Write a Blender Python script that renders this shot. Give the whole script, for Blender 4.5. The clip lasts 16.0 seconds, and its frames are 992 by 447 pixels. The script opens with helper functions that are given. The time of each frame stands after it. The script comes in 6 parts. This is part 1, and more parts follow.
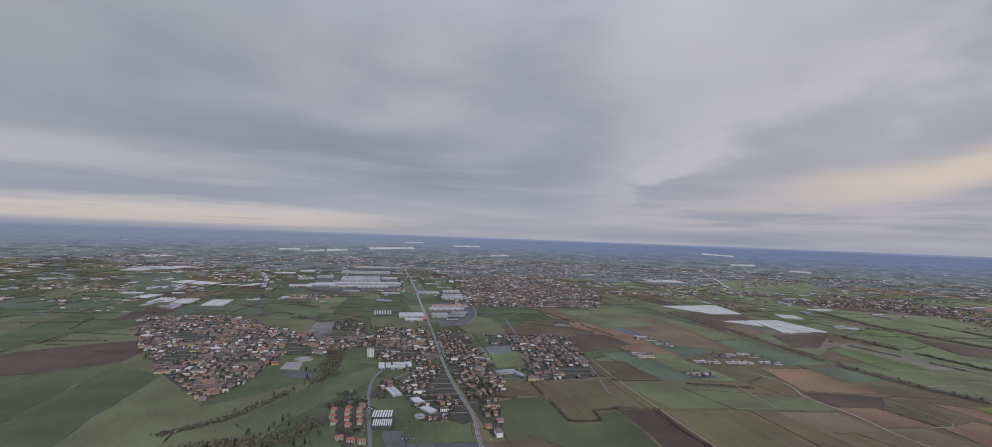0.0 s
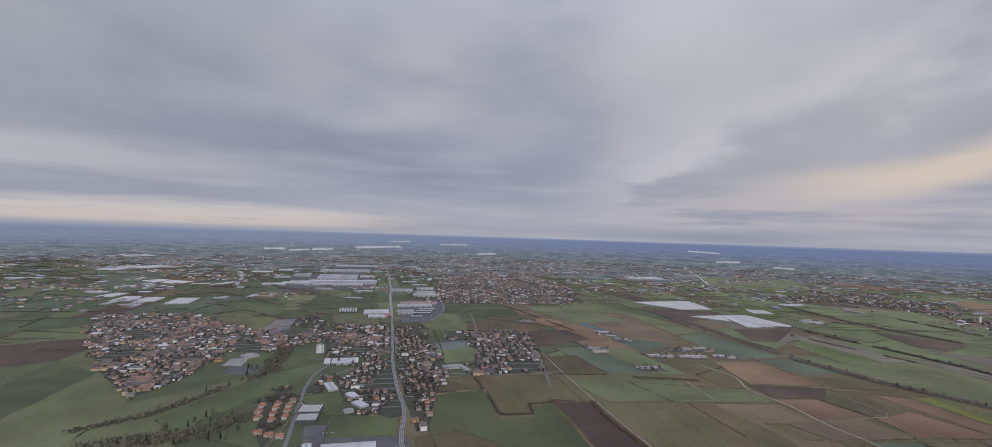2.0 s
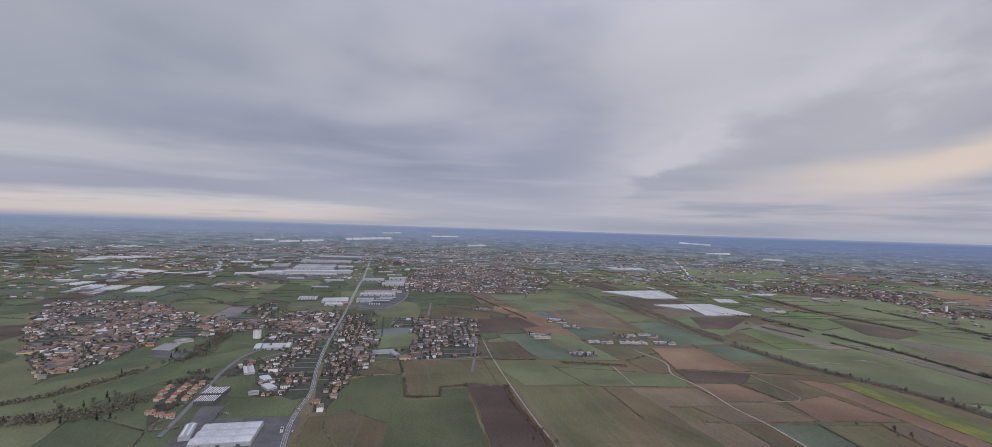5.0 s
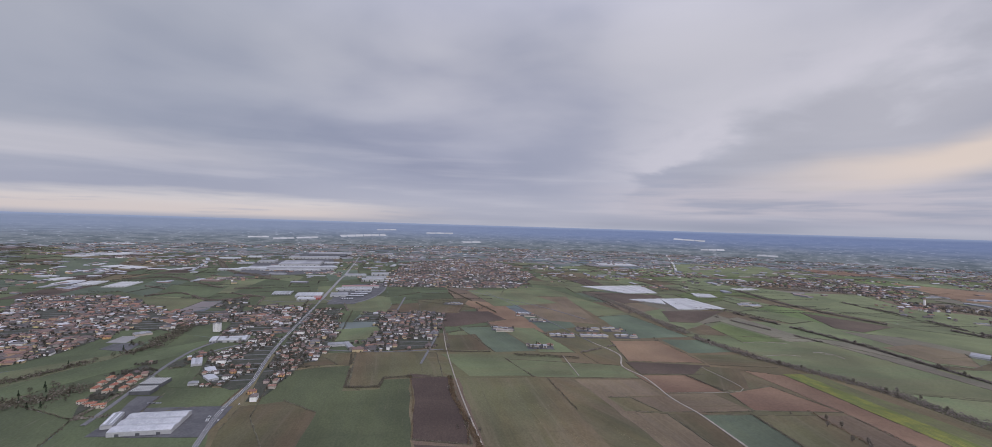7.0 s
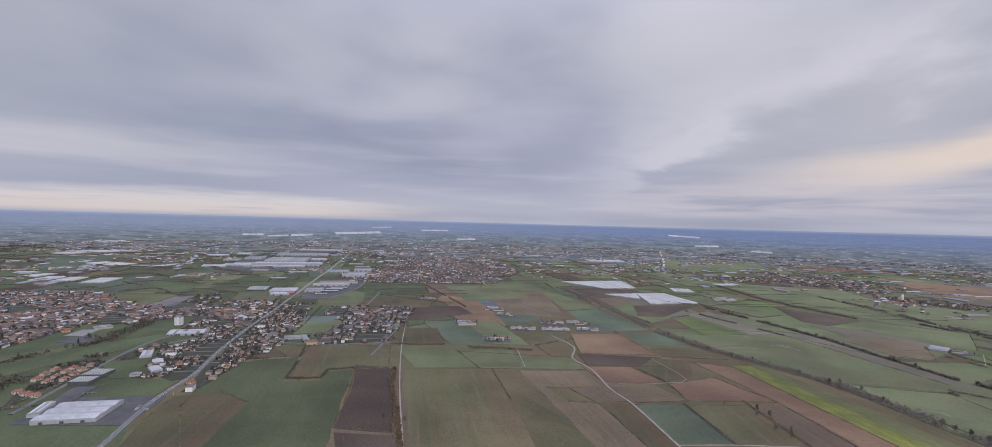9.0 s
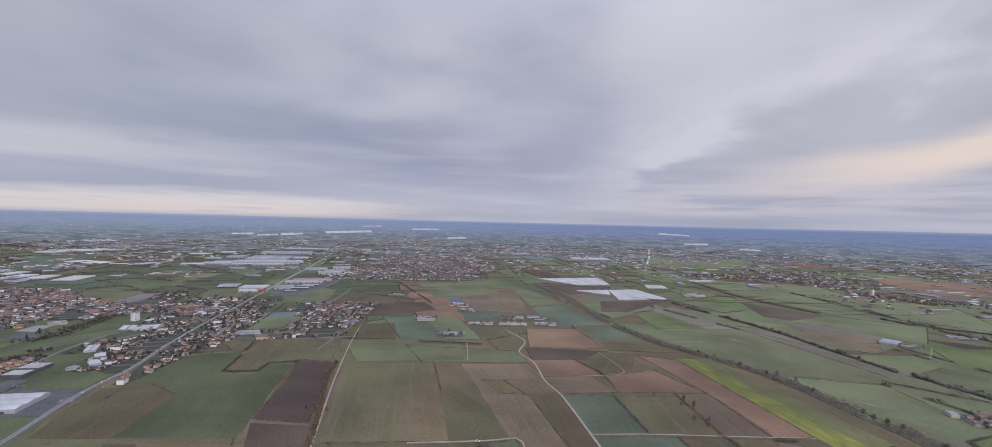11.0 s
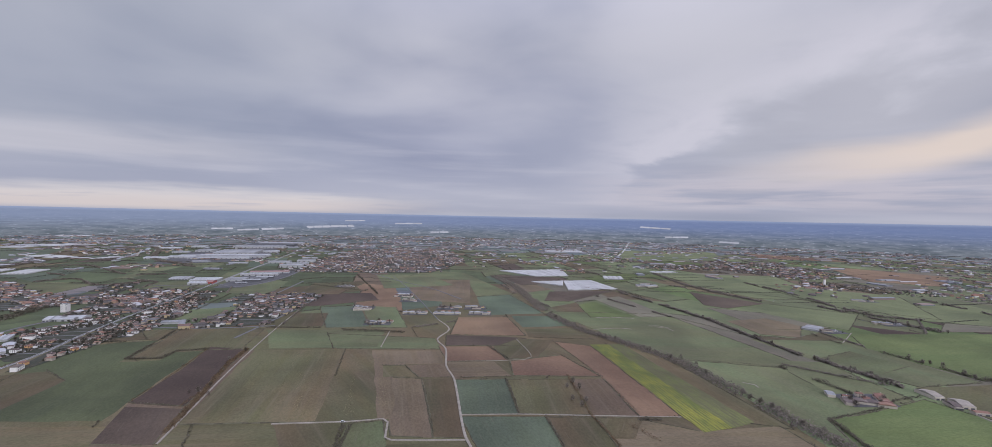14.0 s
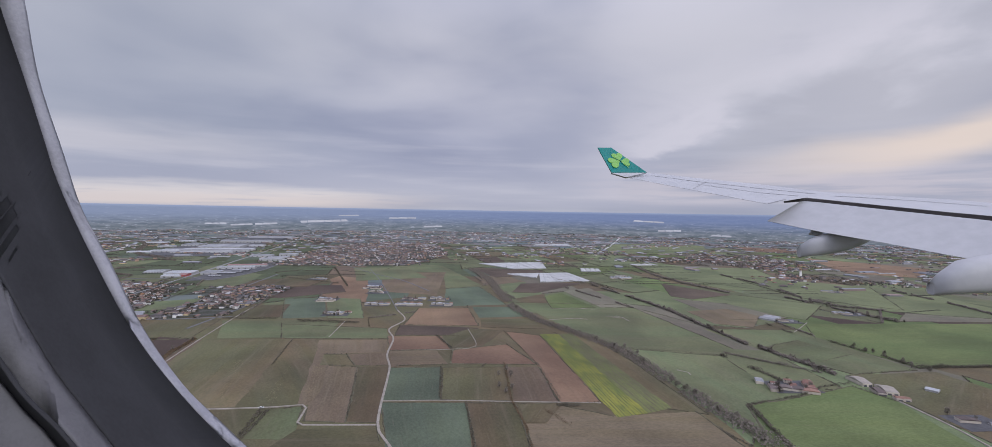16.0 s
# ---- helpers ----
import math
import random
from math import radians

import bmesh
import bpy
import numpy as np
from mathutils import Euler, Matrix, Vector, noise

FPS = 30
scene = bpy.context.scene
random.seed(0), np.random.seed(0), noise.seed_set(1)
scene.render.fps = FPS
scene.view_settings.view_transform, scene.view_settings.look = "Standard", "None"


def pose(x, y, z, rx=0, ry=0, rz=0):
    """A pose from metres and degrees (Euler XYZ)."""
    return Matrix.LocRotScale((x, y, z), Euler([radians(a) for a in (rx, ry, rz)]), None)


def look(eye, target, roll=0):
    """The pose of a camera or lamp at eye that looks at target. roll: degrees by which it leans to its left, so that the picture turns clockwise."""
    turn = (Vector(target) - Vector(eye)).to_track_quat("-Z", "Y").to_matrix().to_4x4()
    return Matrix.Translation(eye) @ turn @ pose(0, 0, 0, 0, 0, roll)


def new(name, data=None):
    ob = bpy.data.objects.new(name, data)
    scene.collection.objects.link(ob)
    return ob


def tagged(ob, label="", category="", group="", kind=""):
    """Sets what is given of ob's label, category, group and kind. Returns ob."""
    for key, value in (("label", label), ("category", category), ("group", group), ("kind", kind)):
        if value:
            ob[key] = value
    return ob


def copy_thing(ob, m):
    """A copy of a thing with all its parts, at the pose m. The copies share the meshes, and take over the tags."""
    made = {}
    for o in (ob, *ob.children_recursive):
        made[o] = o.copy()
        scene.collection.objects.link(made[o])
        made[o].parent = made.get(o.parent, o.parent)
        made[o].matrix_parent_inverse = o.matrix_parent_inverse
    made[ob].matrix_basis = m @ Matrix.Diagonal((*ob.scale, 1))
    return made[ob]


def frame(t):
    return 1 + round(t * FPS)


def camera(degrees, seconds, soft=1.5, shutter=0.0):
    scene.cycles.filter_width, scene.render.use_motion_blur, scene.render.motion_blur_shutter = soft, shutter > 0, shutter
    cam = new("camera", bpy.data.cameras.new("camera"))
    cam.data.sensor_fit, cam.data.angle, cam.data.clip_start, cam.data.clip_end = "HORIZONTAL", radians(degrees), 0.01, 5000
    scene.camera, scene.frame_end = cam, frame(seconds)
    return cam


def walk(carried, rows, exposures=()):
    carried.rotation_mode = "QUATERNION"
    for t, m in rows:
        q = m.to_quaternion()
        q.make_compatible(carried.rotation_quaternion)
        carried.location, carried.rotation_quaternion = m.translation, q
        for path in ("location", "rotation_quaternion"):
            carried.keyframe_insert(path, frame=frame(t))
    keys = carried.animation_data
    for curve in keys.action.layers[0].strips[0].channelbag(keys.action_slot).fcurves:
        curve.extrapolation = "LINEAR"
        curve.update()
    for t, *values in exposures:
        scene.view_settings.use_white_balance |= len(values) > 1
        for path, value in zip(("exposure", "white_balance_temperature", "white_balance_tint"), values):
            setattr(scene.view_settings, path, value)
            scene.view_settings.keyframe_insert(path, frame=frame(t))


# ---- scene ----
cam = camera(93.1, 16.0, 0.6)
# seconds, x, y, z, yaw, pitch, lean to the left
PATH = [
    (0.0, 0.000, 0.000, 210.386, -0.001, 1.540, 2.100),
    (0.5, 18.768, 1.391, 208.993, -0.105, 1.585, 2.117),
    (1.0, 37.515, 2.606, 207.607, -0.390, 1.648, 1.978),
    (1.5, 56.240, 3.650, 206.229, -0.648, 1.616, 1.857),
    (2.0, 74.944, 4.531, 204.859, -0.614, 1.464, 1.828),
    (2.5, 93.627, 5.256, 203.496, -0.564, 1.349, 1.846),
    (3.0, 112.288, 5.833, 202.142, -0.514, 1.125, 1.870),
    (3.5, 130.928, 6.268, 200.795, -0.433, 0.888, 1.961),
    (6.0, 223.808, 6.577, 194.178, -0.104, 0.459, 1.695),
    (6.5, 242.321, 6.315, 192.878, 0.005, 0.354, 1.698),
    (7.0, 260.811, 5.962, 191.586, 0.023, 0.257, 1.689),
    (7.5, 279.281, 5.526, 190.302, 0.118, 0.194, 1.662),
    (8.0, 297.729, 5.012, 189.025, 0.134, 0.137, 1.569),
    (8.5, 316.156, 4.430, 187.757, 0.198, 0.034, 1.575),
    (9.0, 334.561, 3.785, 186.496, 0.346, -0.016, 1.532),
    (11.5, 426.269, -0.123, 180.309, 0.084, -0.127, 1.324),
    (12.0, 444.547, -0.991, 179.095, 0.052, -0.216, 1.187),
    (12.5, 462.803, -1.871, 177.888, -0.043, -0.359, 1.146),
    (13.0, 481.038, -2.755, 176.690, -0.295, -0.415, 1.111),
    (13.5, 499.252, -3.638, 175.499, -0.441, -0.535, 1.084),
    (14.0, 517.444, -4.510, 174.317, -0.502, -0.673, 1.172),
    (14.5, 535.615, -5.366, 173.142, -0.518, -0.807, 1.334),
    (15.0, 553.765, -6.198, 171.974, -0.473, -0.969, 1.309),
    (15.5, 571.893, -6.998, 170.815, -0.404, -1.171, 1.209),
    (16.0, 590.000, -7.761, 169.663, -0.338, -1.306, 0.990),
]
walk(cam, [(t, pose(x, y, z, 0, 0, yaw) @ pose(0, 0, 0, 90 + pitch) @ pose(0, 0, 0, 0, 0, lean))
           for t, x, y, z, yaw, pitch, lean in PATH],
     [(0.0, -0.26, 6250.0, 11.0), (3.5, -0.18, 6200.0, 12.0), (8.0, -0.04, 6100.0, 14.0), (12.0, 0.05, 6070.0, 14.0), (13.0, 0.06, 6060.0, 14.0), (14.5, -0.04, 6050.0, 14.0), (16.0, 0.03, 6050.0, 14.0)])


# ---- node helper ----
class Nodes:
    """Short calls to make nodes in one tree."""

    def __init__(self, tree):
        self.tree = tree
        tree.nodes.clear()

    def add(self, kind, inputs=None, **props):
        node = self.tree.nodes.new(kind)
        for key, value in props.items():
            if key == "operation":
                node.operation = value
            elif key == "use_clamp":
                node.use_clamp = value
            elif key == "data_type":
                node.data_type = value
            elif key == "blend_type":
                node.blend_type = value
            elif key == "interpolation_type":
                node.interpolation_type = value
            elif key == "sky_type":
                node.sky_type = value
            elif key == "sun_disc":
                node.sun_disc = value
            elif key == "sun_elevation":
                node.sun_elevation = value
            elif key == "sun_rotation":
                node.sun_rotation = value
            elif key == "bands_direction":
                node.bands_direction = value
            elif key == "feature":
                node.feature = value
            elif key == "distance":
                node.distance = value
        for key, value in (inputs or {}).items():
            self.put(node.inputs[key], value)
        return node

    def put(self, socket, value):
        if isinstance(value, bpy.types.NodeSocket):
            self.tree.links.new(value, socket)
        elif isinstance(value, tuple) and len(value) == 3 and socket.type == "RGBA":
            socket.default_value = (*value, 1)
        else:
            socket.default_value = value

    def math(self, op, a, b=0.0, clamp=False):
        return self.add("ShaderNodeMath", {0: a, 1: b}, operation=op, use_clamp=clamp).outputs[0]

    def span(self, v, a, b, c=0.0, d=1.0):
        return self.add("ShaderNodeMapRange", {0: v, 1: a, 2: b, 3: c, 4: d}, interpolation_type="SMOOTHSTEP").outputs[0]

    def mix(self, f, a, b, how="MIX"):
        n = self.add("ShaderNodeMix", data_type="RGBA", blend_type=how)
        for key, value in ((0, f), (6, a), (7, b)):
            self.put(n.inputs[key], value)
        return n.outputs[2]

    def noise(self, vec, scale, detail=4.0, rough=0.55, distort=0.0):
        return self.add("ShaderNodeTexNoise", {"Vector": vec, "Scale": scale, "Detail": detail, "Roughness": rough, "Distortion": distort}).outputs[0]

    def stretch(self, vec, sx, sy, sz, rz=0.0):
        return self.add("ShaderNodeMapping", {"Vector": vec, "Scale": (sx, sy, sz), "Rotation": (0, 0, rz)}).outputs[0]


# ---- sky and sun ----
world = bpy.data.worlds.new("overcast_sky")
scene.world = world
world.use_nodes = True
w = Nodes(world.node_tree)
way = w.add("ShaderNodeTexCoord").outputs["Generated"]
xyz = w.add("ShaderNodeSeparateXYZ", {0: way}).outputs
wx, wy, wz = xyz[0], xyz[1], xyz[2]
up = w.math("MAXIMUM", wz, 0.0)
side = w.math("ARCTAN2", wx, wy)
low = w.add("ShaderNodeCombineXYZ", {0: side, 1: w.math("MULTIPLY", wz, 4.2), 2: 0.0}).outputs[0]
dome = w.add("ShaderNodeCombineXYZ", {0: side, 1: w.math("MULTIPLY", w.math("SQRT", up), 1.5), 2: 0.37}).outputs[0]
broad = w.noise(w.stretch(dome, 0.9, 1.35, 1, -0.10), 1.6, 3, 0.42, 0.12)
fine = w.noise(w.stretch(dome, 1.0, 1.9, 1, -0.12), 2.6, 4, 0.44, 0.25)
cloud = w.math("ADD", w.math("MULTIPLY", broad, 0.62), w.math("MULTIPLY", fine, 0.38))
grey = w.mix(w.span(cloud, 0.32, 0.70), (0.335, 0.350, 0.412), (0.575, 0.563, 0.590))
# slate-blue belly ahead, low over the plain
belly = w.math("MULTIPLY", w.span(wz, 0.02, 0.10), w.span(w.math("ADD", wz, w.math("MULTIPLY", w.math("SUBTRACT", fine, 0.5), 0.3)), 0.38, 0.12))
belly = w.math("MULTIPLY", belly, w.math("MULTIPLY", w.span(side, -0.95, -0.50), w.span(side, 0.55, -0.05)))
grey = w.mix(w.math("MULTIPLY", belly, 0.86), grey, w.mix(w.span(fine, 0.34, 0.64), (0.270, 0.288, 0.385), (0.385, 0.395, 0.480)))
# brighter, thinner cloud to one side higher up
thin = w.math("MULTIPLY", w.math("MULTIPLY", w.span(side, -0.35, 0.60), w.span(wz, 0.10, 0.24)), w.span(cloud, 0.36, 0.62))
grey = w.mix(w.math("MULTIPLY", thin, 0.62), grey, (0.62, 0.600, 0.615))
# a slate mass right of the middle, a pale break that climbs beside it, and a grey bank below the break
mass = w.math("MULTIPLY", w.math("MULTIPLY", w.span(side, -0.12, 0.10), w.span(side, 0.48, 0.20)), w.math("MULTIPLY", w.span(wz, 0.05, 0.13), w.span(wz, 0.40, 0.20)))
grey = w.mix(w.math("MULTIPLY", mass, w.span(fine, 0.66, 0.36, 0.25, 0.75)), grey, (0.365, 0.378, 0.455))
puff = w.noise(w.stretch(dome, 1.0, 1.5, 1, 0.3), 4.6, 5, 0.52, 0.3)
climb = w.math("ADD", w.math("SUBTRACT", wz, w.math("ADD", 0.16, w.math("MULTIPLY", w.math("SUBTRACT", side, 0.39), 0.42))), w.math("ADD", w.math("MULTIPLY", w.math("SUBTRACT", fine, 0.5), 0.20), w.math("MULTIPLY", w.math("SUBTRACT", puff, 0.5), 0.30)))
gap_pale = w.math("MULTIPLY", w.math("MULTIPLY", w.span(climb, -0.035, 0.02), w.span(climb, 0.13, 0.04)), w.math("MULTIPLY", w.span(side, 0.12, 0.34), w.span(wz, 0.42, 0.28)))
grey = w.mix(w.math("MULTIPLY", gap_pale, w.span(puff, 0.32, 0.62, 0.2, 0.75)), grey, (0.665, 0.635, 0.660))
bank = w.math("MULTIPLY", w.math("MULTIPLY", w.span(climb, -0.01, -0.07), w.span(wz, 0.08, 0.13)), w.span(side, 0.30, 0.55))
grey = w.mix(w.math("MULTIPLY", bank, 0.50), grey, (0.420, 0.415, 0.445))
# thicker, greyer cloud away to one side, and over the plain
thick = w.math("MULTIPLY", w.span(side, -0.10, -0.60), w.span(wz, 0.02, 0.12))
grey = w.mix(w.math("MULTIPLY", thick, 0.42), grey, (0.335, 0.365, 0.408))
under = w.math("MULTIPLY", w.span(wz, 0.0, 0.02), w.span(wz, 0.13, 0.05))
grey = w.mix(w.math("MULTIPLY", under, 0.55), grey, (0.385, 0.395, 0.475))
# long streaks of brighter cloud low down
streak = w.noise(w.stretch(low, 0.8, 2.6, 1, -0.05), 2.6, 5, 0.50, 0.25)
ragged = w.noise(w.stretch(low, 1.3, 4.0, 1), 4.0, 5, 0.52, 0.2)
bright = w.span(streak, 0.46, 0.66)
lowband = w.math("MULTIPLY", w.span(wz, 0.0, 0.03), w.span(wz, 0.22, 0.07))
grey = w.mix(w.math("MULTIPLY", w.math("MULTIPLY", bright, lowband), 0.42), grey, (0.58, 0.565, 0.60))
# clear slots above the horizon, to one side, and warm light to the other
rim_line = w.math("ADD", wz, w.math("ADD", w.math("MULTIPLY", w.math("SUBTRACT", ragged, 0.5), 0.030), w.math("MULTIPLY", w.math("SUBTRACT", streak, 0.5), 0.035)))
slot = w.math("MULTIPLY", w.span(wz, -0.004, 0.010), w.span(rim_line, 0.050, 0.028))
slot = w.math("MULTIPLY", slot, w.math("MULTIPLY", w.span(w.math("ADD", side, w.math("MULTIPLY", w.math("SUBTRACT", ragged, 0.5), 0.3)), -0.04, -0.42), w.span(ragged, 0.20, 0.46)))
grey = w.mix(w.math("MULTIPLY", slot, 0.76), grey, w.mix(w.span(wz, 0.012, 0.045), (0.76, 0.655, 0.575), (0.78, 0.720, 0.665)))
slot_l = w.math("MULTIPLY", w.math("MULTIPLY", w.span(rim_line, 0.070, 0.105), w.span(rim_line, 0.165, 0.115)), w.math("MULTIPLY", w.span(side, -0.34, -0.64), w.span(fine, 0.36, 0.60)))
grey = w.mix(w.math("MULTIPLY", slot_l, 0.52), grey, (0.63, 0.595, 0.60))
tilt = w.math("ADD", w.math("SUBTRACT", wz, w.math("MULTIPLY", w.math("SUBTRACT", side, 0.5), 0.18)), w.math("MULTIPLY", w.math("SUBTRACT", fine, 0.5), 0.10))
warm = w.math("MULTIPLY", w.math("MULTIPLY", w.span(tilt, 0.030, 0.070), w.span(tilt, 0.125, 0.085)), w.span(side, 0.38, 0.78))
grey = w.mix(w.math("MULTIPLY", warm, 0.85), grey, (0.82, 0.68, 0.555))
pink = w.math("MULTIPLY", w.math("MULTIPLY", w.span(wz, 0.010, 0.04), w.span(wz, 0.12, 0.06)), w.math("MULTIPLY", w.span(side, 0.10, 0.40), w.span(ragged, 0.30, 0.62)))
grey = w.mix(w.math("MULTIPLY", pink, 0.55), grey, (0.67, 0.60, 0.60))
# grey rain haze at the very bottom
grey = w.mix(w.math("MULTIPLY", w.span(wz, 0.012, 0.0), 0.3), grey, (0.40, 0.42, 0.50))
# an overcast sky is brighter overhead
lift, lift_cool = w.span(wz, 0.30, 0.95, 1.0, 2.5), w.span(wz, 0.30, 0.95, 1.0, 2.78)
sky = w.add("ShaderNodeTexSky", sky_type="NISHITA", sun_disc=False, sun_elevation=radians(30), sun_rotation=radians(147))
veil = w.add("ShaderNodeMix", data_type="RGBA", blend_type="MIX")
w.put(veil.inputs[0], 0.97)
w.put(veil.inputs[6], w.mix(1.0, sky.outputs[0], (0.08, 0.08, 0.08), "MULTIPLY"))
w.put(veil.inputs[7], w.mix(1.0, grey, w.add("ShaderNodeCombineColor", {0: lift, 1: lift, 2: lift_cool}).outputs[0], "MULTIPLY"))
bg = w.add("ShaderNodeBackground", {"Color": veil.outputs[2], "Strength": 1.0})
w.add("ShaderNodeOutputWorld", {0: bg.outputs[0]})

sun = new("sun", bpy.data.lights.new("sun", "SUN"))
sun.data.energy, sun.data.angle, sun.data.color = 1.5, radians(25), (1.0, 0.985, 0.97)
sun.matrix_world = look((520, -800, 560), (0, 0, 0))


# ---- materials ----
def material(name, rough=0.9, metal=0.0):
    m = bpy.data.materials.new(name)
    m.use_nodes = True
    n = Nodes(m.node_tree)
    bsdf = n.add("ShaderNodeBsdfPrincipled", {"Roughness": rough, "Metallic": metal, "Specular IOR Level": 0.25})
    n.add("ShaderNodeOutputMaterial", {0: bsdf.outputs[0]})
    return m, n, bsdf


def bump(n, bsdf, height, strength, distance):
    b = n.add("ShaderNodeBump", {"Height": height, "Strength": strength, "Distance": distance})
    n.put(bsdf.inputs["Normal"], b.outputs[0])


def crop(name, a, b, line, spacing, amount, patch=0.012, vary=0.25, bands=0.3, drills=0.0):
    """A field: two blended tones in patches, rows or tramlines along its first side, grain, and a tone of its own per field."""
    m, n, bsdf = material(name, 0.95)
    at = n.add("ShaderNodeTexCoord").outputs["Object"]
    own = n.add("ShaderNodeObjectInfo").outputs["Random"]
    drift = n.noise(n.stretch(at, 0.45, 1, 1), patch, 6, 0.6, 0.5)
    tone = n.mix(n.span(drift, 0.36, 0.64), a, b)
    grain = n.noise(n.stretch(at, 0.6, 1, 1), 0.45, 7, 0.75)
    tone = n.mix(1.0, tone, n.mix(n.span(grain, 0.25, 0.75), (0.78, 0.78, 0.78), (1.22, 1.22, 1.22)), "MULTIPLY")
    stain = n.noise(at, 0.007, 5, 0.55, 0.8)
    tone = n.mix(1.0, tone, n.mix(n.span(stain, 0.3, 0.7), (0.80, 0.80, 0.82), (1.20, 1.20, 1.16)), "MULTIPLY")
    # drilled rows and wheel tracks: noise drawn out along the rows, in patches
    rows = n.noise(n.stretch(at, 0.035, 1, 1), 1.7 / spacing, 3, 0.6, 0.25)
    patches = n.span(n.noise(n.stretch(at, 0.4, 1, 1), 0.02, 4, 0.6), 0.35, 0.65)
    gaps = n.math("MULTIPLY", n.span(rows, 0.50, 0.68), patches)
    tone = n.mix(n.math("MULTIPLY", gaps, amount), tone, line)
    # broad bands left by sowing and ploughing in lands, and ragged weedy lines
    land = n.noise(n.stretch(at, 0.07, 1, 1), 0.05, 3, 0.5, 0.3)
    tone = n.mix(n.math("MULTIPLY", n.span(land, 0.42, 0.62), bands), tone, n.mix(1.0, tone, (0.93, 0.92, 0.80), "MULTIPLY"))
    furrow = n.math("MULTIPLY", n.span(n.noise(n.stretch(at, 0.02, 1, 1), 0.22, 2, 0.5), 0.60, 0.68), n.span(n.noise(n.stretch(at, 0.5, 1, 1), 0.03, 3), 0.45, 0.6))
    tone = n.mix(n.math("MULTIPLY", furrow, bands * 0.35), tone, (0.052, 0.050, 0.034))
    if drills:
        across = n.math("ADD", n.add("ShaderNodeSeparateXYZ", {0: at}).outputs[1], n.math("MULTIPLY", n.noise(n.stretch(at, 0.3, 1, 1), 0.06, 3), 5.0))
        wave = n.math("SINE", n.math("MULTIPLY", across, math.tau / drills))
        gap = n.math("MULTIPLY", n.span(wave, -0.1, 0.7), n.span(n.noise(n.stretch(at, 0.25, 1, 1), 0.2, 5, 0.65), 0.36, 0.58))
        tone = n.mix(n.math("MULTIPLY", gap, 0.85), tone, line)
    worn = n.math("MULTIPLY", n.span(n.noise(n.stretch(at, 0.05, 1, 1), 0.35, 5, 0.65), 0.58, 0.72), n.span(n.noise(at, 0.03, 3), 0.42, 0.6))
    tone = n.mix(n.math("MULTIPLY", worn, 0.45), tone, (0.175, 0.148, 0.112))
    value = n.math("ADD", 1.0 - vary / 2, n.math("MULTIPLY", own, vary))
    tone = n.add("ShaderNodeHueSaturation", {"Hue": n.math("ADD", 0.49, n.math("MULTIPLY", own, 0.02)), "Saturation": 1.0, "Value": value, "Color": tone}).outputs[0]
    n.put(bsdf.inputs["Base Color"], tone)
    bump(n, bsdf, grain, 0.5, 0.25)
    return m


def plain(name, a, b, rough=0.8, scale=0.4, metal=0.0, vary=0.0, island=False, relief=0.02):
    """Two tones in fine and broad noise, with a random shift for each object or each loose piece."""
    m, n, bsdf = material(name, rough, metal)
    at = n.add("ShaderNodeTexCoord").outputs["Object"]
    broad_n, fine_n = n.noise(at, scale, 5, 0.6, 0.3), n.noise(at, scale * 9, 4, 0.6)
    mixn = n.math("ADD", n.math("MULTIPLY", broad_n, 0.6), n.math("MULTIPLY", fine_n, 0.4))
    tone = n.mix(n.span(mixn, 0.35, 0.65), a, b)
    if vary:
        own = n.add("ShaderNodeNewGeometry").outputs["Random Per Island"] if island else n.add("ShaderNodeObjectInfo").outputs["Random"]
        tone = n.add("ShaderNodeHueSaturation", {"Hue": n.math("ADD", 0.49, n.math("MULTIPLY", own, 0.02)), "Value": n.math("ADD", 1.0 - vary / 2, n.math("MULTIPLY", own, vary)), "Color": tone}).outputs[0]
    n.put(bsdf.inputs["Base Color"], tone)
    bump(n, bsdf, fine_n, 0.4, relief)
    return m


def palette(name, tones, rough=0.85):
    """Loose pieces of one mesh take one of a few tones each."""
    m, n, bsdf = material(name, rough)
    own = n.add("ShaderNodeNewGeometry").outputs["Random Per Island"]
    ramp = n.add("ShaderNodeValToRGB", {0: own})
    ramp.color_ramp.interpolation = "CONSTANT"
    for i, tone in enumerate(tones):
        e = ramp.color_ramp.elements[i] if i < 2 else ramp.color_ramp.elements.new(i / len(tones))
        e.position, e.color = i / len(tones), (*tone, 1)
    at = n.add("ShaderNodeTexCoord").outputs["Object"]
    n.put(bsdf.inputs["Base Color"], n.mix(1.0, ramp.outputs[0], n.mix(n.noise(at, 0.5, 4), (0.75, 0.75, 0.75), (1.2, 1.2, 1.2)), "MULTIPLY"))
    return m


GRASS = crop("meadow_grass", (0.124, 0.126, 0.070), (0.118, 0.138, 0.072), (0.142, 0.136, 0.088), 9, 0.35)
GREEN = crop("bright_winter_wheat", (0.096, 0.126, 0.050), (0.122, 0.150, 0.060), (0.140, 0.148, 0.066), 8, 0.35)
TEAL = crop("bluish_winter_crop", (0.088, 0.108, 0.076), (0.100, 0.122, 0.082), (0.124, 0.138, 0.100), 7, 0.35)
OLIVE = crop("olive_stubble", (0.130, 0.098, 0.062), (0.096, 0.091, 0.051), (0.146, 0.119, 0.078), 13, 0.5, 0.008, 0.3, 0.6)
TAN = crop("tan_stubble", (0.158, 0.119, 0.084), (0.134, 0.105, 0.071), (0.182, 0.148, 0.106), 10, 0.45, 0.012, 0.25, 0.5)
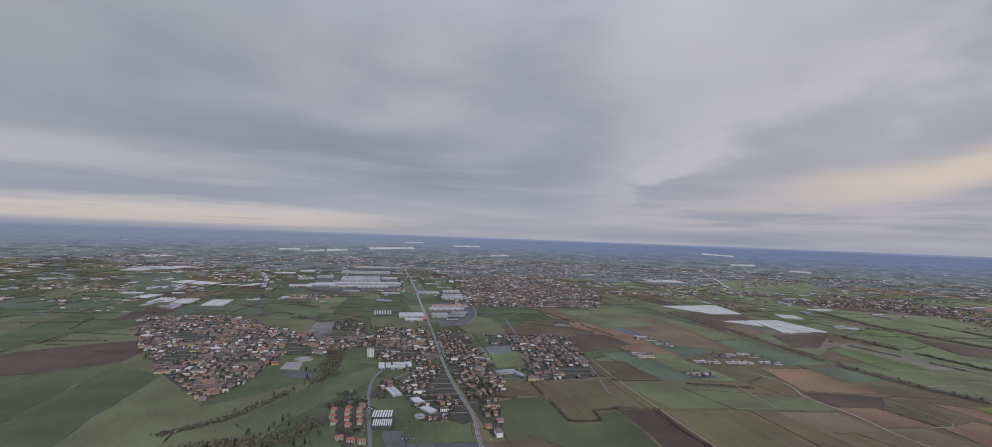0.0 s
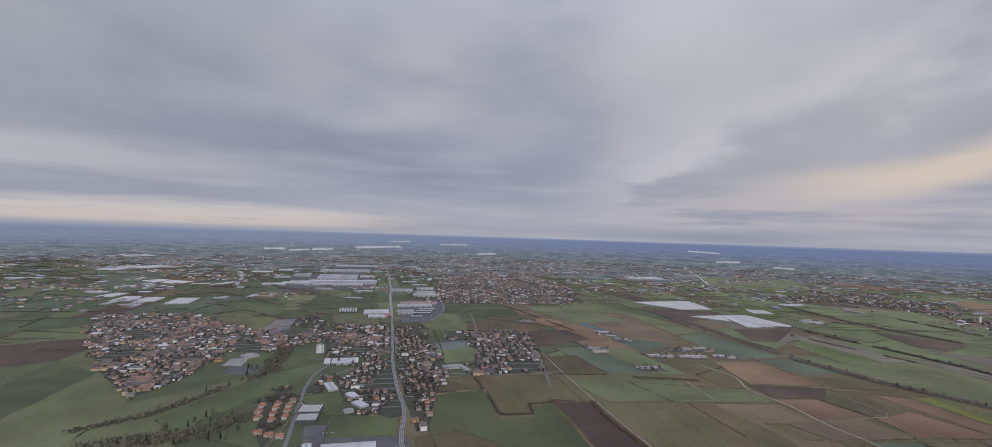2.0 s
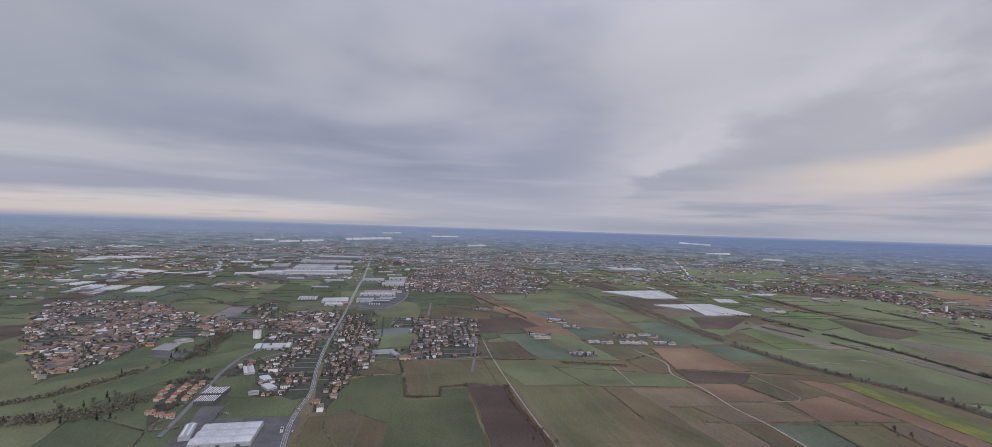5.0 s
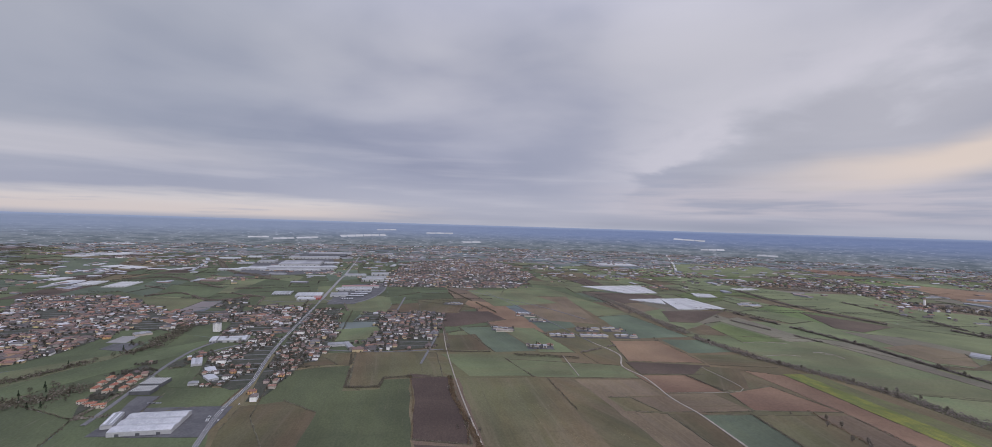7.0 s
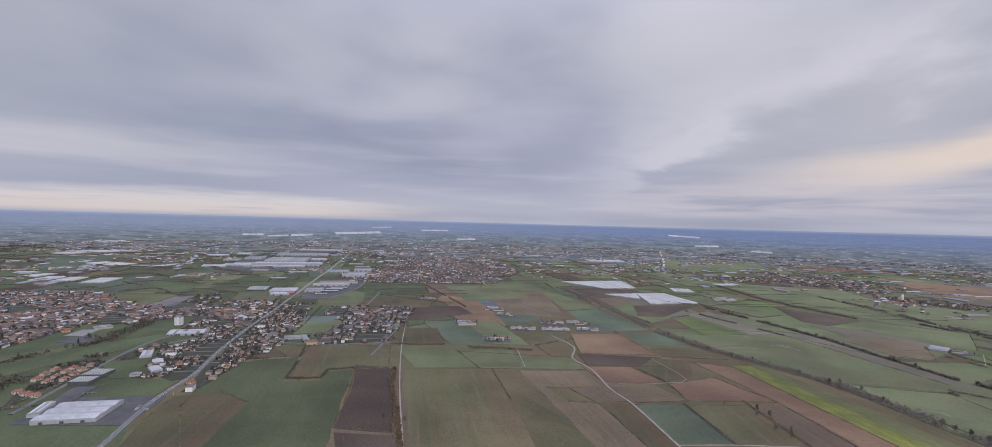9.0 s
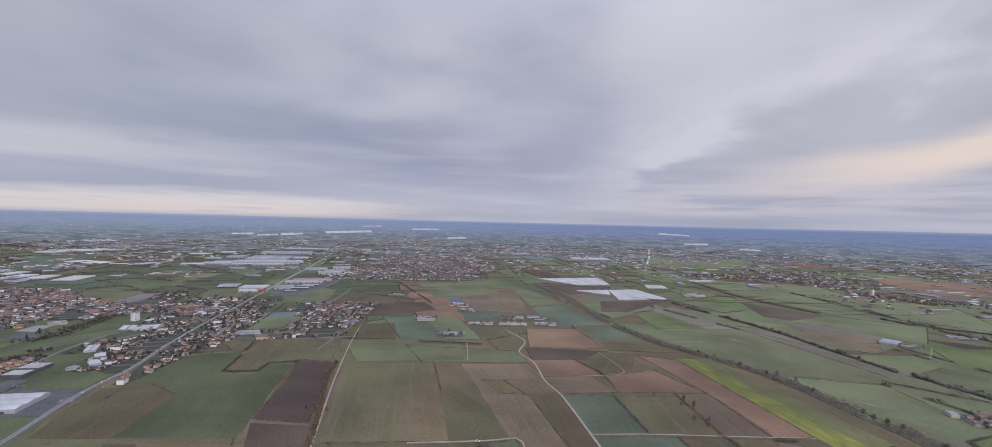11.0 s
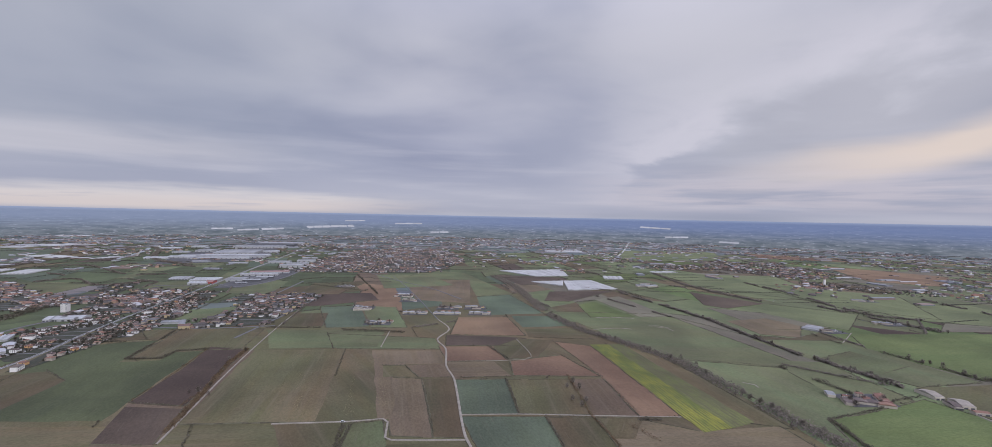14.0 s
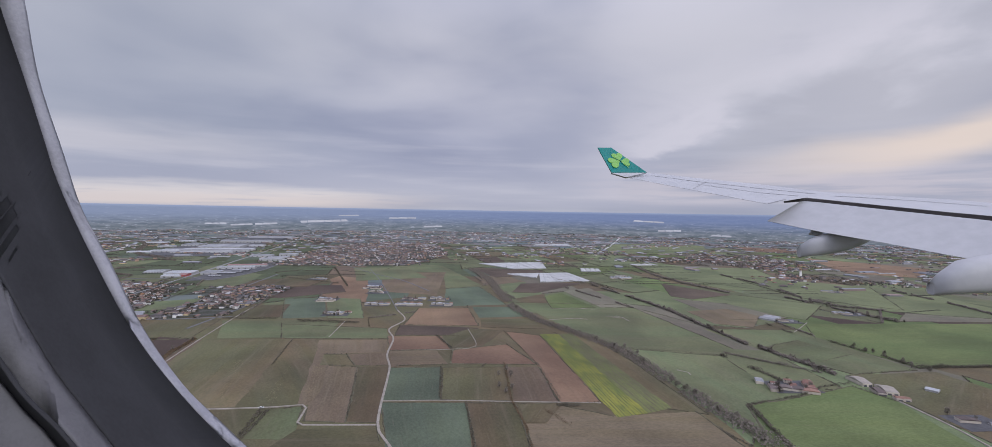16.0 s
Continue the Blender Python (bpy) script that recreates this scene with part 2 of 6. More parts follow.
SOIL = crop("bare_brown_soil", (0.174, 0.112, 0.074), (0.198, 0.134, 0.088), (0.144, 0.100, 0.068), 6, 0.4, 0.012, 0.3, 0.15)
DARK = crop("freshly_ploughed_soil", (0.076, 0.056, 0.044), (0.094, 0.070, 0.055), (0.062, 0.049, 0.040), 4, 0.4, 0.012, 0.25, 0.15)
# lighter green and tan for the farther fields, with haze mixed into the colour
PALE = crop("hazed_green_meadow", (0.138, 0.164, 0.084), (0.158, 0.182, 0.096), (0.182, 0.180, 0.120), 10, 0.35)
PALE_TAN = crop("hazed_tan_land", (0.156, 0.138, 0.108), (0.140, 0.134, 0.098), (0.172, 0.152, 0.120), 12, 0.4)
LAWN = crop("short_green_grass", (0.074, 0.088, 0.048), (0.088, 0.104, 0.054), (0.098, 0.104, 0.062), 10, 0.3)
THIN = crop("thin_rape_with_weeds", (0.104, 0.106, 0.054), (0.126, 0.138, 0.052), (0.112, 0.100, 0.062), 4, 0.5, 0.05, 0.2, 0.2, 4.5)
RAPE = crop("yellow_flowering_rape", (0.118, 0.148, 0.042), (0.215, 0.222, 0.046), (0.098, 0.112, 0.050), 3, 0.6, 0.05, 0.2, 0.1, 3.2)
GARDEN = plain("garden_ground", (0.034, 0.042, 0.026), (0.072, 0.068, 0.056), 0.95, 0.09)
ASPHALT = plain("worn_asphalt", (0.118, 0.118, 0.122), (0.165, 0.163, 0.165), 0.9, 0.15)
YARD = plain("grey_yard_paving", (0.070, 0.070, 0.074), (0.115, 0.113, 0.116), 0.9, 0.05)
GRAVEL = plain("pale_gravel", (0.225, 0.200, 0.165), (0.340, 0.308, 0.264), 0.95, 0.12)
PAINT = plain("road_paint", (0.55, 0.55, 0.53), (0.66, 0.66, 0.64), 0.8, 1.0)
STREAM = plain("stream_water", (0.30, 0.32, 0.34), (0.36, 0.38, 0.40), 0.25, 0.05)
TWIGS = plain("bare_twigs", (0.148, 0.130, 0.110), (0.212, 0.184, 0.154), 0.95, 0.3, vary=0.5, island=True)
SCRUB = plain("dark_scrub", (0.084, 0.078, 0.058), (0.138, 0.120, 0.090), 0.95, 0.3, vary=0.6, island=True)
HEDGEROW = plain("bare_hedgerow", (0.068, 0.066, 0.056), (0.112, 0.100, 0.080), 0.95, 0.3, vary=0.6, island=True)
RUST = plain("dry_russet_hedge", (0.110, 0.078, 0.050), (0.165, 0.118, 0.074), 0.95, 0.3, vary=0.5, island=True)
EVERGREEN = plain("evergreen_needles", (0.026, 0.042, 0.024), (0.038, 0.056, 0.030), 0.95, 0.4, vary=0.4)
BARK = plain("grey_bark", (0.055, 0.046, 0.038), (0.085, 0.072, 0.060), 0.95, 1.0)
TILE = plain("terracotta_tiles", (0.178, 0.100, 0.080), (0.248, 0.148, 0.118), 0.9, 0.5, vary=0.45)
BROWN_TILE = plain("weathered_brown_tiles", (0.108, 0.088, 0.082), (0.158, 0.128, 0.118), 0.9, 0.5, vary=0.5)
GREY_TILE = plain("grey_roof_sheets", (0.180, 0.178, 0.180), (0.260, 0.258, 0.262), 0.7, 0.2, vary=0.3)
WHITE_WALL = plain("off_white_render", (0.66, 0.645, 0.62), (0.78, 0.76, 0.735), 0.9, 0.3, vary=0.2)
CREAM_WALL = plain("cream_render", (0.42, 0.37, 0.31), (0.52, 0.465, 0.40), 0.9, 0.3, vary=0.3)
ORANGE_WALL = plain("orange_render", (0.47, 0.26, 0.13), (0.55, 0.32, 0.17), 0.9, 0.3, vary=0.2)
YELLOW_WALL = plain("yellow_ochre_render", (0.50, 0.40, 0.21), (0.58, 0.48, 0.27), 0.9, 0.3, vary=0.2)
PINK_WALL = plain("dull_pink_render", (0.36, 0.28, 0.26), (0.44, 0.35, 0.32), 0.9, 0.3, vary=0.2)
WINDOW = plain("dark_window_glass", (0.030, 0.034, 0.040), (0.050, 0.055, 0.062), 0.15, 0.3)
WHITE_ROOF = plain("white_sheet_roof", (0.31, 0.32, 0.335), (0.45, 0.455, 0.47), 0.8, 0.06, vary=0.3)
GREY_ROOF = plain("pale_grey_sheet_roof", (0.21, 0.215, 0.225), (0.32, 0.325, 0.335), 0.8, 0.06, vary=0.4)
SHED_WALL = plain("pale_shed_cladding", (0.34, 0.34, 0.34), (0.44, 0.44, 0.44), 0.7, 0.2)
TERRACOTTA = plain("fresh_terracotta_tiles", (0.235, 0.098, 0.066), (0.31, 0.14, 0.094), 0.9, 0.5, vary=0.25)
TOOTH = plain("white_roof_glazing", (0.58, 0.58, 0.57), (0.70, 0.70, 0.69), 0.6, 0.1)
CONCRETE = plain("pale_concrete_road", (0.38, 0.375, 0.365), (0.48, 0.475, 0.46), 0.9, 0.05)
PLAZA = plain("pale_plaza_paving", (0.20, 0.195, 0.19), (0.26, 0.255, 0.25), 0.9, 0.08)
RED_ROOF = plain("faded_red_sheet_roof", (0.24, 0.14, 0.13), (0.31, 0.20, 0.185), 0.7, 0.1)
TAN_ROOF = plain("pale_fibre_cement_roof", (0.25, 0.225, 0.195), (0.34, 0.305, 0.265), 0.85, 0.2, vary=0.2)
RED_WALL = plain("faded_red_cladding", (0.30, 0.075, 0.070), (0.36, 0.11, 0.10), 0.7, 0.2)
SKYLIGHT = plain("skylight_strip", (0.46, 0.48, 0.50), (0.56, 0.58, 0.60), 0.5, 0.3)
PLASTIC = plain("white_greenhouse_film", (0.36, 0.36, 0.355), (0.47, 0.47, 0.465), 0.8, 0.04, vary=0.25)
FAR_WALLS = palette("distant_house_walls", [(0.74, 0.72, 0.70), (0.22, 0.20, 0.19), (0.40, 0.34, 0.28), (0.18, 0.17, 0.17), (0.30, 0.27, 0.25), (0.40, 0.28, 0.20), (0.24, 0.22, 0.21), (0.66, 0.64, 0.61), (0.52, 0.42, 0.26)])
FAR_ROOFS = palette("distant_house_roofs", [(0.170, 0.118, 0.105), (0.105, 0.092, 0.090), (0.215, 0.138, 0.114), (0.150, 0.143, 0.147), (0.245, 0.140, 0.106), (0.082, 0.078, 0.080), (0.130, 0.103, 0.097), (0.42, 0.415, 0.425), (0.185, 0.124, 0.108), (0.096, 0.086, 0.084), (0.160, 0.112, 0.100)])


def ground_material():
    """Open country: a patchwork of fields with dark hedges between, mottled at two scales, haze put into its tones."""
    m, n, bsdf = material("hazed_farmland", 0.95)
    at = n.add("ShaderNodeTexCoord").outputs["Object"]
    bend = n.add("ShaderNodeVectorMath", {0: at, 1: n.mix(1.0, n.add("ShaderNodeTexNoise", {"Vector": at, "Scale": 0.004, "Detail": 2.0}).outputs[1], (60, 60, 0), "MULTIPLY")}, operation="ADD").outputs[0]
    patch = n.stretch(bend, 1 / 95, 1 / 120, 0.0, 0.16)
    plots = n.add("ShaderNodeTexBrick", {"Vector": patch, "Color1": (0.0, 0.0, 0.0), "Color2": (1.0, 1.0, 1.0), "Mortar": (0.5, 0.5, 0.5), "Scale": 1.0,
                                         "Mortar Size": 0.022, "Mortar Smooth": 0.4, "Bias": 0.0, "Brick Width": 0.85, "Row Height": 0.62})
    plots.offset, plots.offset_frequency, plots.squash, plots.squash_frequency = 0.37, 2, 1.7, 3
    edge = plots.outputs["Fac"]
    pick = n.add("ShaderNodeSeparateColor", {0: plots.outputs["Color"]}).outputs[0]
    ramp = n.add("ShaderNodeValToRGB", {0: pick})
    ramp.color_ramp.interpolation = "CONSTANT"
    # tones lightened and blued to stand in for haze over the land
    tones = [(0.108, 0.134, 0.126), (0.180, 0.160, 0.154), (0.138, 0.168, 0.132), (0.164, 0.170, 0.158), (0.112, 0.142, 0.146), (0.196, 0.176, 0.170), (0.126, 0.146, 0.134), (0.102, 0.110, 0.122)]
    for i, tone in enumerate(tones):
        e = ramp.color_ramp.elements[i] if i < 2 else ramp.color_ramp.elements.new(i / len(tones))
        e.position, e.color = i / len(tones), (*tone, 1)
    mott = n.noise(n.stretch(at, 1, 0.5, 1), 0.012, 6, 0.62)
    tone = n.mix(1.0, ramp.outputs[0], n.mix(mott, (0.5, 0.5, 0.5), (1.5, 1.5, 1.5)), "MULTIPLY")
    hedge = n.math("MULTIPLY", edge, n.span(n.noise(at, 0.006, 3), 0.40, 0.52))
    tone = n.mix(n.math("MULTIPLY", hedge, 0.7), tone, (0.056, 0.058, 0.046))
    wood = n.span(n.noise(n.stretch(at, 0.5, 1.0, 1, 0.2), 0.0022, 6, 0.6, 0.4), 0.57, 0.66)
    tone = n.mix(n.math("MULTIPLY", wood, 0.6), tone, (0.074, 0.074, 0.066))
    n.put(bsdf.inputs["Base Color"], tone)
    bump(n, bsdf, mott, 0.3, 0.5)
    return m


def distance_material():
    """The far plain with pale specks of towns and greenhouses, its distance haze painted in as blue and a faint glow.
    """
    m, n, bsdf = material("painted_blue_haze", 1.0)
    at = n.add("ShaderNodeTexCoord").outputs["Object"]
    p = n.add("ShaderNodeSeparateXYZ", {0: at}).outputs
    az = n.math("ARCTAN2", p[0], p[1])
    strip = n.add("ShaderNodeCombineXYZ", {0: n.math("MULTIPLY", az, 46.0), 1: n.math("MULTIPLY", p[2], 0.04), 2: 0.0}).outputs[0]
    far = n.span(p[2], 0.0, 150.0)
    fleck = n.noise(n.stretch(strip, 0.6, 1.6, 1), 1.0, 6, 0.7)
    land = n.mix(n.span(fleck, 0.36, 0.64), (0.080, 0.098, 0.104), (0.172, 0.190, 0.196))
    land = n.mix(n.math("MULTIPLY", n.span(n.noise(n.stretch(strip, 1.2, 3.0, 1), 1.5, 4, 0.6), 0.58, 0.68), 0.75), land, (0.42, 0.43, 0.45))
    # haze put into the colour: bluer with height, paler along the top
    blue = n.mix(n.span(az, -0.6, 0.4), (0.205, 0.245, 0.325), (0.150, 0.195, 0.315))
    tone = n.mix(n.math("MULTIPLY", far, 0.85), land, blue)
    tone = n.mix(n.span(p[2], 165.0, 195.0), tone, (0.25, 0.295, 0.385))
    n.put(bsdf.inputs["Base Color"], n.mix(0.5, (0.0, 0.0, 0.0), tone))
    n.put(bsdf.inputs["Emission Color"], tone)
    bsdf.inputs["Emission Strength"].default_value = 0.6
    return m


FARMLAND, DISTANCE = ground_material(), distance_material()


# ---- mesh helpers ----
def mesh_of(name, verts, faces, mats, slots=None):
    me = bpy.data.meshes.new(name)
    me.from_pydata([tuple(v) for v in verts], [], faces)
    for m in mats if isinstance(mats, (list, tuple)) else [mats]:
        me.materials.append(m)
    if slots is not None:
        me.polygons.foreach_set("material_index", slots)
    me.update()
    return me


def part(name, me, parent, label="", at=None):
    ob = new(name, me)
    ob.parent = parent
    if at is not None:
        ob.matrix_local = at
    return tagged(ob, label) if label else ob


def thing(name, place, label, category, group="", kind=""):
    ob = new(name)
    ob.matrix_world = place
    ob.empty_display_size = 1
    return tagged(ob, label, category, group, kind)


def box(x0, y0, z0, x1, y1, z1):
    v = [(x0, y0, z0), (x1, y0, z0), (x1, y1, z0), (x0, y1, z0), (x0, y0, z1), (x1, y0, z1), (x1, y1, z1), (x0, y1, z1)]
    return v, [(0, 3, 2, 1), (4, 5, 6, 7), (0, 1, 5, 4), (1, 2, 6, 5), (2, 3, 7, 6), (3, 0, 4, 7)]


def joined(pieces):
    verts, faces = [], []
    for v, f in pieces:
        k = len(verts)
        verts += v
        faces += [tuple(i + k for i in q) for q in f]
    return verts, faces


def inside(p, poly):
    hit = False
    for (x1, y1), (x2, y2) in zip(poly, poly[1:] + poly[:1]):
        if (y1 > p[1]) != (y2 > p[1]) and p[0] < (x2 - x1) * (p[1] - y1) / (y2 - y1) + x1:
            hit = not hit
    return hit


def smooth_line(pts, step):
    """Points about every step metres along a smooth curve through pts."""
    p = [Vector((*q, 0)) for q in pts]
    p = [p[0] * 2 - p[1]] + p + [p[-1] * 2 - p[-2]]
    out = []
    for a, b, c, d in zip(p, p[1:], p[2:], p[3:]):
        n = max(1, round((c - b).length / step))
        for i in range(n):
            t = i / n
            out.append(0.5 * (2 * b + (c - a) * t + (2 * a - 5 * b + 4 * c - d) * t * t + (3 * b - 3 * c + d - a) * t ** 3))
    out.append(p[-2])
    return out


def straight_line(pts, step):
    """Points about every step metres along straight runs from point to point."""
    out = []
    for a, b in zip(pts, pts[1:]):
        a, b = Vector((*a, 0)), Vector((*b, 0))
        n = max(1, round((b - a).length / step))
        out += [a + (b - a) * (i / n) for i in range(n)]
    return out + [Vector((*pts[-1], 0))]


def near_line(p, pts, reach):
    q = Vector((p[0], p[1]))
    for (x1, y1), (x2, y2) in zip(pts, pts[1:]):
        a, d = Vector((x1, y1)), Vector((x2 - x1, y2 - y1))
        t = max(0, min(1, (q - a).dot(d) / d.length_squared))
        if (a + d * t - q).length < reach:
            return True
    return False


# ---- ground ----
def far_rise(r):
    """How high the backdrop is curled up r metres out, to meet the camera's horizon."""
    return 0.0 if r < 4100 else 190.0 * ((min(r, 4650) - 4100) / 550) ** 1.5


def ground():
    rings = [0, 400, 900, 1500, 2200, 3000, 3600, 4100]
    verts, faces, k = [(0, 0, 0)], [], 72
    for r in rings[1:]:
        verts += [(r * math.sin(i * math.tau / k), r * math.cos(i * math.tau / k), 0) for i in range(k)]
    faces += [(0, 1 + (i + 1) % k, 1 + i) for i in range(k)]
    for j in range(len(rings) - 2):
        a, b = 1 + j * k, 1 + (j + 1) * k
        faces += [(a + i, a + (i + 1) % k, b + (i + 1) % k, b + i) for i in range(k)]
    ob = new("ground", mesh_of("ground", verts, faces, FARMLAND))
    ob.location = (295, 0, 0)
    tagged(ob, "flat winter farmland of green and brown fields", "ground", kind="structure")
    k = 240
    radii = [4100 + 550 * i / 14 for i in range(15)]
    verts, faces = [], []
    for r in radii:
        verts += [(r * math.sin(i * math.tau / k), r * math.cos(i * math.tau / k), far_rise(r)) for i in range(k)]
    for j in range(14):
        a, b = j * k, (j + 1) * k
        faces += [(a + i, a + (i + 1) % k, b + (i + 1) % k, b + i) for i in range(k)]
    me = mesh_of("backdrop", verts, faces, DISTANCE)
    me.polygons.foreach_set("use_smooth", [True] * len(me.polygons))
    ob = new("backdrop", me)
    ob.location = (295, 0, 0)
    tagged(ob, "far plain with blue haze painted in towards the horizon", "distance", kind="structure")


ground()
LAYER = [0.06]
VERGE_EDGES = []
COVER = []
VERGED = ("meadow_grass", "bright_winter_wheat", "bluish_winter_crop", "olive_stubble", "tan_stubble", "bare_brown_soil", "freshly_ploughed_soil", "short_green_grass", "hazed_green_meadow", "hazed_tan_land")


def field(mat, pts, label="", rough_edge=1.2, verge=True, level=None, base=False):
    """One field: a thin bed of soil with an uneven outline, its rows along its longest side."""
    if level is None:
        LAYER[0] += 0.004
    z = LAYER[0] if level is None else level
    pts = list(pts)
    if not base:
        COVER.append(pts)
    k = max(range(len(pts)), key=lambda i: (Vector(pts[(i + 1) % len(pts)]) - Vector(pts[i])).length)
    pts = pts[k:] + pts[:k]
    a, b = Vector(pts[0]), Vector(pts[1])
    turn = math.atan2(b.y - a.y, b.x - a.x)
    rim = []
    for p, q in zip(pts, pts[1:] + pts[:1]):
        p, q = Vector(p), Vector(q)
        n = max(1, int((q - p).length / 18))
        side_v = (q - p).normalized().orthogonal()
        for i in range(n):
            rim.append(p + (q - p) * (i / n) + side_v * (random.uniform(-rough_edge, rough_edge) if i else 0))
    if verge and mat.name in VERGED:
        VERGE_EDGES.extend((Vector(p), Vector(q)) for p, q in zip(pts, pts[1:] + pts[:1]))
    m = pose(a.x, a.y, 0, 0, 0, math.degrees(turn))
    inv = m.inverted()
    top = [inv @ Vector((p.x, p.y, z)) for p in rim]
    low_v = [Vector((p.x, p.y, -0.2)) for p in top]
    n = len(top)
    area = sum(p.x * q.y - q.x * p.y for p, q in zip(top, top[1:] + top[:1]))
    ring = tuple(range(n)) if area > 0 else tuple(reversed(range(n)))
    faces = [ring] + [(i, n + i, n + (i + 1) % n, (i + 1) % n) if area > 0 else (i, (i + 1) % n, n + (i + 1) % n, n + i) for i in range(n)]
    ob = new("field", mesh_of("field", top + low_v, faces, mat))
    ob.matrix_world = m
    return tagged(ob, label or FIELD_LABELS[mat.name], "field", kind="structure")


FIELD_LABELS = {
    "meadow_grass": "dull green winter meadow with faint mowing lines",
    "bright_winter_wheat": "bright green field of young winter wheat",
    "bluish_winter_crop": "bluish green field of a winter crop",
    "olive_stubble": "olive stubble field with pale streaks",
    "tan_stubble": "tan stubble field",
    "bare_brown_soil": "bare reddish brown soil",
    "freshly_ploughed_soil": "freshly ploughed dark brown soil",
    "hazed_green_meadow": "green meadow paled for haze on the far plain",
    "hazed_tan_land": "tan land paled to stand in for haze",
    "short_green_grass": "even short green grass field",
    "thin_rape_with_weeds": "thin rape crop with weeds in rows",
    "yellow_flowering_rape": "yellow flowering rape in long rows",
    "garden_ground": "gardens and yards between the houses",
    "grey_yard_paving": "grey paved works yard",
    "pale_plaza_paving": "pale paved open square",
}


def strip(name, mat, pts, width, label, category="road", z=0.0, step=14):
    """A road, track or stream laid along a smooth line, a little proud of the fields."""
    line = smooth_line(pts, step)
    verts, faces = [], []
    for i, p in enumerate(line):
        d = (line[min(i + 1, len(line) - 1)] - line[max(i - 1, 0)]).normalized()
        s = Vector((-d.y, d.x, 0)) * width / 2
        for off, h in ((-1.15, -0.2), (-1, 0.62 + z), (0, 0.68 + z), (1, 0.62 + z), (1.15, -0.2)):
            verts.append(p + s * off + Vector((0, 0, h)))
    for i in range(len(line) - 1):
        a, b = i * 5, i * 5 + 5
        faces += [(a + j + 1, a + j, b + j, b + j + 1) for j in range(4)]
    ob = new(name, mesh_of(name, verts, faces, mat))
    return tagged(ob, label, category, kind="structure")


# ---- trees ----
def tuft(c, size, rng):
    """A ragged clump: three crossed bent leaves of twigs."""
    verts, faces = [], []
    for i in range(3):
        d = Vector((rng.uniform(-1, 1), rng.uniform(-1, 1), rng.uniform(-0.6, 1))).normalized()
        e = d.orthogonal().normalized() * rng.uniform(0.5, 0.9)
        k = len(verts)
        verts += [c + d * size * rng.uniform(0.6, 1.1), c + e * size, c - d * size * rng.uniform(0.6, 1.1), c - e * size * rng.uniform(0.6, 1)]
        faces.append((k, k + 1, k + 2, k + 3))
    return verts, faces


def limb(a, b, r0, r1, n=5):
    d = (b - a).normalized()
    e = d.orthogonal().normalized()
    f = d.cross(e)
    verts = [c + (e * math.cos(i * math.tau / n) + f * math.sin(i * math.tau / n)) * r for c, r in ((a, r0), (b, r1)) for i in range(n)]
    return verts, [(i, (i + 1) % n, n + (i + 1) % n, n + i) for i in range(n)]


def crown_clumps(height, spread, count, rng, base=0.25):
    pieces = []
    for _ in range(count):
        a, t = rng.uniform(0, math.tau), rng.uniform(base, 1)
        r = spread * math.sqrt(rng.random()) * (1 - abs(t - 0.6) ** 1.6 * 1.3) * rng.uniform(0.8, 1.1)
        pieces.append(tuft(Vector((r * math.cos(a), r * math.sin(a), t * height)), height * rng.uniform(0.06, 0.11), rng))
    return pieces


class Stuff:
    """Collects many small shapes into one mesh."""

    def __init__(self):
        self.v, self.f, self.s = [], [], []

    def add(self, piece, slot=0):
        k = len(self.v)
        self.v += piece[0]
        self.f += [tuple(i + k for i in q) for q in piece[1]]
        self.s += [slot] * len(piece[1])

    def build(self, name, mats, label, category):
        ob = new(name, mesh_of(name, self.v, self.f, mats, self.s))
        return tagged(ob, label, category, kind="stuff")


def belt(pts, width, height, density, mat, label, name="hedge", gap=0.0, clump=1.0):
    """A hedge or belt of scrub and bare trees along a line: clumps of twigs from the ground up."""
    rng = random.Random(int(abs(pts[0][0] * 7 + pts[0][1] * 13)))
    out = Stuff()
    line = smooth_line(pts, 4.0) if name == "tree_belt" else straight_line(pts, 4.0)
    for p, q in zip(line, line[1:]):
        if noise.noise(p * 0.02) < gap - 0.5:
            continue
        n = 2.6 * density * (q - p).length * (0.6 + 0.8 * rng.random())
        for _ in range(int(n) + (rng.random() < n % 1)):
            h = 0.62 * height * (0.40 + 1.3 * abs(noise.noise(p * 0.06)) + 0.35 * rng.random())
            c = p + (q - p) * rng.random() + Vector((max(-1.4, min(1.4, rng.gauss(0, 1))) * width / 4, max(-1.4, min(1.4, rng.gauss(0, 1))) * width / 4, h * rng.uniform(0.12, 0.95)))
            out.add(tuft(c, clump * min(height, 7) * rng.uniform(0.08, 0.16), rng))
    return out.build(name, mat, label, "hedge")


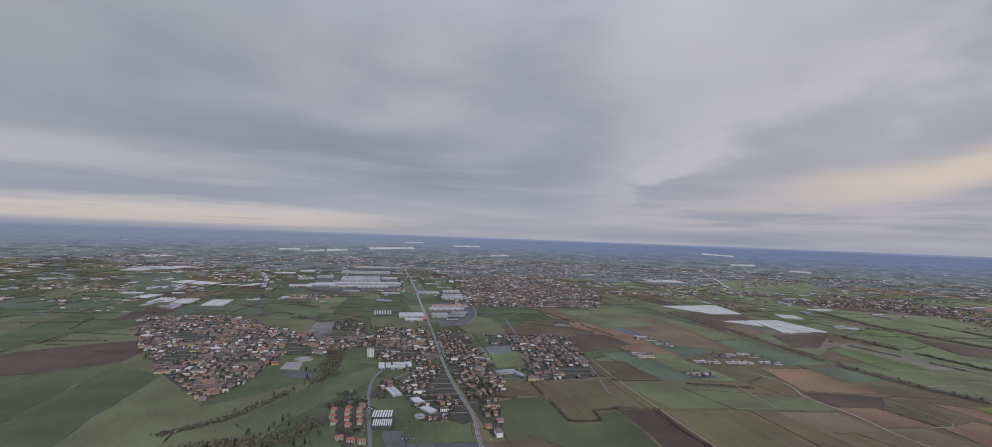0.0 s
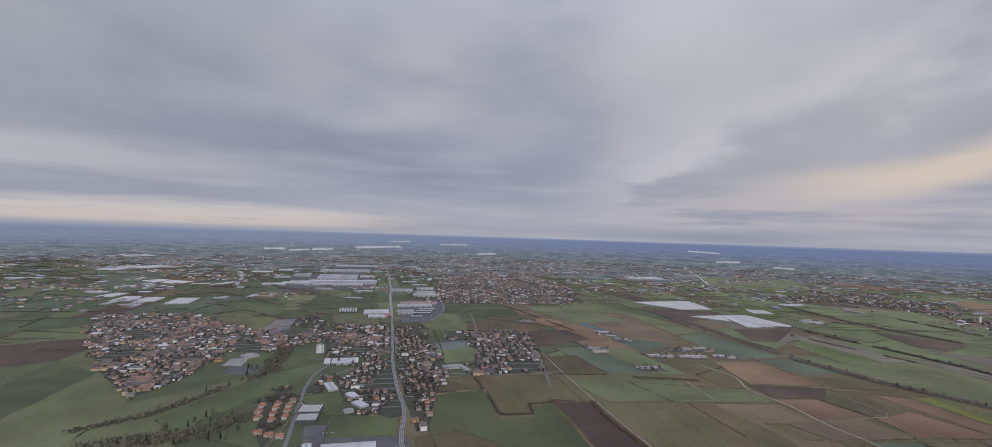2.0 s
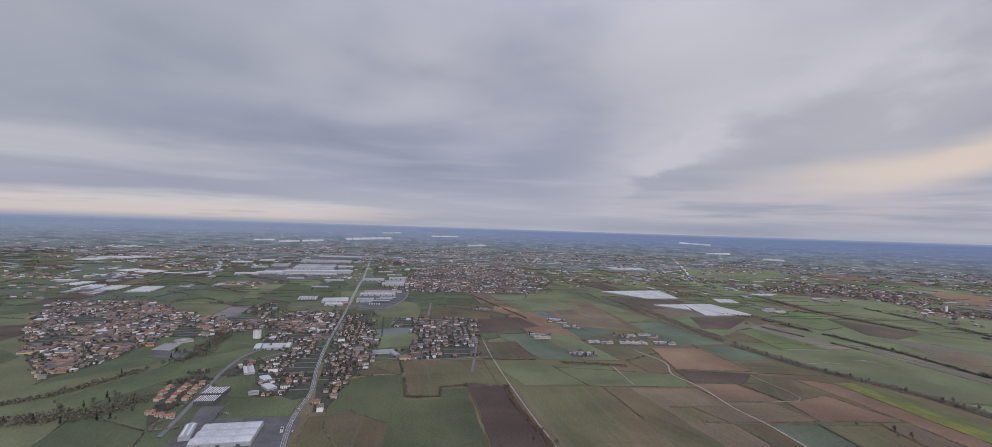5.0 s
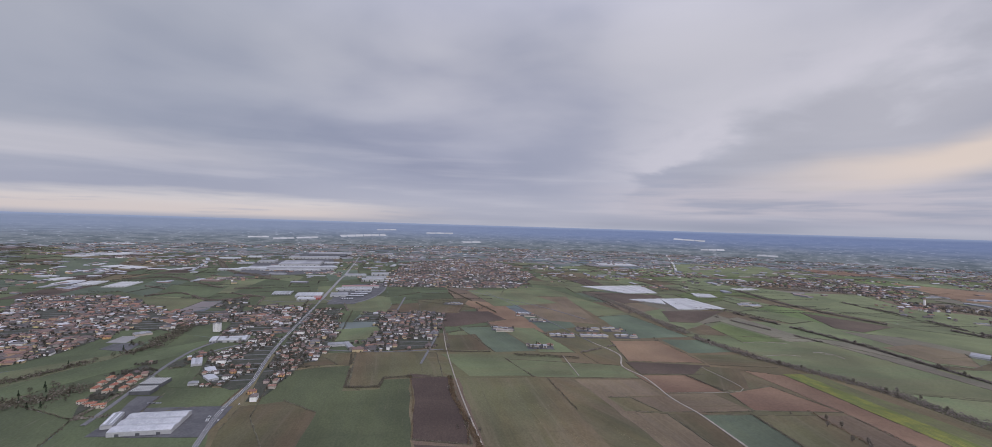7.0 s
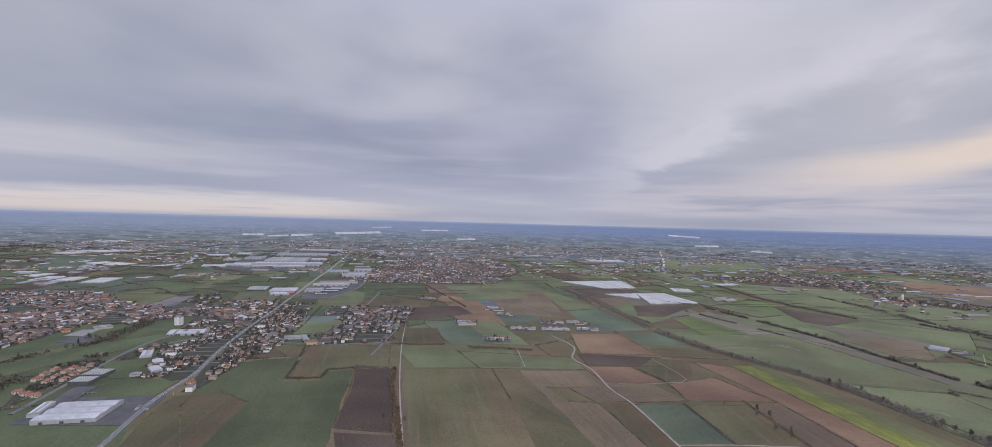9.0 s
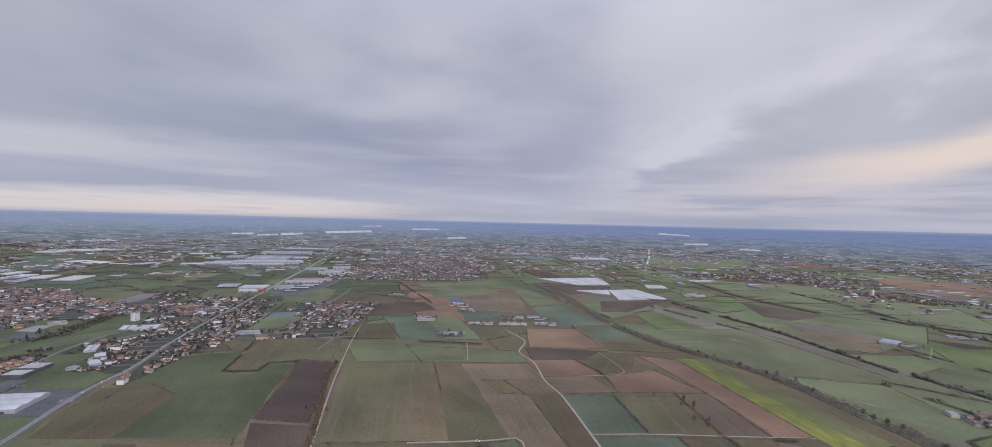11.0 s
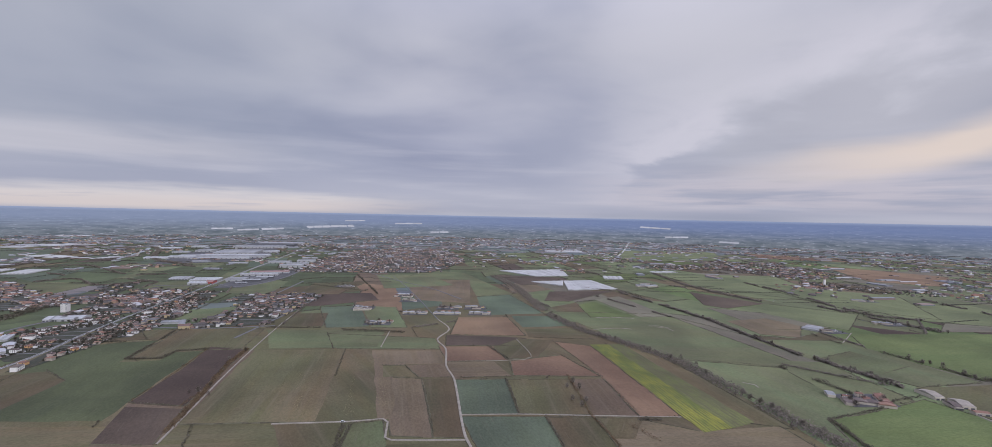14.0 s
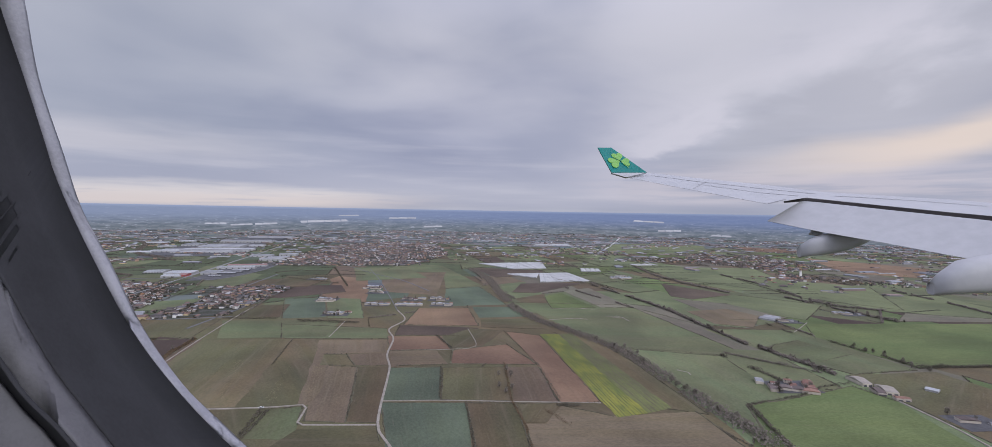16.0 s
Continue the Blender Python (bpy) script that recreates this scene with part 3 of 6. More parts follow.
def verges():
    """Rough grass and weeds left standing along the edges of the fields."""
    rng = random.Random(23)
    grass, weeds = Stuff(), Stuff()
    for a, b in VERGE_EDGES:
        l = (b - a).length
        if l < 25 or rng.random() < 0.45:
            continue
        d = (b - a) / l
        s = Vector((-d.y, d.x))
        n = max(2, int(l / 7))
        wide = rng.uniform(0.5, 1.1) * (1.0 + max(0.0, a.y - 700) / 900)
        tall = rng.random() < 0.55
        row = []
        for i in range(n + 1):
            p = a + (b - a) * (i / n) + s * rng.uniform(-0.5, 0.5)
            e = wide * rng.uniform(0.5, 1.2)
            row.append([Vector((*(p + s * e * k), z)) for k, z in ((-1.3, -0.1), (-0.6, 0.60), (0.6, 0.60), (1.3, -0.1))])
        for p, q in zip(row, row[1:]):
            if rng.random() < 0.86:
                grass.add((p + q, [(i, i + 1, i + 5, i + 4) for i in range(3)]))
        if tall:
            for i in range(int(l / 2.2)):
                if noise.noise(Vector((*(a + d * 2.2 * i), 3.0)) * 0.03) > -0.05:
                    c = a + d * (2.2 * i + rng.uniform(-1, 1)) + s * rng.uniform(-0.8, 0.8)
                    if near_line(c, TRACK, 4) or near_line(c, MAIN_ROAD, 5):
                        continue
                    weeds.add(tuft(Vector((c.x, c.y, rng.uniform(0.6, 1.5))), rng.uniform(0.5, 1.1), rng))
    grass.build("verges", plain("rough_verge_grass", (0.074, 0.070, 0.046), (0.125, 0.112, 0.074), 0.95, 0.2, vary=0.5, island=True), "rough dry grass verges along the field edges", "verge")
    weeds.build("weeds", SCRUB, "ragged weeds and low scrub along the field edges", "weeds")


# ---- fields ----
field(OLIVE, [(126.0, 375.0), (403.5, 390.1), (463.7, 323.6), (168.9, 284.3)], verge=False, base=True)
field(OLIVE, [(133.4, 702.3), (419, 914), (616.6, 865.9), (762.6, 560.0), (790.1, 305.6), (395.3, 295.4)], verge=False, base=True)
field(OLIVE, [(-126.5, 663.4), (186.2, 714.5), (224.6, 375.5), (42.4, 365.0)], verge=False, base=True)
field(OLIVE, [(59.7, 700.5), (177.7, 706.5), (199.5, 597.1), (127.3, 583.2), (131.2, 552.0), (95.4, 548.9)])
field(OLIVE, [(13.8, 678.5), (61.7, 693.8), (73.2, 632.7), (28.5, 628.2)])
field(LAWN, [(-8.0, 590.2), (32.6, 617.6), (72.4, 629.8), (92.3, 536.2), (132.7, 545.8), (126.9, 578.5), (159.4, 586.1), (198.3, 383.8), (84.8, 377.1), (29.6, 458.4)])
field(OLIVE, [(6.0, 485.1), (43.6, 501.8), (87.2, 475.0), (99.4, 377.9), (36.7, 374.2), (16.3, 429.6)])
field(TAN, [(206.8, 600.2), (218.9, 598.3), (265.2, 379.2), (270.5, 341.3), (225.5, 339.4), (191.7, 421.7)], verge=False)
field(DARK, [(209.0, 594.8), (156.6, 605.1), (179.5, 510.1), (191.7, 421.7), (245.7, 416.2)])
field(DARK, [(194.9, 413.6), (247.7, 411.0), (268.2, 345.8), (222.6, 343.9)])
field(OLIVE, [(219.2, 595.6), (329.7, 606.3), (372.2, 388.7), (263.2, 380.2)])
field(OLIVE, [(163.8, 683.9), (278.4, 687.7), (315.3, 605.7), (210.2, 590.5)])
field(TAN, [(366.1, 602.5), (453.1, 607.6), (463.5, 554.7), (417.2, 547.2), (445.6, 397.8), (422.9, 397.0)])
field(OLIVE, [(445.6, 498.2), (479.7, 501.9), (501.3, 365.1), (474.3, 364.3)])
field(TAN, [(413.9, 501.0), (446.3, 498.3), (475.2, 364.3), (441.0, 365.4), (433.0, 390.7), (431.3, 426.0)])
field(TAN, [(420.3, 542.4), (465.6, 552.3), (478.8, 506.1), (442.4, 502.3)])
field(OLIVE, [(394.0, 541.0), (419.5, 542.3), (440.4, 504.3), (403.0, 502.6)])
field(GRASS, [(399.9, 385.7), (428.2, 394.5), (438.8, 358.6), (445.7, 333.3), (407.8, 335.0)])
field(OLIVE, [(441.5, 352.3), (500.1, 359.5), (518.5, 306.4), (427.7, 304.0)])
field(GRASS, [(280.2, 683.8), (439.6, 667.5), (454.2, 613.8), (319.3, 605.9)])
field(DARK, [(136, 1035), (249, 1053), (287, 967), (190.3, 887.9), (155.3, 883.1)])
field(TEAL, [(197.7, 880.5), (264.9, 899.8), (328.7, 733.5), (264.8, 720.1)])
field(GRASS, [(270, 900), (337.7, 892.9), (388.9, 728.9), (333.7, 725.0)])
field(OLIVE, [(157.7, 812.9), (229.9, 830.6), (256.4, 729.9), (173.5, 714.6)])
field(GRASS, [(183.9, 699.9), (357.4, 710.7), (369.2, 617.8), (232.9, 602.1)])
field(GRASS, [(278, 1289), (301, 1539), (434, 1466), (563, 1091), (487, 1037), (451, 1311)])
field(TAN, [(288, 1263), (459, 1312), (477, 947), (362, 975)])
field(TEAL, [(488, 1028), (561, 1063), (616.5, 859.9), (504.4, 833.1)])
field(OLIVE, [(564, 1072), (586, 1094), (620.6, 878.6), (613.1, 865.7)])
field(SOIL, [(462.1, 813.0), (548.2, 819.8), (571.2, 691.3), (458.7, 691.8)])
field(TEAL, [(555.6, 831.6), (622.7, 837.0), (653.4, 761.6), (569.5, 746.3)])
field(OLIVE, [(572.0, 733.0), (654.4, 747.7), (669.2, 678.5), (574.3, 683.8)])
field(DARK, [(453.9, 687.5), (571.6, 679.8), (562.5, 636.5), (458.4, 630.2)])
field(OLIVE, [(560.6, 675.3), (608.5, 667.2), (577.0, 582.3), (539.3, 574.7), (524.2, 627.6)])
field(SOIL, [(448.9, 626.3), (522.1, 630.7), (539.6, 572.0), (466.3, 562.7)])
field(TAN, [(466.9, 560.1), (523.1, 565.7), (543.0, 511.4), (481.3, 504.1)])
field(SOIL, [(543.2, 566.8), (609.3, 595.5), (642.7, 516.1), (544.9, 513.6)])
field(TEAL, [(479.3, 497.7), (535.6, 502.4), (544.5, 412.5), (493.1, 410.6)])
field(OLIVE, [(537.9, 500.5), (604.8, 505.7), (608.9, 412.1), (546.2, 412.6)])
field(TAN, [(606.9, 505.8), (643.3, 507.5), (651.8, 412.2), (611.2, 412.2)])
field(SOIL, [(611.1, 660.2), (657.3, 642.2), (690.9, 410.9), (654.2, 409.5), (642.3, 511.7)])
field(TEAL, [(493.3, 405.0), (567.6, 406.3), (580.9, 308.1), (521.9, 306.5)])
field(OLIVE, [(569.3, 406.4), (612.7, 406.6), (621.4, 313.3), (582.5, 312.2)])
field(OLIVE, [(614.9, 406.7), (652.3, 408.0), (635.1, 369.5), (618.6, 369.0)])
field(TAN, [(653.4, 404.0), (694.2, 383.4), (769.1, 396.1), (781.8, 313.4), (622.3, 309.2), (619.5, 366.7), (635.8, 367.3)])
field(OLIVE, [(700.8, 655.1), (728.4, 636.4), (753.8, 530.4), (777.3, 390.0), (745.9, 400.5)])
field(THIN, [(680.4, 650.4), (722.8, 389.3), (750.4, 402.0), (704.4, 655.3)])
field(RAPE, [(658.0, 649.0), (696.7, 381.0), (725.4, 390.7), (684.0, 650.6)])
field(GRASS, [(635.0, 879.9), (837.3, 872.0), (912, 726), (941, 602), (943, 459), (821.5, 411.4), (795.2, 313.8), (785.3, 448.0), (758.3, 586.5), (698.4, 699.7)])
field(GRASS, [(769.0, 581.5), (869.8, 557.8), (870.0, 501.2), (874.0, 430.9), (821.5, 411.4), (800.6, 322.4), (786.3, 443.1), (773.5, 503.0)])
field(GREEN, [(697, 953), (740, 995), (779.8, 843.8), (696.8, 826.1)])
field(PALE_TAN, [(746, 1020), (812, 1070), (848.5, 849.3), (789.2, 844.6)])
field(PALE_TAN, [(840.8, 884.6), (916, 843), (929, 610), (970, 581), (901, 589)])
field(PALE, [(1079, 1542), (1453, 1542), (1367, 1220), (1402, 1067), (1136, 1076), (1076, 1257)])
field(DARK, [(1012, 1160), (1110, 1006), (999, 944), (967, 978)])
field(PALE, [(1116, 1007), (1237, 905), (1113, 766), (977, 922)])
field(PALE_TAN, [(958, 948), (1049, 902), (1090, 779), (977, 757)])
field(GREEN, [(1092, 738), (1425, 761), (1191, 540), (1080, 523), (1048, 649)])
field(GRASS, [(909, 694), (1047, 695), (1072, 517), (986, 498), (935, 590)])
field(PALE, [(1299, 993), (1584, 1034), (1562, 882), (1456, 795), (1302, 862)])
field(PALE_TAN, [(1340, 837), (1468, 796), (1441, 771), (1268, 768)])
field(OLIVE, [(980, 498), (1088, 511), (1096, 452), (974, 340), (975, 426)])
field(GREEN, [(823.7, 410.1), (879.2, 429.6), (956, 463), (969, 425), (950, 310), (807.6, 306.0)])
field(TAN, [(937, 823), (1024, 852), (1048, 790), (995, 711), (943, 728)])
field(GRASS, [(944, 599), (1015, 637), (1041, 574), (978, 541)])
field(LAWN, [(-236.5, 656.6), (-174.8, 743.6), (-165.1, 664.1), (-206.9, 562.7), (-234.9, 473.7), (-272.5, 508.5)])
field(LAWN, [(-155.2, 584.1), (-109.6, 607.7), (-78.5, 532.4), (-98.7, 530.7), (-125.9, 558.2)])
field(LAWN, [(-90.8, 513.2), (-78.5, 532.4), (-20.4, 537.3), (-13.7, 483.0), (-38.4, 481.2), (-76.3, 452.5)])
field(GRASS, [(-17.5, 831.3), (70.3, 880.4), (54.8, 774.8), (8.4, 754.5)])
field(LAWN, [(-68, 1007), (-21, 1015), (-5.9, 900.0), (-46.1, 894.3)])
field(OLIVE, [(-23.4, 673.3), (19.5, 672.0), (54.6, 632.6), (-11.1, 616.4)])
field(GRASS, [(-628, 1103), (-408, 1103), (-375, 933), (-516, 973)])
field(LAWN, [(-632, 1308), (-480, 1319), (-418, 1127), (-549, 1119)])
field(TEAL, [(-1570, 1994), (-1362, 2091), (-994, 1511), (-1055, 1406)])
field(OLIVE, [(72, 1183), (195, 1227), (185, 1026), (105, 1014)])
field(GRASS, [(181, 1382), (330, 1413), (422, 1195), (264, 1121)])
field(DARK, [(659, 1121), (819, 1147), (684, 990), (633, 994)])
field(DARK, [(526, 1431), (739, 1391), (731, 1292), (599, 1219)])
field(PALE, [(1058, 1273), (1256, 1361), (1528, 1152), (1362, 865), (1253, 970), (1242, 1061)])
field(PALE, [(1279, 2737), (1803, 2705), (1621, 2229), (1099, 2195)])

field(SOIL, [(1973, 2643), (2221, 2349), (2217, 2172), (1849, 2312)])
field(SOIL, [(1902, 1965), (2113, 1615), (1844, 1348), (1694, 1443)])


# ---- roads, tracks, stream ----
MAIN_ROAD = [(40, 300), (24, 370)] + [(-5.7, 470.3), (-18.4, 553.0), (-46.7, 648.6), (-79.2, 781.7), (-119, 974), (-158, 1150), (-245, 1544)] + [(-276, 1700), (-390, 2190), (-519, 2740), (-640, 3250)]
strip("road", ASPHALT, MAIN_ROAD, 4.5, "grey asphalt country road through the town")
strip("road", PLAZA, MAIN_ROAD[7:], 7.0, "pale straight stretch of country road with gravel verges", "road", 0.05)
for off in (-1.9, 0.0, 1.9):
    strip("road_marking", PAINT, [(x + off, y + off * 0.2) for x, y in MAIN_ROAD[:8]], 0.14, "faded white road line", "road marking", 0.06)
TRACK = [(534.5, 299.0), (515.2, 332.5), (500.3, 365.1), (486.1, 461.4), (479.3, 504.0), (467.3, 544.8), (460.0, 614.2), (443.1, 664.1), (454.4, 724.7), (428.3, 794.4), (372, 968), (305, 1167), (235, 1356)]
strip("road", GRAVEL, TRACK[:10], 2.1, "pale winding farm lane between the fields")
strip("road", ASPHALT, TRACK[9:], 1.7, "narrow dull farm lane past the farmsteads")
strip("track", GRAVEL, [(500.4, 360.6), (442.7, 358.8), (437.0, 363.0), (433.0, 390.7), (427.2, 397.1), (403.8, 391.0), (338.6, 383.5)], 1.7, "pale gravel farm track")
strip("track", GRAVEL, [(270.5, 345.9), (262.6, 381.3), (226.4, 538.7), (192.2, 716.2), (170.7, 857.8)], 1.4, "pale gravel farm track along a hedge")
strip("track", GRAVEL, [(492.6, 407.7), (547.4, 411.2), (610.0, 410.7), (689.8, 410.8)], 1.1, "narrow pale field path", "path")
strip("track", GRAVEL, [(466.9, 560.1), (539.8, 569.3), (570.5, 584.7), (556.2, 671.3)], 0.8, "narrow pale field path", "path")
strip("track", GRAVEL, [(972, 426), (971, 376), (965, 331)], 1.7, "pale gravel farm track")
strip("track", GRAVEL, [(1039, 683), (1062, 706), (1101, 747)], 1.2, "pale gravel farm track")
strip("track", GRAVEL, [(373.9, 615.4), (366.4, 705.9)], 1.2, "narrow pale field path", "path")
strip("road", ASPHALT, [(-106.4, 429.8), (-118.8, 478.2), (-138.4, 546.8), (-156.3, 613.1), (-167.9, 683.2), (-162.4, 735.3)], 4.2, "side street of worn asphalt")
strip("road", ASPHALT, [(-160, 1150), (-71, 1108), (-45, 1268), (-83, 1508), (-174, 1851)], 4.6, "side road round the works")
strip("road", ASPHALT, [(-160, 1150), (-202, 1100), (-276, 1103)], 3.8, "side road to the works")
strip("road", ASPHALT, [(9.7, 702.0), (94.2, 700.8), (185.0, 725.2)], 3.2, "narrow lane beside gardens")
strip("road", ASPHALT, [(163.6, 647.5), (164.1, 813.6), (156, 981)], 3.2, "narrow residential street")
strip("road", ASPHALT, [(89.0, 721.8), (61, 934), (32, 1214)], 3.8, "residential street")
strip("road", ASPHALT, [(-99.1, 876.6), (-52.4, 826.8), (-8.9, 692.6), (15.0, 674.4)], 3.4, "residential street")
strip("road", ASPHALT, [(-75.2, 762.9), (-123.7, 711.6), (-145.6, 657.6)], 3.4, "residential street")
strip("road", ASPHALT, [(137, 1445), (259, 1272), (371, 1139), (455, 995)], 3.2, "straight country lane lined with trees")
strip("road", CONCRETE, [(1050, 2050), (1215, 2500), (1385, 3020), (1558, 3560), (1621, 3750)], 10.0, "straight pale main road in the distance")
strip("stream", STREAM, [(-815, 1669), (-970, 2013), (-1091, 2217)], 14.0, "pale bend of a stream", "stream")

for pts in ([(780.8, 770.8), (799.1, 772.1), (809.1, 758.7)], [(794.7, 504.0), (804.1, 496.2), (803.5, 488.3)], [(682.2, 739.2), (723.3, 750.7), (745.3, 745.6)], [(789.6, 765.2), (806.7, 755.7), (809.4, 737.8)], [(696.8, 826.1), (735.6, 834.7), (773.8, 826.6)]):
    strip("track", GRAVEL, pts, 1.3, "short pale worn track across a meadow", "path")

verges()

# ---- hedges and belts of trees ----
RIVER = [(527, 1396), (577, 1199), (603, 1006), (622.6, 866.4), (654.7, 752.3), (695.5, 680.2), (723.3, 632.9), (753.7, 569.9), (769.9, 492.7), (780.5, 436.5), (790.7, 384.2), (805.1, 329.7)]
belt(RIVER, 26, 7, 3.2, TWIGS, "belt of bare trees and scrub along a stream", "tree_belt", 0.15, 1.15)
belt(RIVER[:4], 44, 6, 1.3, TWIGS, "thicket of bare trees and scrub beside a stream", "tree_belt", 0.35)
belt(RIVER[3:], 17, 4, 2.2, SCRUB, "dark undergrowth along a stream")
belt([(535.6, 502.4), (544.5, 412.5)], 3, 4, 1.6, SCRUB, "ragged field hedge")
belt([(605.1, 516.5), (609.0, 414.9), (618.3, 364.4), (622.7, 313.3)], 3, 4, 1.6, RUST, "ragged russet field hedge")
belt([(568.1, 407.7), (581.6, 312.2)], 3, 4, 1.6, SCRUB, "ragged field hedge")
belt([(540.0, 603.4), (543.5, 513.6), (644.0, 514.0)], 2, 2, 1.0, SCRUB, "low field hedge")
belt([(514.9, 633.6), (541.1, 572.0)], 4, 5, 1.6, SCRUB, "ragged field hedge")
belt([(606.7, 667.1), (643.7, 511.8), (654.1, 416.6)], 3, 3, 1.0, SCRUB, "ragged field hedge")
belt([(648.9, 403.8), (670.1, 403.2)], 5, 5, 3.0, SCRUB, "short thick hedge")
belt([(639.1, 391.5), (654.0, 365.6)], 6, 4, 1.2, RUST, "ragged scrub")
belt([(207.9, 597.5), (218.3, 533.7), (246.8, 434.5), (264.0, 365.2)], 7, 4, 2.6, RUST, "russet hedge along a track", "hedge", 0.0, 1.6)
belt([(156.6, 605.1), (176.8, 514.0), (190.9, 425.8)], 3, 3, 1.2, RUST, "russet hedge beside ploughed land")
belt([(58.5, 683.4), (81.3, 598.6), (92.5, 546.6), (131.2, 552.0), (128.1, 583.3), (161.9, 593.7)], 4, 5, 2.6, SCRUB, "dark thick hedge round a field corner")
belt([(-13.4, 610.4), (31.6, 620.2)], 5, 4, 2.4, SCRUB, "dark hedge behind gardens")
belt([(177.2, 710.0), (257.6, 718.8)], 3, 4, 3.4, SCRUB, "straight dark clipped hedge")
belt([(11.9, 671.8), (177.7, 706.5)], 2, 2, 0.8, SCRUB, "low hedge along a lane")
belt([(292.7, 708.6), (388.9, 701.9)], 3, 4, 3.4, SCRUB, "straight dark clipped hedge")
belt([(296.3, 701.0), (388.8, 695.1)], 2, 3, 2.4, SCRUB, "straight dark clipped hedge")
belt([(242.8, 410.8), (240.2, 446.2)], 3, 4, 1.2, RUST, "russet scrub")
belt([(407.4, 334.0), (403.5, 385.8)], 4, 4, 2.6, SCRUB, "dark hedge beside a paddock")
belt([(760, 1065), (846.7, 843.5)], 5, 6, 2.0, TWIGS, "row of bare field trees", "tree_belt", 0.2, 1.5)
belt([(829, 1120), (898.4, 859.1), (915, 735), (929, 610)], 6, 7, 2.4, TWIGS, "row of bare field trees", "tree_belt", 0.15, 1.5)
belt([(938, 596), (958, 518), (967, 482)], 7, 7, 2.6, TWIGS, "row of bare trees by a farm", "tree_belt", 0.0, 1.5)
belt([(871.0, 560.4), (892.2, 475.1)], 6, 6, 2.8, SCRUB, "dark hedge by a farm")
belt([(871.0, 560.4), (814.9, 575.8), (758.3, 586.5)], 3, 3, 1.6, SCRUB, "low hedge between meadows")
belt([(1055, 633), (1074, 571), (1080, 523), (1183, 533)], 6, 6, 2.4, SCRUB, "dark hedge with small trees", "hedge", 0.1)
belt([(822.7, 411.5), (813.2, 333.6)], 5, 5, 3.0, SCRUB, "dark hedge beside a bright meadow")
belt([(822.7, 411.5), (881.4, 431.2), (924, 459), (962, 471)], 4, 4, 1.8, SCRUB, "hedge round a bright meadow")
belt([(1213, 985), (1239, 857), (1260, 758)], 7, 7, 2.2, TWIGS, "row of bare field trees", "tree_belt", 0.2, 1.5)
belt([(1252, 1343), (1265, 1146), (1247, 918), (1317, 852)], 7, 7, 2.0, TWIGS, "row of bare field trees", "tree_belt", 0.25, 1.5)
belt([(1026, 734), (1031, 675)], 5, 5, 2.4, SCRUB, "dark hedge by sheds")
belt([(1256, 1361), (1242, 1061), (1253, 970), (1276, 923)], 4, 4, 1.6, SCRUB, "ragged hedge between green meadows", "hedge", 0.1, 1.2)
belt([(1081, 511), (1093, 524), (1174, 532)], 4, 4, 2.0, SCRUB, "hedge along a green meadow", "hedge", 0.05, 1.3)
belt([(880, 571), (915, 535), (953, 501)], 5, 5, 2.2, TWIGS, "row of bare scrub behind a farm", "tree_belt", 0.05, 1.2)
belt([(1538, 1097), (1522, 941), (1497, 823)], 7, 7, 2.0, TWIGS, "row of bare field trees", "tree_belt", 0.2, 1.5)
belt([(1059, 1558), (1054, 1255), (1120, 1015)], 10, 8, 2.0, TWIGS, "long dark belt of trees", "tree_belt", 0.0, 1.5)
for mat, wide, thick in ((TWIGS, 12, 0.5), (SCRUB, 12, 1.6)):
    belt([(-330, 470), (-284, 522), (-259, 600), (-242, 650), (-238, 692), (-262, 740)], wide, 7, thick, mat, "wooded stream bank below the old town", "tree_belt", 0.25, 1.3)
for mat, wide, thick in ((TWIGS, 34, 0.6), (SCRUB, 38, 2.8)):
    belt([(-290, 440), (-237, 462), (-200, 482), (-184, 520)], wide, 7, thick, mat, "wooded hollow by new houses", "tree_belt", 0.28, 1.3)
for mat, wide, thick in ((TWIGS, 24, 0.5), (SCRUB, 32, 2.4)):
    belt([(-287, 850), (-262, 800), (-246, 740), (-228, 690)], wide, 8, thick, mat, "park trees beside the old town", "tree_belt", 0.2, 1.3)
belt([(-41, 1012), (-3.2, 833.2), (12.9, 720.4)], 4, 4, 1.2, SCRUB, "garden hedge")
belt([(-15.6, 620.8), (23.1, 622.1)], 5, 4, 2.6, SCRUB, "dark hedge behind gardens")
belt([(141.4, 885.2), (165.4, 714.6)], 5, 5, 2.0, TWIGS, "row of young trees by a path", "tree_belt")
belt([(159, 929), (193.2, 733.9)], 5, 5, 2.0, TWIGS, "row of young trees by a path", "tree_belt")
belt([(41, 1178), (176, 1106), (237, 1074)], 5, 5, 1.5, SCRUB, "dark field hedge", "hedge", 0.1)
belt([(127, 1371), (267, 1039)], 5, 6, 1.5, SCRUB, "dark field hedge", "hedge", 0.1)
belt([(-1109, 1956), (-1203, 2292), (-1017, 2171), (-700, 1706), (-474, 1539)], 24, 9, 2.4, TWIGS, "wooded stream banks", "tree_belt", 0.0, 1.5)
belt([(-823, 1393), (-736, 1465), (-472, 1279), (-379, 1301)], 10, 7, 1.6, TWIGS, "row of bare trees", "tree_belt", 0.2, 1.5)
belt([(-854, 1249), (-977, 1615), (-974, 1860)], 12, 7, 1.4, TWIGS, "row of bare trees", "tree_belt", 0.2, 1.5)
belt([(-562, 1116), (-515, 1172), (-386, 1083), (-325, 1163)], 10, 7, 1.8, TWIGS, "row of bare trees by meadows", "tree_belt", 0.1, 1.5)

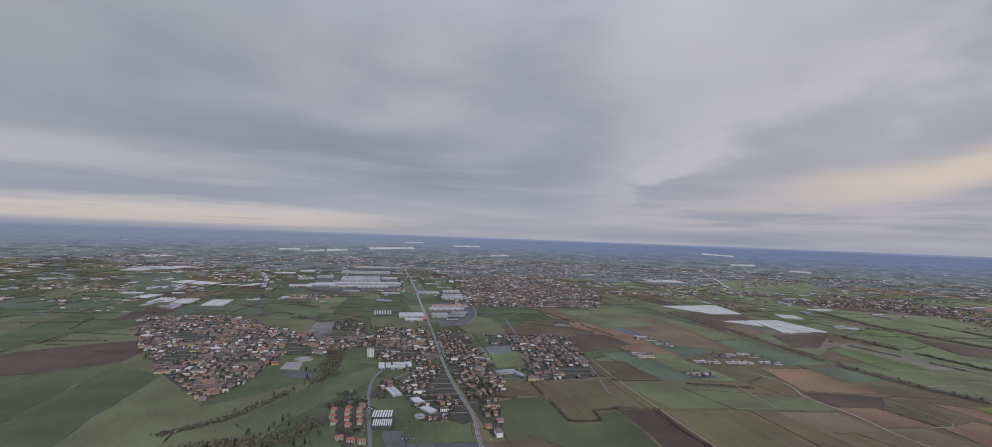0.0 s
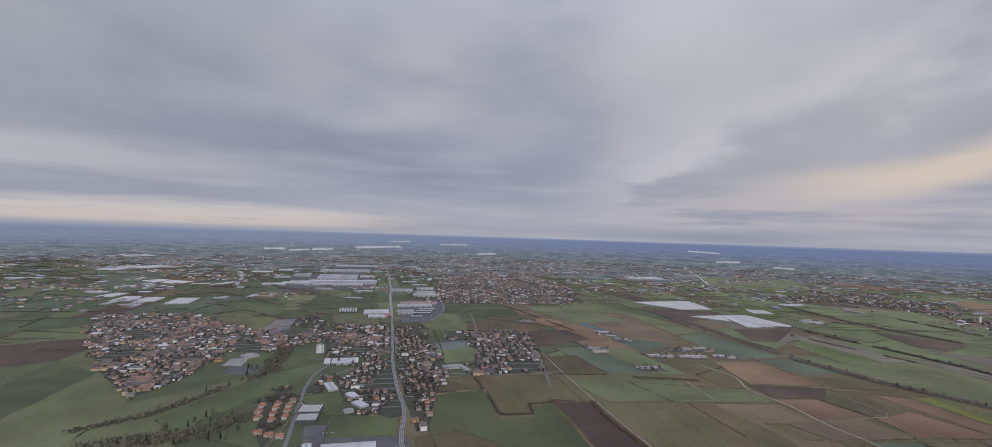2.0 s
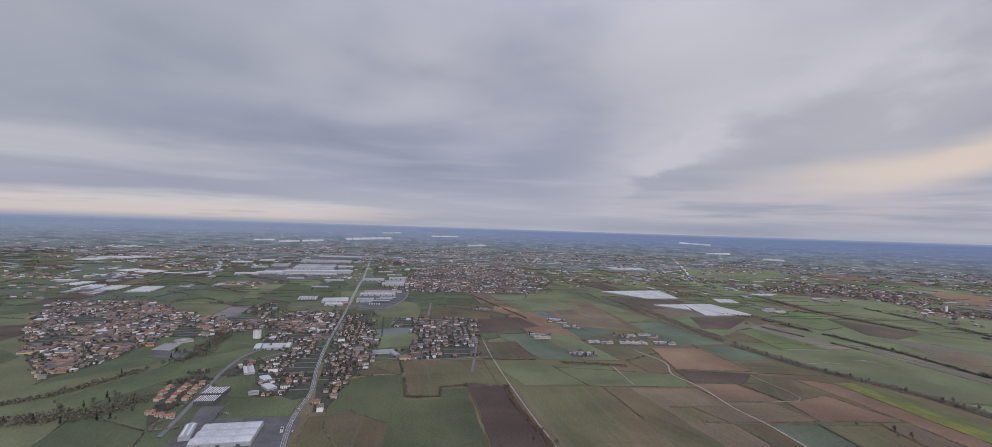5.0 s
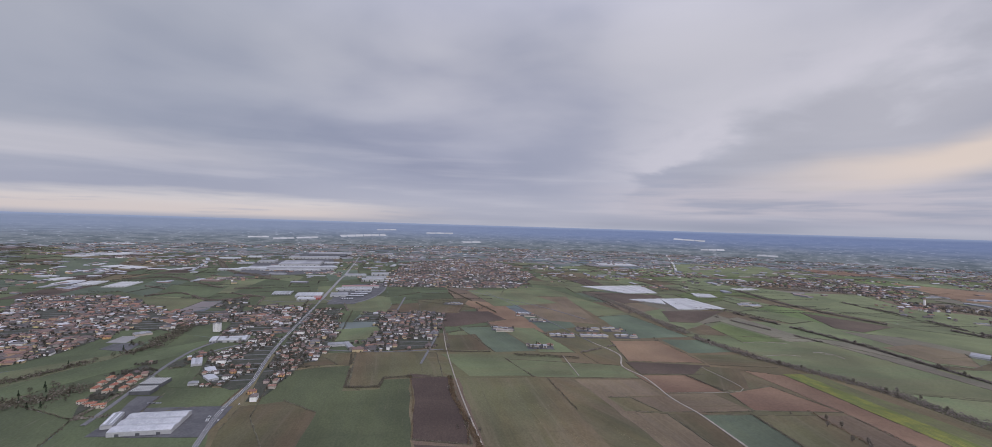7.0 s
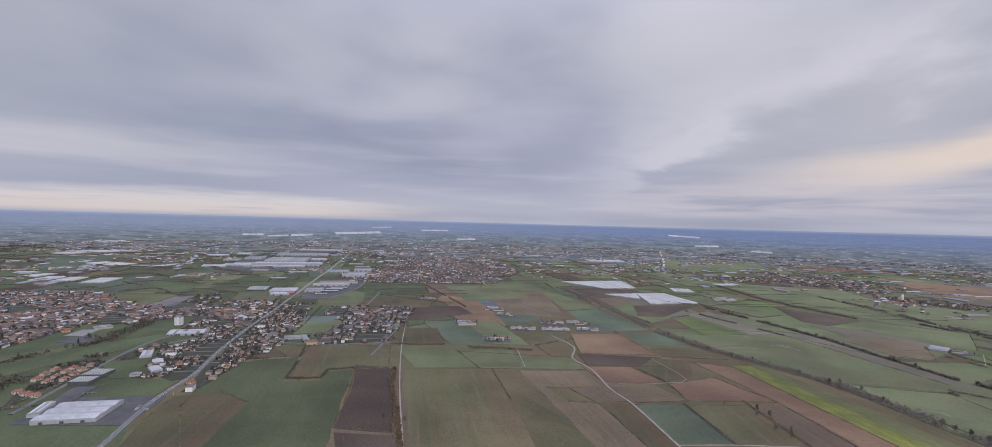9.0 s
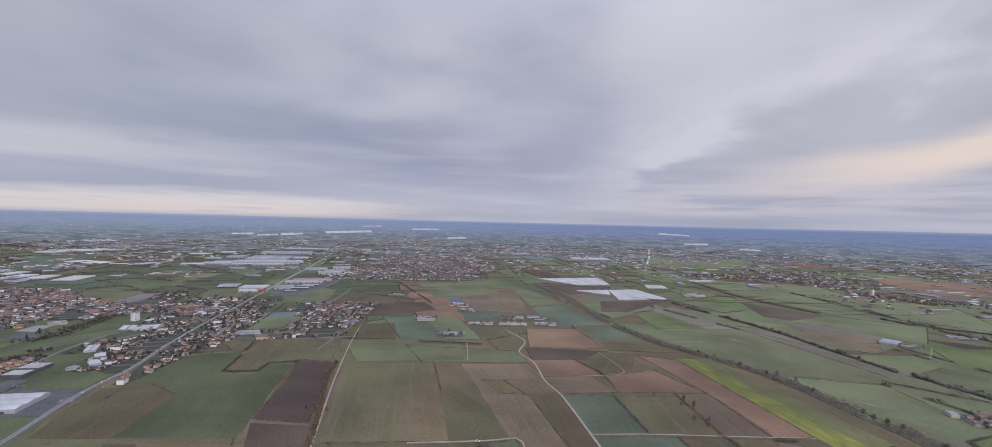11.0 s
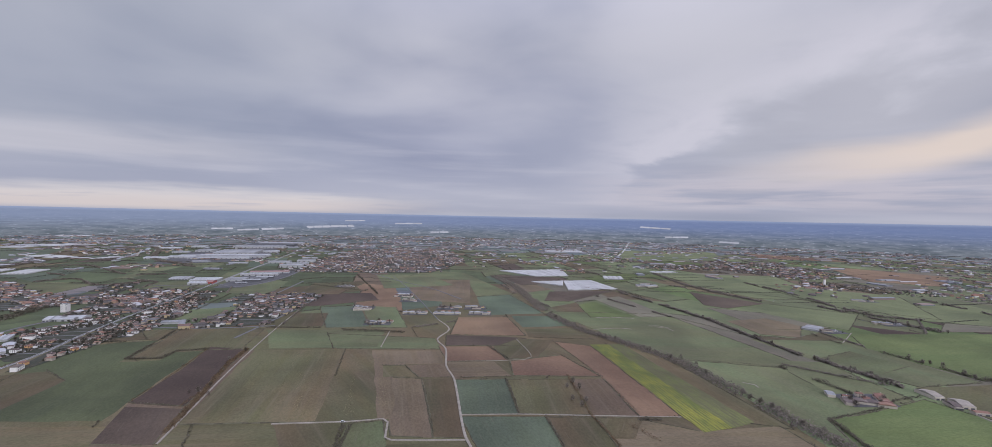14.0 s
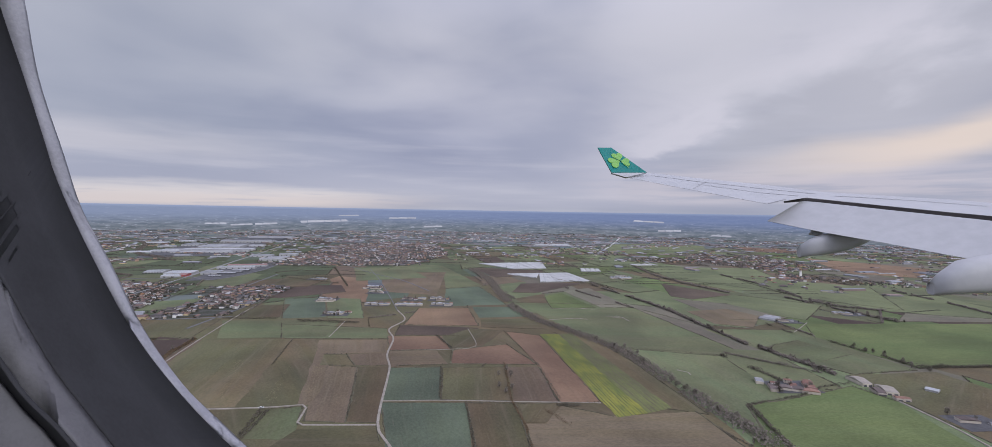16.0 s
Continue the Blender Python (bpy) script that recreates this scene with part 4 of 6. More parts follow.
DRY = plain("dry_straw_tufts", (0.175, 0.155, 0.090), (0.260, 0.230, 0.140), 0.95, 0.3, vary=0.5, island=True)
# weedy lines and dry patches in the great stubble field
for pts in ([(277.4, 588.9), (306.4, 479.7), (323.4, 410.8)], [(293.2, 592.7), (307.2, 530.7), (314.3, 498.6)], [(302.9, 598.8), (319.7, 529.3)], [(368.1, 526.0), (384.9, 438.8), (392.4, 394.3)]):
    belt(pts, 2.2, 1.2, 0.7, DRY, "broken line of dry weeds in a stubble field", "tufts", 0.45, 1.6)
for pts, wide, thick in (([(306.6, 522.1), (324.4, 475.5), (338.1, 436.4), (349.3, 407.0)], 12, 0.9), ([(368.1, 626.6), (383.9, 549.0), (405.5, 489.0), (419.6, 426.4)], 14, 0.8), ([(381.5, 453.8), (395.2, 414.4), (399.0, 376.5)], 8, 0.8)):
    belt(pts, wide, 1.2, thick, DRY, "scattered dry straw-coloured tufts in stubble", "tufts", 0.45, 2.0)
belt([(398.3, 385.6), (400.1, 366.4), (403.9, 338.8)], 5, 4, 2.2, SCRUB, "dark ragged hedge beside a paddock", "hedge", 0.0, 1.3)


# ---- buildings ----
DARK_CLAD = plain("dark_flat_roofing", (0.070, 0.072, 0.078), (0.120, 0.122, 0.128), 0.9, 0.1)
def roof_shape(x0, y0, x1, y1, z, rise, hip):
    """A hipped or gabled roof with eaves; a slab 0.25 m thick at the eaves."""
    e = 0.4
    x0, y0, x1, y1 = x0 - e, y0 - e, x1 + e, y1 + e
    k = (y1 - y0) / 2 * hip
    ym = (y0 + y1) / 2
    v = [(x0, y0, z - 0.16), (x1, y0, z - 0.16), (x1, y1, z - 0.16), (x0, y1, z - 0.16), (x0, y0, z), (x1, y0, z), (x1, y1, z), (x0, y1, z), (x0 + k, ym, z + rise), (x1 - k, ym, z + rise)]
    return v, [(0, 3, 2, 1), (0, 1, 5, 4), (1, 2, 6, 5), (2, 3, 7, 6), (3, 0, 4, 7), (4, 5, 9, 8), (6, 7, 8, 9), (5, 6, 9), (7, 4, 8)]


PANE = {}


def pane(w_, h_):
    if (w_, h_) not in PANE:
        PANE[w_, h_] = mesh_of("window", *box(-w_ / 2, -0.06, 0, w_ / 2, 0.06, h_), WINDOW)
    return PANE[w_, h_]


def house_model(length, width, floors, wall, roof, hip, label, porch=False):
    def build(place):
        h = floors * 1.75 + 0.2
        t = thing("house", place, label, "house", "houses of the town")
        body = box(-length / 2, -width / 2, -0.5, length / 2, width / 2, h)
        if porch:
            body = joined([body, box(length / 2 - 2.6, -width / 2 - 1.5, -0.5, length / 2, -width / 2 + 0.1, 2.0)])
        part("wall", mesh_of("wall", *body, wall), t)
        part("roof", mesh_of("roof", *roof_shape(-length / 2, -width / 2, length / 2, width / 2, h, width * 0.22, hip), roof), t, "tiled roof")
        if porch:
            part("porch_roof", mesh_of("porch_roof", *roof_shape(length / 2 - 2.6, -width / 2 - 1.5, length / 2, -width / 2 - 0.1, 2.0, 0.5, 0.2), roof), t)
        part("chimney", mesh_of("chimney", *joined([box(-0.3, -0.3, 0, 0.3, 0.3, 1.6), box(-0.4, -0.4, 1.35, 0.4, 0.4, 1.5)]), wall), t, "", pose(length * 0.22, width * 0.15, h + 0.2))
        n = max(2, int(length // 2.6))
        for f in range(floors):
            for i in range(n):
                x = (i + 0.5) / n * length - length / 2
                part("window", pane(0.8, 1.0), t, "", pose(x, -width / 2, 0.5 + 1.75 * f))
        part("door", mesh_of("door", *box(-0.35, -0.08, 0, 0.35, 0.08, 1.3), BARK), t, "dark wooden door", pose(-length / 2 + 0.5, -width / 2, 0))
        return t
    return build


class Kind:
    """Builds a thing once and copies it from then on."""

    def __init__(self, build):
        self.build, self.first = build, None

    def place(self, x, y, turn, z=0.0, size=1.0):
        m = pose(x, y, z, 0, 0, turn) @ Matrix.Diagonal((size, size, size, 1))
        if self.first is None:
            self.first = self.build(m)
            return self.first
        return copy_thing(self.first, m)


HOUSES = [Kind(house_model(*a)) for a in (
    (8.2, 6.4, 2, CREAM_WALL, TILE, 1.0, "two-storey cream house with a terracotta hip roof"),
    (7.6, 6.2, 2, WHITE_WALL, BROWN_TILE, 1.0, "two-storey white house with a brown hip roof", True),
    (9.4, 5.8, 2, WHITE_WALL, TILE, 0.0, "white gabled house with a terracotta roof"),
    (7.0, 5.8, 2, PINK_WALL, BROWN_TILE, 1.0, "dull pink house with a brown tiled roof"),
    (10, 6.4, 3, CREAM_WALL, TILE, 1.0, "three-storey cream house with a terracotta roof"),
    (8.8, 5.8, 2, YELLOW_WALL, TILE, 0.6, "ochre house with a terracotta roof", True),
    (8.0, 5.2, 1, WHITE_WALL, GREY_TILE, 0.0, "low white house with a grey roof"),
    (12, 7, 3, WHITE_WALL, BROWN_TILE, 1.0, "three-storey white apartment house with a brown roof"),
    (7.6, 6.2, 2, ORANGE_WALL, TILE, 1.0, "orange house with a terracotta hip roof"),
)]
WEIGHTS = [5, 5, 6, 3, 2.5, 1.2, 4, 3, 0.7]


def tree_kind(seed, height, spread, mat, label):
    def build(place):
        rng = random.Random(seed)
        wood = [limb(Vector((0, 0, -0.3)), Vector((rng.uniform(-0.3, 0.3), rng.uniform(-0.3, 0.3), height * 0.5)), height * 0.03, height * 0.016)]
        for i in range(7):
            a, s = i * 2.4 + rng.random(), rng.uniform(0.22, 0.5)
            wood.append(limb(Vector((0, 0, height * s)), Vector((math.cos(a) * spread * 0.7, math.sin(a) * spread * 0.7, height * (s + rng.uniform(0.2, 0.4)))), height * 0.012, height * 0.004, 4))
        t = thing("tree", place, label, "tree", "trees")
        part("trunk", mesh_of("trunk", *joined(wood), BARK), t, "grey branching trunk")
        part("crown", mesh_of("crown", *joined(crown_clumps(height, spread, 70, rng)), mat), t)
        return t
    return Kind(build)


def conifer_kind(seed, height):
    def build(place):
        rng = random.Random(seed)
        pieces = []
        for _ in range(80):
            s = rng.uniform(0.08, 1)
            a, r = rng.uniform(0, math.tau), height * 0.2 * (1.05 - s) * rng.uniform(0.6, 1.1)
            pieces.append(tuft(Vector((r * math.cos(a), r * math.sin(a), s * height)), height * 0.07, rng))
        t = thing("conifer", place, "dark evergreen garden tree", "tree", "trees")
        part("trunk", mesh_of("trunk", *limb(Vector((0, 0, -0.3)), Vector((0, 0, height * 0.8)), 0.25, 0.08), BARK), t)
        part("crown", mesh_of("crown", *joined(pieces), EVERGREEN), t)
        return t
    return Kind(build)


TREES = [tree_kind(3, 5.6, 2.0, TWIGS, "bare brown deciduous tree in winter"), tree_kind(8, 4.4, 1.8, TWIGS, "small bare tree with brown twigs"), tree_kind(5, 7, 2.3, TWIGS, "tall bare tree with brown twigs"),
         tree_kind(9, 3.8, 1.7, SCRUB, "small dark bushy garden tree"), conifer_kind(4, 5.6), conifer_kind(6, 4)]

COUNT = {"house": 0, "tree": 0}
FAR_HOUSES, FAR_BUSHES = Stuff(), Stuff()
ROADS = [MAIN_ROAD, TRACK]
TAKEN = []


def far_house(x, y, turn, rng, big=1.0, z=0.0):
    l, d, h = rng.uniform(5.5, 10.5) * big, rng.uniform(4.8, 6.8) * big, rng.choice((1.8, 2.8, 3.2, 3.4, 4.8))
    m = pose(x, y, z, 0, 0, turn)
    for piece, slot in ((box(-l / 2, -d / 2, -0.4, l / 2, d / 2, h), 0), (roof_shape(-l / 2, -d / 2, l / 2, d / 2, h, d * 0.22, rng.choice((0, 1, 1))), 1)):
        FAR_HOUSES.add(([m @ Vector(p) for p in piece[0]], piece[1]), slot)


def free(x, y, reach):
    return all((x - a) ** 2 + (y - b) ** 2 > (reach + r) ** 2 for a, b, r in TAKEN)


def quarter(poly, turn, along, across, seed, near=True, fill=0.9, bushes=1.0, ground_mat=GARDEN, big=1.0):
    """A built-up quarter: gardens, then houses on a loose grid, with trees and bushes between them."""
    rng = random.Random(seed)
    if ground_mat:
        field(ground_mat, poly)
    xs, ys = [p[0] for p in poly], [p[1] for p in poly]
    c = Vector((sum(xs) / len(xs), sum(ys) / len(ys)))
    u = Vector((math.cos(radians(turn)), math.sin(radians(turn))))
    v = Vector((-u.y, u.x))
    reach = max(math.hypot(x - c.x, y - c.y) for x, y in poly)
    n, k = int(reach / along) + 1, int(reach / across) + 1
    for j in range(-k, k + 1, 2):
        run = []
        for i in range(-4 * n, 4 * n + 1):
            p = c + u * along * i / 4 + v * across * (j + 0.5)
            if inside(p, poly):
                run.append((p.x, p.y))
            elif run:
                break
        if len(run) > 16 and ground_mat:
            strip("street", ASPHALT, run[::8] + run[-1:], 2.6 * big, "narrow asphalt street between houses", "street")
    for j in range(-k, k + 1):
        for i in range(-n, n + 1):
            p = c + u * along * (i + rng.uniform(-0.22, 0.22)) + v * (across * (j + rng.uniform(-0.12, 0.12)) + (0.16 * across if j % 2 else -0.16 * across))
            if noise.noise(Vector((p.x * 0.021, p.y * 0.014, seed))) < -0.24 or not inside(p + Vector((rng.gauss(0, 5), rng.gauss(0, 7))), poly) or any(near_line(p, r, 7.5) for r in ROADS) or not free(p.x, p.y, 3):
                continue
            if rng.random() < fill:
                a = turn + rng.choice((0, 0, 90, 180, 180, 270)) + rng.uniform(-4, 4)
                if near and COUNT["house"] < 290:
                    COUNT["house"] += 1
                    rng.choices(HOUSES, WEIGHTS)[0].place(p.x, p.y, a, 0.0, rng.choice((0.58, 0.64, 0.7, 0.76, 0.84, 0.95)))
                else:
                    far_house(p.x, p.y, a, rng, big * rng.choice((0.6, 0.7, 0.8, 0.9, 1.0, 1.5)))
            for _ in range(int(bushes * 5.5 + rng.random())):
                q = p + Vector((rng.uniform(-0.6, 0.6) * along, rng.uniform(-0.6, 0.6) * across))
                if any(near_line(q, r, 5) for r in ROADS):
                    continue
                if near and COUNT["tree"] < 70 and rng.random() < 0.3:
                    COUNT["tree"] += 1
                    rng.choice(TREES).place(q.x, q.y, rng.uniform(0, 360))
                else:
                    h = rng.uniform(1.4, 4.2)
                    for _ in range(5):
                        FAR_BUSHES.add(tuft(Vector((q.x + rng.uniform(-1.3, 1.3), q.y + rng.uniform(-1.3, 1.3), h * rng.uniform(0.2, 0.8))), h * 0.40, rng))


def oriented(quad):
    """Centre, turn, length and width of the rectangle that a quad of ground points stands for."""
    a, b, c, d = (Vector(p) for p in quad)
    m = (a + b + c + d) / 4
    e = ((b - a) + (c - d)) / 2
    f = ((d - a) + (c - b)) / 2
    turn = math.atan2(e.y, e.x)
    side_v = Vector((-math.sin(turn), math.cos(turn)))
    return m, math.degrees(turn), e.length, abs(f.dot(side_v))


def warehouse(quad, height, roof, bays, label, category="warehouse", skylights=2, wall=None, rise=0.8, min_width=0.0, gap=1.0):
    """A works hall: clad walls and a row of low pitched roof bays, with skylight strips."""
    m, turn, l, d = oriented(quad)
    d = max(d, min_width)
    height *= 0.65
    TAKEN.append((m.x, m.y, max(l, d) * 0.5))
    t = thing("warehouse", pose(m.x, m.y, 0, 0, 0, turn), label, category, "works halls")
    part("wall", mesh_of("wall", *box(-l / 2, -d / 2, -0.5, l / 2, d / 2, height), wall or SHED_WALL), t)
    w_ = l / bays
    turned = mesh_of("roof_bay", *roof_shape(-d / 2, -w_ * gap / 2 + 0.55, d / 2, w_ * gap / 2 - 0.55, height, rise, 0.0), roof)
    other = turned
    if gap < 1:
        other = turned.copy()
        other.materials[0] = WHITE_ROOF
    light = mesh_of("skylight", *box(-d * 0.42, -0.9, 0, d * 0.42, 0.9, 0.25), SKYLIGHT)
    for i in range(bays):
        x = -l / 2 + w_ * (i + 0.5)
        part("roof_bay", turned if i % 3 else other, t, "", pose(x, 0, 0, 0, 0, 90))
        if skylights:
            for s in (-1, 1):
                part("skylight", light, t, "pale skylight strip", pose(x + s * w_ * 0.25, 0, height + rise * 0.5, 0, -s * math.degrees(math.atan2(rise, w_ / 2)), 0) @ pose(0, 0, 0, 0, 0, 90))
    return t


def sawtooth(quad, height, rows, label):
    """A hall whose roof is a run of white glazed teeth."""
    m, turn, l, d = oriented(quad)
    height *= 0.65
    TAKEN.append((m.x, m.y, max(l, d) * 0.5))
    t = thing("warehouse", pose(m.x, m.y, 0, 0, 0, turn), label, "warehouse", "works halls")
    part("wall", mesh_of("wall", *box(-l / 2, -d / 2, -0.5, l / 2, d / 2, height), DARK_CLAD), t)
    w_ = l / rows
    v = [(-w_ * 0.5, -d / 2 + 0.4, height), (w_ * 0.12, -d / 2 + 0.4, height), (w_ * 0.12, -d / 2 + 0.4, height + 0.9), (-w_ * 0.5, d / 2 - 0.4, height), (w_ * 0.12, d / 2 - 0.4, height), (w_ * 0.12, d / 2 - 0.4, height + 0.9)]
    tooth = mesh_of("roof_tooth", v, [(0, 1, 2), (3, 5, 4), (1, 4, 5, 2), (0, 2, 5, 3), (0, 3, 4, 1)], TOOTH)
    for i in range(rows):
        part("roof_tooth", tooth, t, "white sheet roof tooth", pose(-l / 2 + w_ * (i + 0.5), 0, 0.02))
    return t


def greenhouse(quad, tunnels, label="white plastic-film greenhouse tunnels", high=3.2, min_width=0.0):
    """Rows of film tunnels side by side."""
    m, turn, l, d = oriented(quad)
    d = max(d, min_width)
    g = (m - Vector((295, 0))).length
    az, lean = math.degrees(math.atan2(m.x - 295, m.y)), math.degrees(math.atan(0.518 * math.sqrt(max(0.0, g - 4100) / 550)))
    t = thing("greenhouse", pose(m.x, m.y, far_rise(g), 0, 0, -az) @ pose(0, 0, 0, lean) @ pose(0, 0, 0, 0, 0, az + turn), label, "greenhouse", "greenhouses")
    w_ = l / tunnels
    arc = [(-w_ * 0.48 * math.cos(a), high * (0.35 + 0.65 * math.sin(a))) for a in (0, 0.6, 1.1, math.pi / 2, 2.04, 2.54, math.pi)]
    arc = [(-w_ * 0.48, -0.5)] + arc + [(w_ * 0.48, -0.5)]
    n = len(arc)
    v = [(x, y, z) for y in (-d / 2, d / 2) for x, z in arc]
    tunnel = mesh_of("tunnel", v, [(i + 1, i, n + i, n + i + 1) for i in range(n - 1)] + [tuple(range(n)), tuple(reversed(range(n, 2 * n)))], PLASTIC)
    for i in range(tunnels):
        part("tunnel", tunnel, t, "", pose(-l / 2 + w_ * (i + 0.5), random.uniform(-1, 1), 0))
    return t


def tunnel_field(far_l, far_r, near_r, near_l, count):
    """Film tunnels laid side by side between two headlands of unequal length."""
    far_l, far_r, near_r, near_l = (Vector((*p, 0)) for p in (far_l, far_r, near_r, near_l))
    c = (far_l + far_r + near_r + near_l) / 4
    t = thing("greenhouse", pose(c.x, c.y, 0), "broad sheet of white film tunnels between ploughed land", "greenhouse", "greenhouses")
    shape = [(0.0, -0.3), (0.004, 1.7), (0.2, 2.1), (0.5, 2.3), (0.8, 2.1), (0.996, 1.7), (1.0, -0.3)]
    n = len(shape)
    for i in range(count):
        verts = []
        for a, b, sign in ((near_l, near_r, -1), (far_l, far_r, 1)):
            slip = Vector((0, sign * random.uniform(-4, 1), 0))
            verts += [a.lerp(b, (i + f) / count) - c + slip + Vector((0, 0, z)) for f, z in shape]
        faces = [(k, k + 1, n + k + 1, n + k) for k in range(n - 1)] + [tuple(reversed(range(n))), tuple(range(n, 2 * n))]
        part("tunnel", mesh_of("tunnel", verts, faces, PLASTIC), t)
    return t


def works_hall(x, y, length, depth, height, bays, roof, label, wall=None, bands=True, turn=14.0):
    """A long hall: ridged roof bays along its length, valleys between them, glazed bands and a row of doors in front."""
    TAKEN.append((x, y, max(length, depth) * 0.5))
    t = thing("warehouse", pose(x, y, 0, 0, 0, turn), label, "warehouse", "works halls")
    part("wall", mesh_of("wall", *box(-length / 2, -depth / 2, -0.5, length / 2, depth / 2, height), wall or SHED_WALL), t)
    w_ = depth / bays
    bay = mesh_of("roof_bay", *roof_shape(-length / 2 + 0.4, -w_ / 2 + 0.9, length / 2 - 0.4, w_ / 2 - 0.9, height + 0.2, min(2.6, w_ * 0.09), 0.0), roof)
    glass = mesh_of("skylight", *box(-length * 0.46, -w_ * 0.05, 0, length * 0.46, w_ * 0.05, 0.3), SKYLIGHT)
    for i in range(bays):
        yy = -depth / 2 + w_ * (i + 0.5)
        part("roof_bay", bay, t, "", pose(0, yy, 0))
        if bands:
            part("skylight", glass, t, "pale skylight strip", pose(0, yy, height + 0.1 + min(2.6, w_ * 0.09)))
    gate = mesh_of("door", *box(-1.6, -0.15, 0, 1.6, 0.15, height * 0.6), DARK_CLAD)
    for i in range(max(2, int(length / 16))):
        part("door", gate, t, "dark loading door", pose(-length / 2 + 8 + 16 * i if length > 16 else (i - 0.5) * length * 0.5, -depth / 2, 0))
    return t


def tower_block(x, y, turn):
    t = thing("apartment_block", pose(x, y, 0, 0, 0, turn) @ Matrix.Diagonal((0.76, 0.76, 0.76, 1)), "plain white eight-storey apartment block", "apartment block")
    part("wall", mesh_of("wall", *joined([box(-7, -5, -0.5, 7, 5, 18), box(-1, -5.6, -0.5, 1, -4.9, 18.7)]), WHITE_WALL), t)
    part("roof", mesh_of("roof", *joined([box(-7.3, -5.3, 18.02, 7.3, 5.3, 18.5), box(-2, -1.5, 18.6, 2, 1.5, 20)]), GREY_TILE), t, "flat grey roof")
    for f in range(8):
        for x_ in (-5.5, -3.5, 3.5, 5.5):
            part("window", pane(0.8, 1.0), t, "", pose(x_, -5, 0.9 + 2.2 * f))
    TAKEN.append((x, y, 9))


# ---- works halls and greenhouses ----
field(YARD, [(-90.1, 430.9), (-112.5, 502.8), (-87.0, 504.8), (-82.0, 473.4), (-1.2, 484.0), (10.8, 415.1), (-86.3, 409.0)])
sawtooth([(-126.4, 523.7), (-105.6, 525.3), (-103.9, 509.5), (-124.0, 504.7)], 6, 9, "grey works hall with white sawtooth roof teeth")
sawtooth([(-134.0, 549.9), (-110.9, 551.7), (-107.6, 532.5), (-129.9, 529.0)], 6, 8, "grey works hall with white sawtooth roof teeth")
works_hall(-48.5, 436, 50, 44, 4.0, 3, WHITE_ROOF, "large hall with a weathered white roof", None, False, 12.0)
warehouse([(-92.0, 450.6), (-84.5, 456.7), (-78.9, 423.1), (-88.5, 422.5)], 6, GREY_ROOF, 1, "long grey shed beside a yard")
for dx, dy, long_v, deep in ((-20, 0, 9, 30), (-10, 0, 8, 26), (6, -8, 22, 13), (6, 8, 22, 13), (21, 2, 6, 28)):
    works_hall(-150 + dx, 742 + 0.24 * dx + dy, long_v, deep, 3.6, 1, WHITE_ROOF, "white-roofed works hall in the town", None, False)
warehouse([(-96.4, 598.4), (-87.0, 606.8), (-83.5, 585.4), (-92.9, 579.9)], 4, WHITE_ROOF, 1, "small white shed among gardens", skylights=0)
warehouse([(-79.1, 569.9), (-71.4, 579.6), (-65.0, 556.2), (-72.6, 549.3)], 4, WHITE_ROOF, 1, "small white shed among gardens", skylights=0)
warehouse([(-84.9, 544.2), (-75.4, 549.1), (-73.7, 541.2), (-83.1, 536.4)], 4, GREY_ROOF, 1, "small grey shed among gardens", skylights=0)
warehouse([(-136.3, 635.4), (-125.7, 642.1), (-116.7, 610.9), (-127.6, 604.8)], 4, WHITE_ROOF, 3, "white glasshouses among houses", skylights=0)
warehouse([(6.4, 732.5), (36.9, 743.6), (39.9, 729.3), (10.8, 718.8)], 5, GREY_ROOF, 3, "pale flat-roofed school building by a lane", skylights=0, rise=0.3)
warehouse([(33.6, 739.5), (40.8, 744.1), (49.1, 709.5), (42.2, 705.3)], 5, GREY_ROOF, 1, "pale flat-roofed school wing by a lane", skylights=0, rise=0.3)
field(PLAZA, [(-315.4, 706.8), (-321.6, 745.2), (-297.4, 751.6), (-286.4, 706.5)], "", 0.3)
TAKEN.append((*(-304.9, 725.1), 22))
field(YARD, [(-294.8, 670.7), (-298.8, 701.9), (-262.6, 708.9), (-251.3, 663.1)], "", 0.3)
TAKEN.append((*(-276.1, 681.7), 18))
warehouse([(-312.1, 760.5), (-297.0, 778.5), (-290.4, 759.1), (-304.4, 742.1)], 5, GREY_ROOF, 3, "pale hall beside the old square", skylights=0, wall=CREAM_WALL, rise=0.4)
for i in range(7):
    works_hall(-303 + 6.3 * i, 1215 + 1.5 * i, 3.6, 58, 3.0, 1, WHITE_ROOF, "one of a row of narrow white poultry sheds", None, False)
works_hall(-206, 1196, 62, 52, 4.5, 4, WHITE_ROOF, "works hall with a dirty white ridged roof")
works_hall(-190, 1138, 42, 22, 4.0, 2, WHITE_ROOF, "low white works hall with a red end bay")
works_hall(-170, 1156, 16, 34, 5.0, 1, RED_ROOF, "works hall with a faded red front and roof", RED_WALL, False)
field(YARD, [(-121, 1079), (-188, 1412), (-81, 1513), (-41, 1262), (-64, 1097)])
works_hall(-127, 1372, 104, 24, 5.0, 1, RED_ROOF, "long hall with a faded red roof", None, False)
works_hall(-130, 1318, 96, 26, 5.0, 2, GREY_ROOF, "long grey hall behind the works yard")
works_hall(-136, 1212, 42, 48, 4.5, 3, GREY_ROOF, "grey-roofed works hall beside the road", None, False)
for i in range(3):
    works_hall(-92 + 1.5 * i, 1199 + 31 * i, 42, 13, 4.0, 1, WHITE_ROOF, "narrow white-roofed works hall in a row", DARK_CLAD, False)
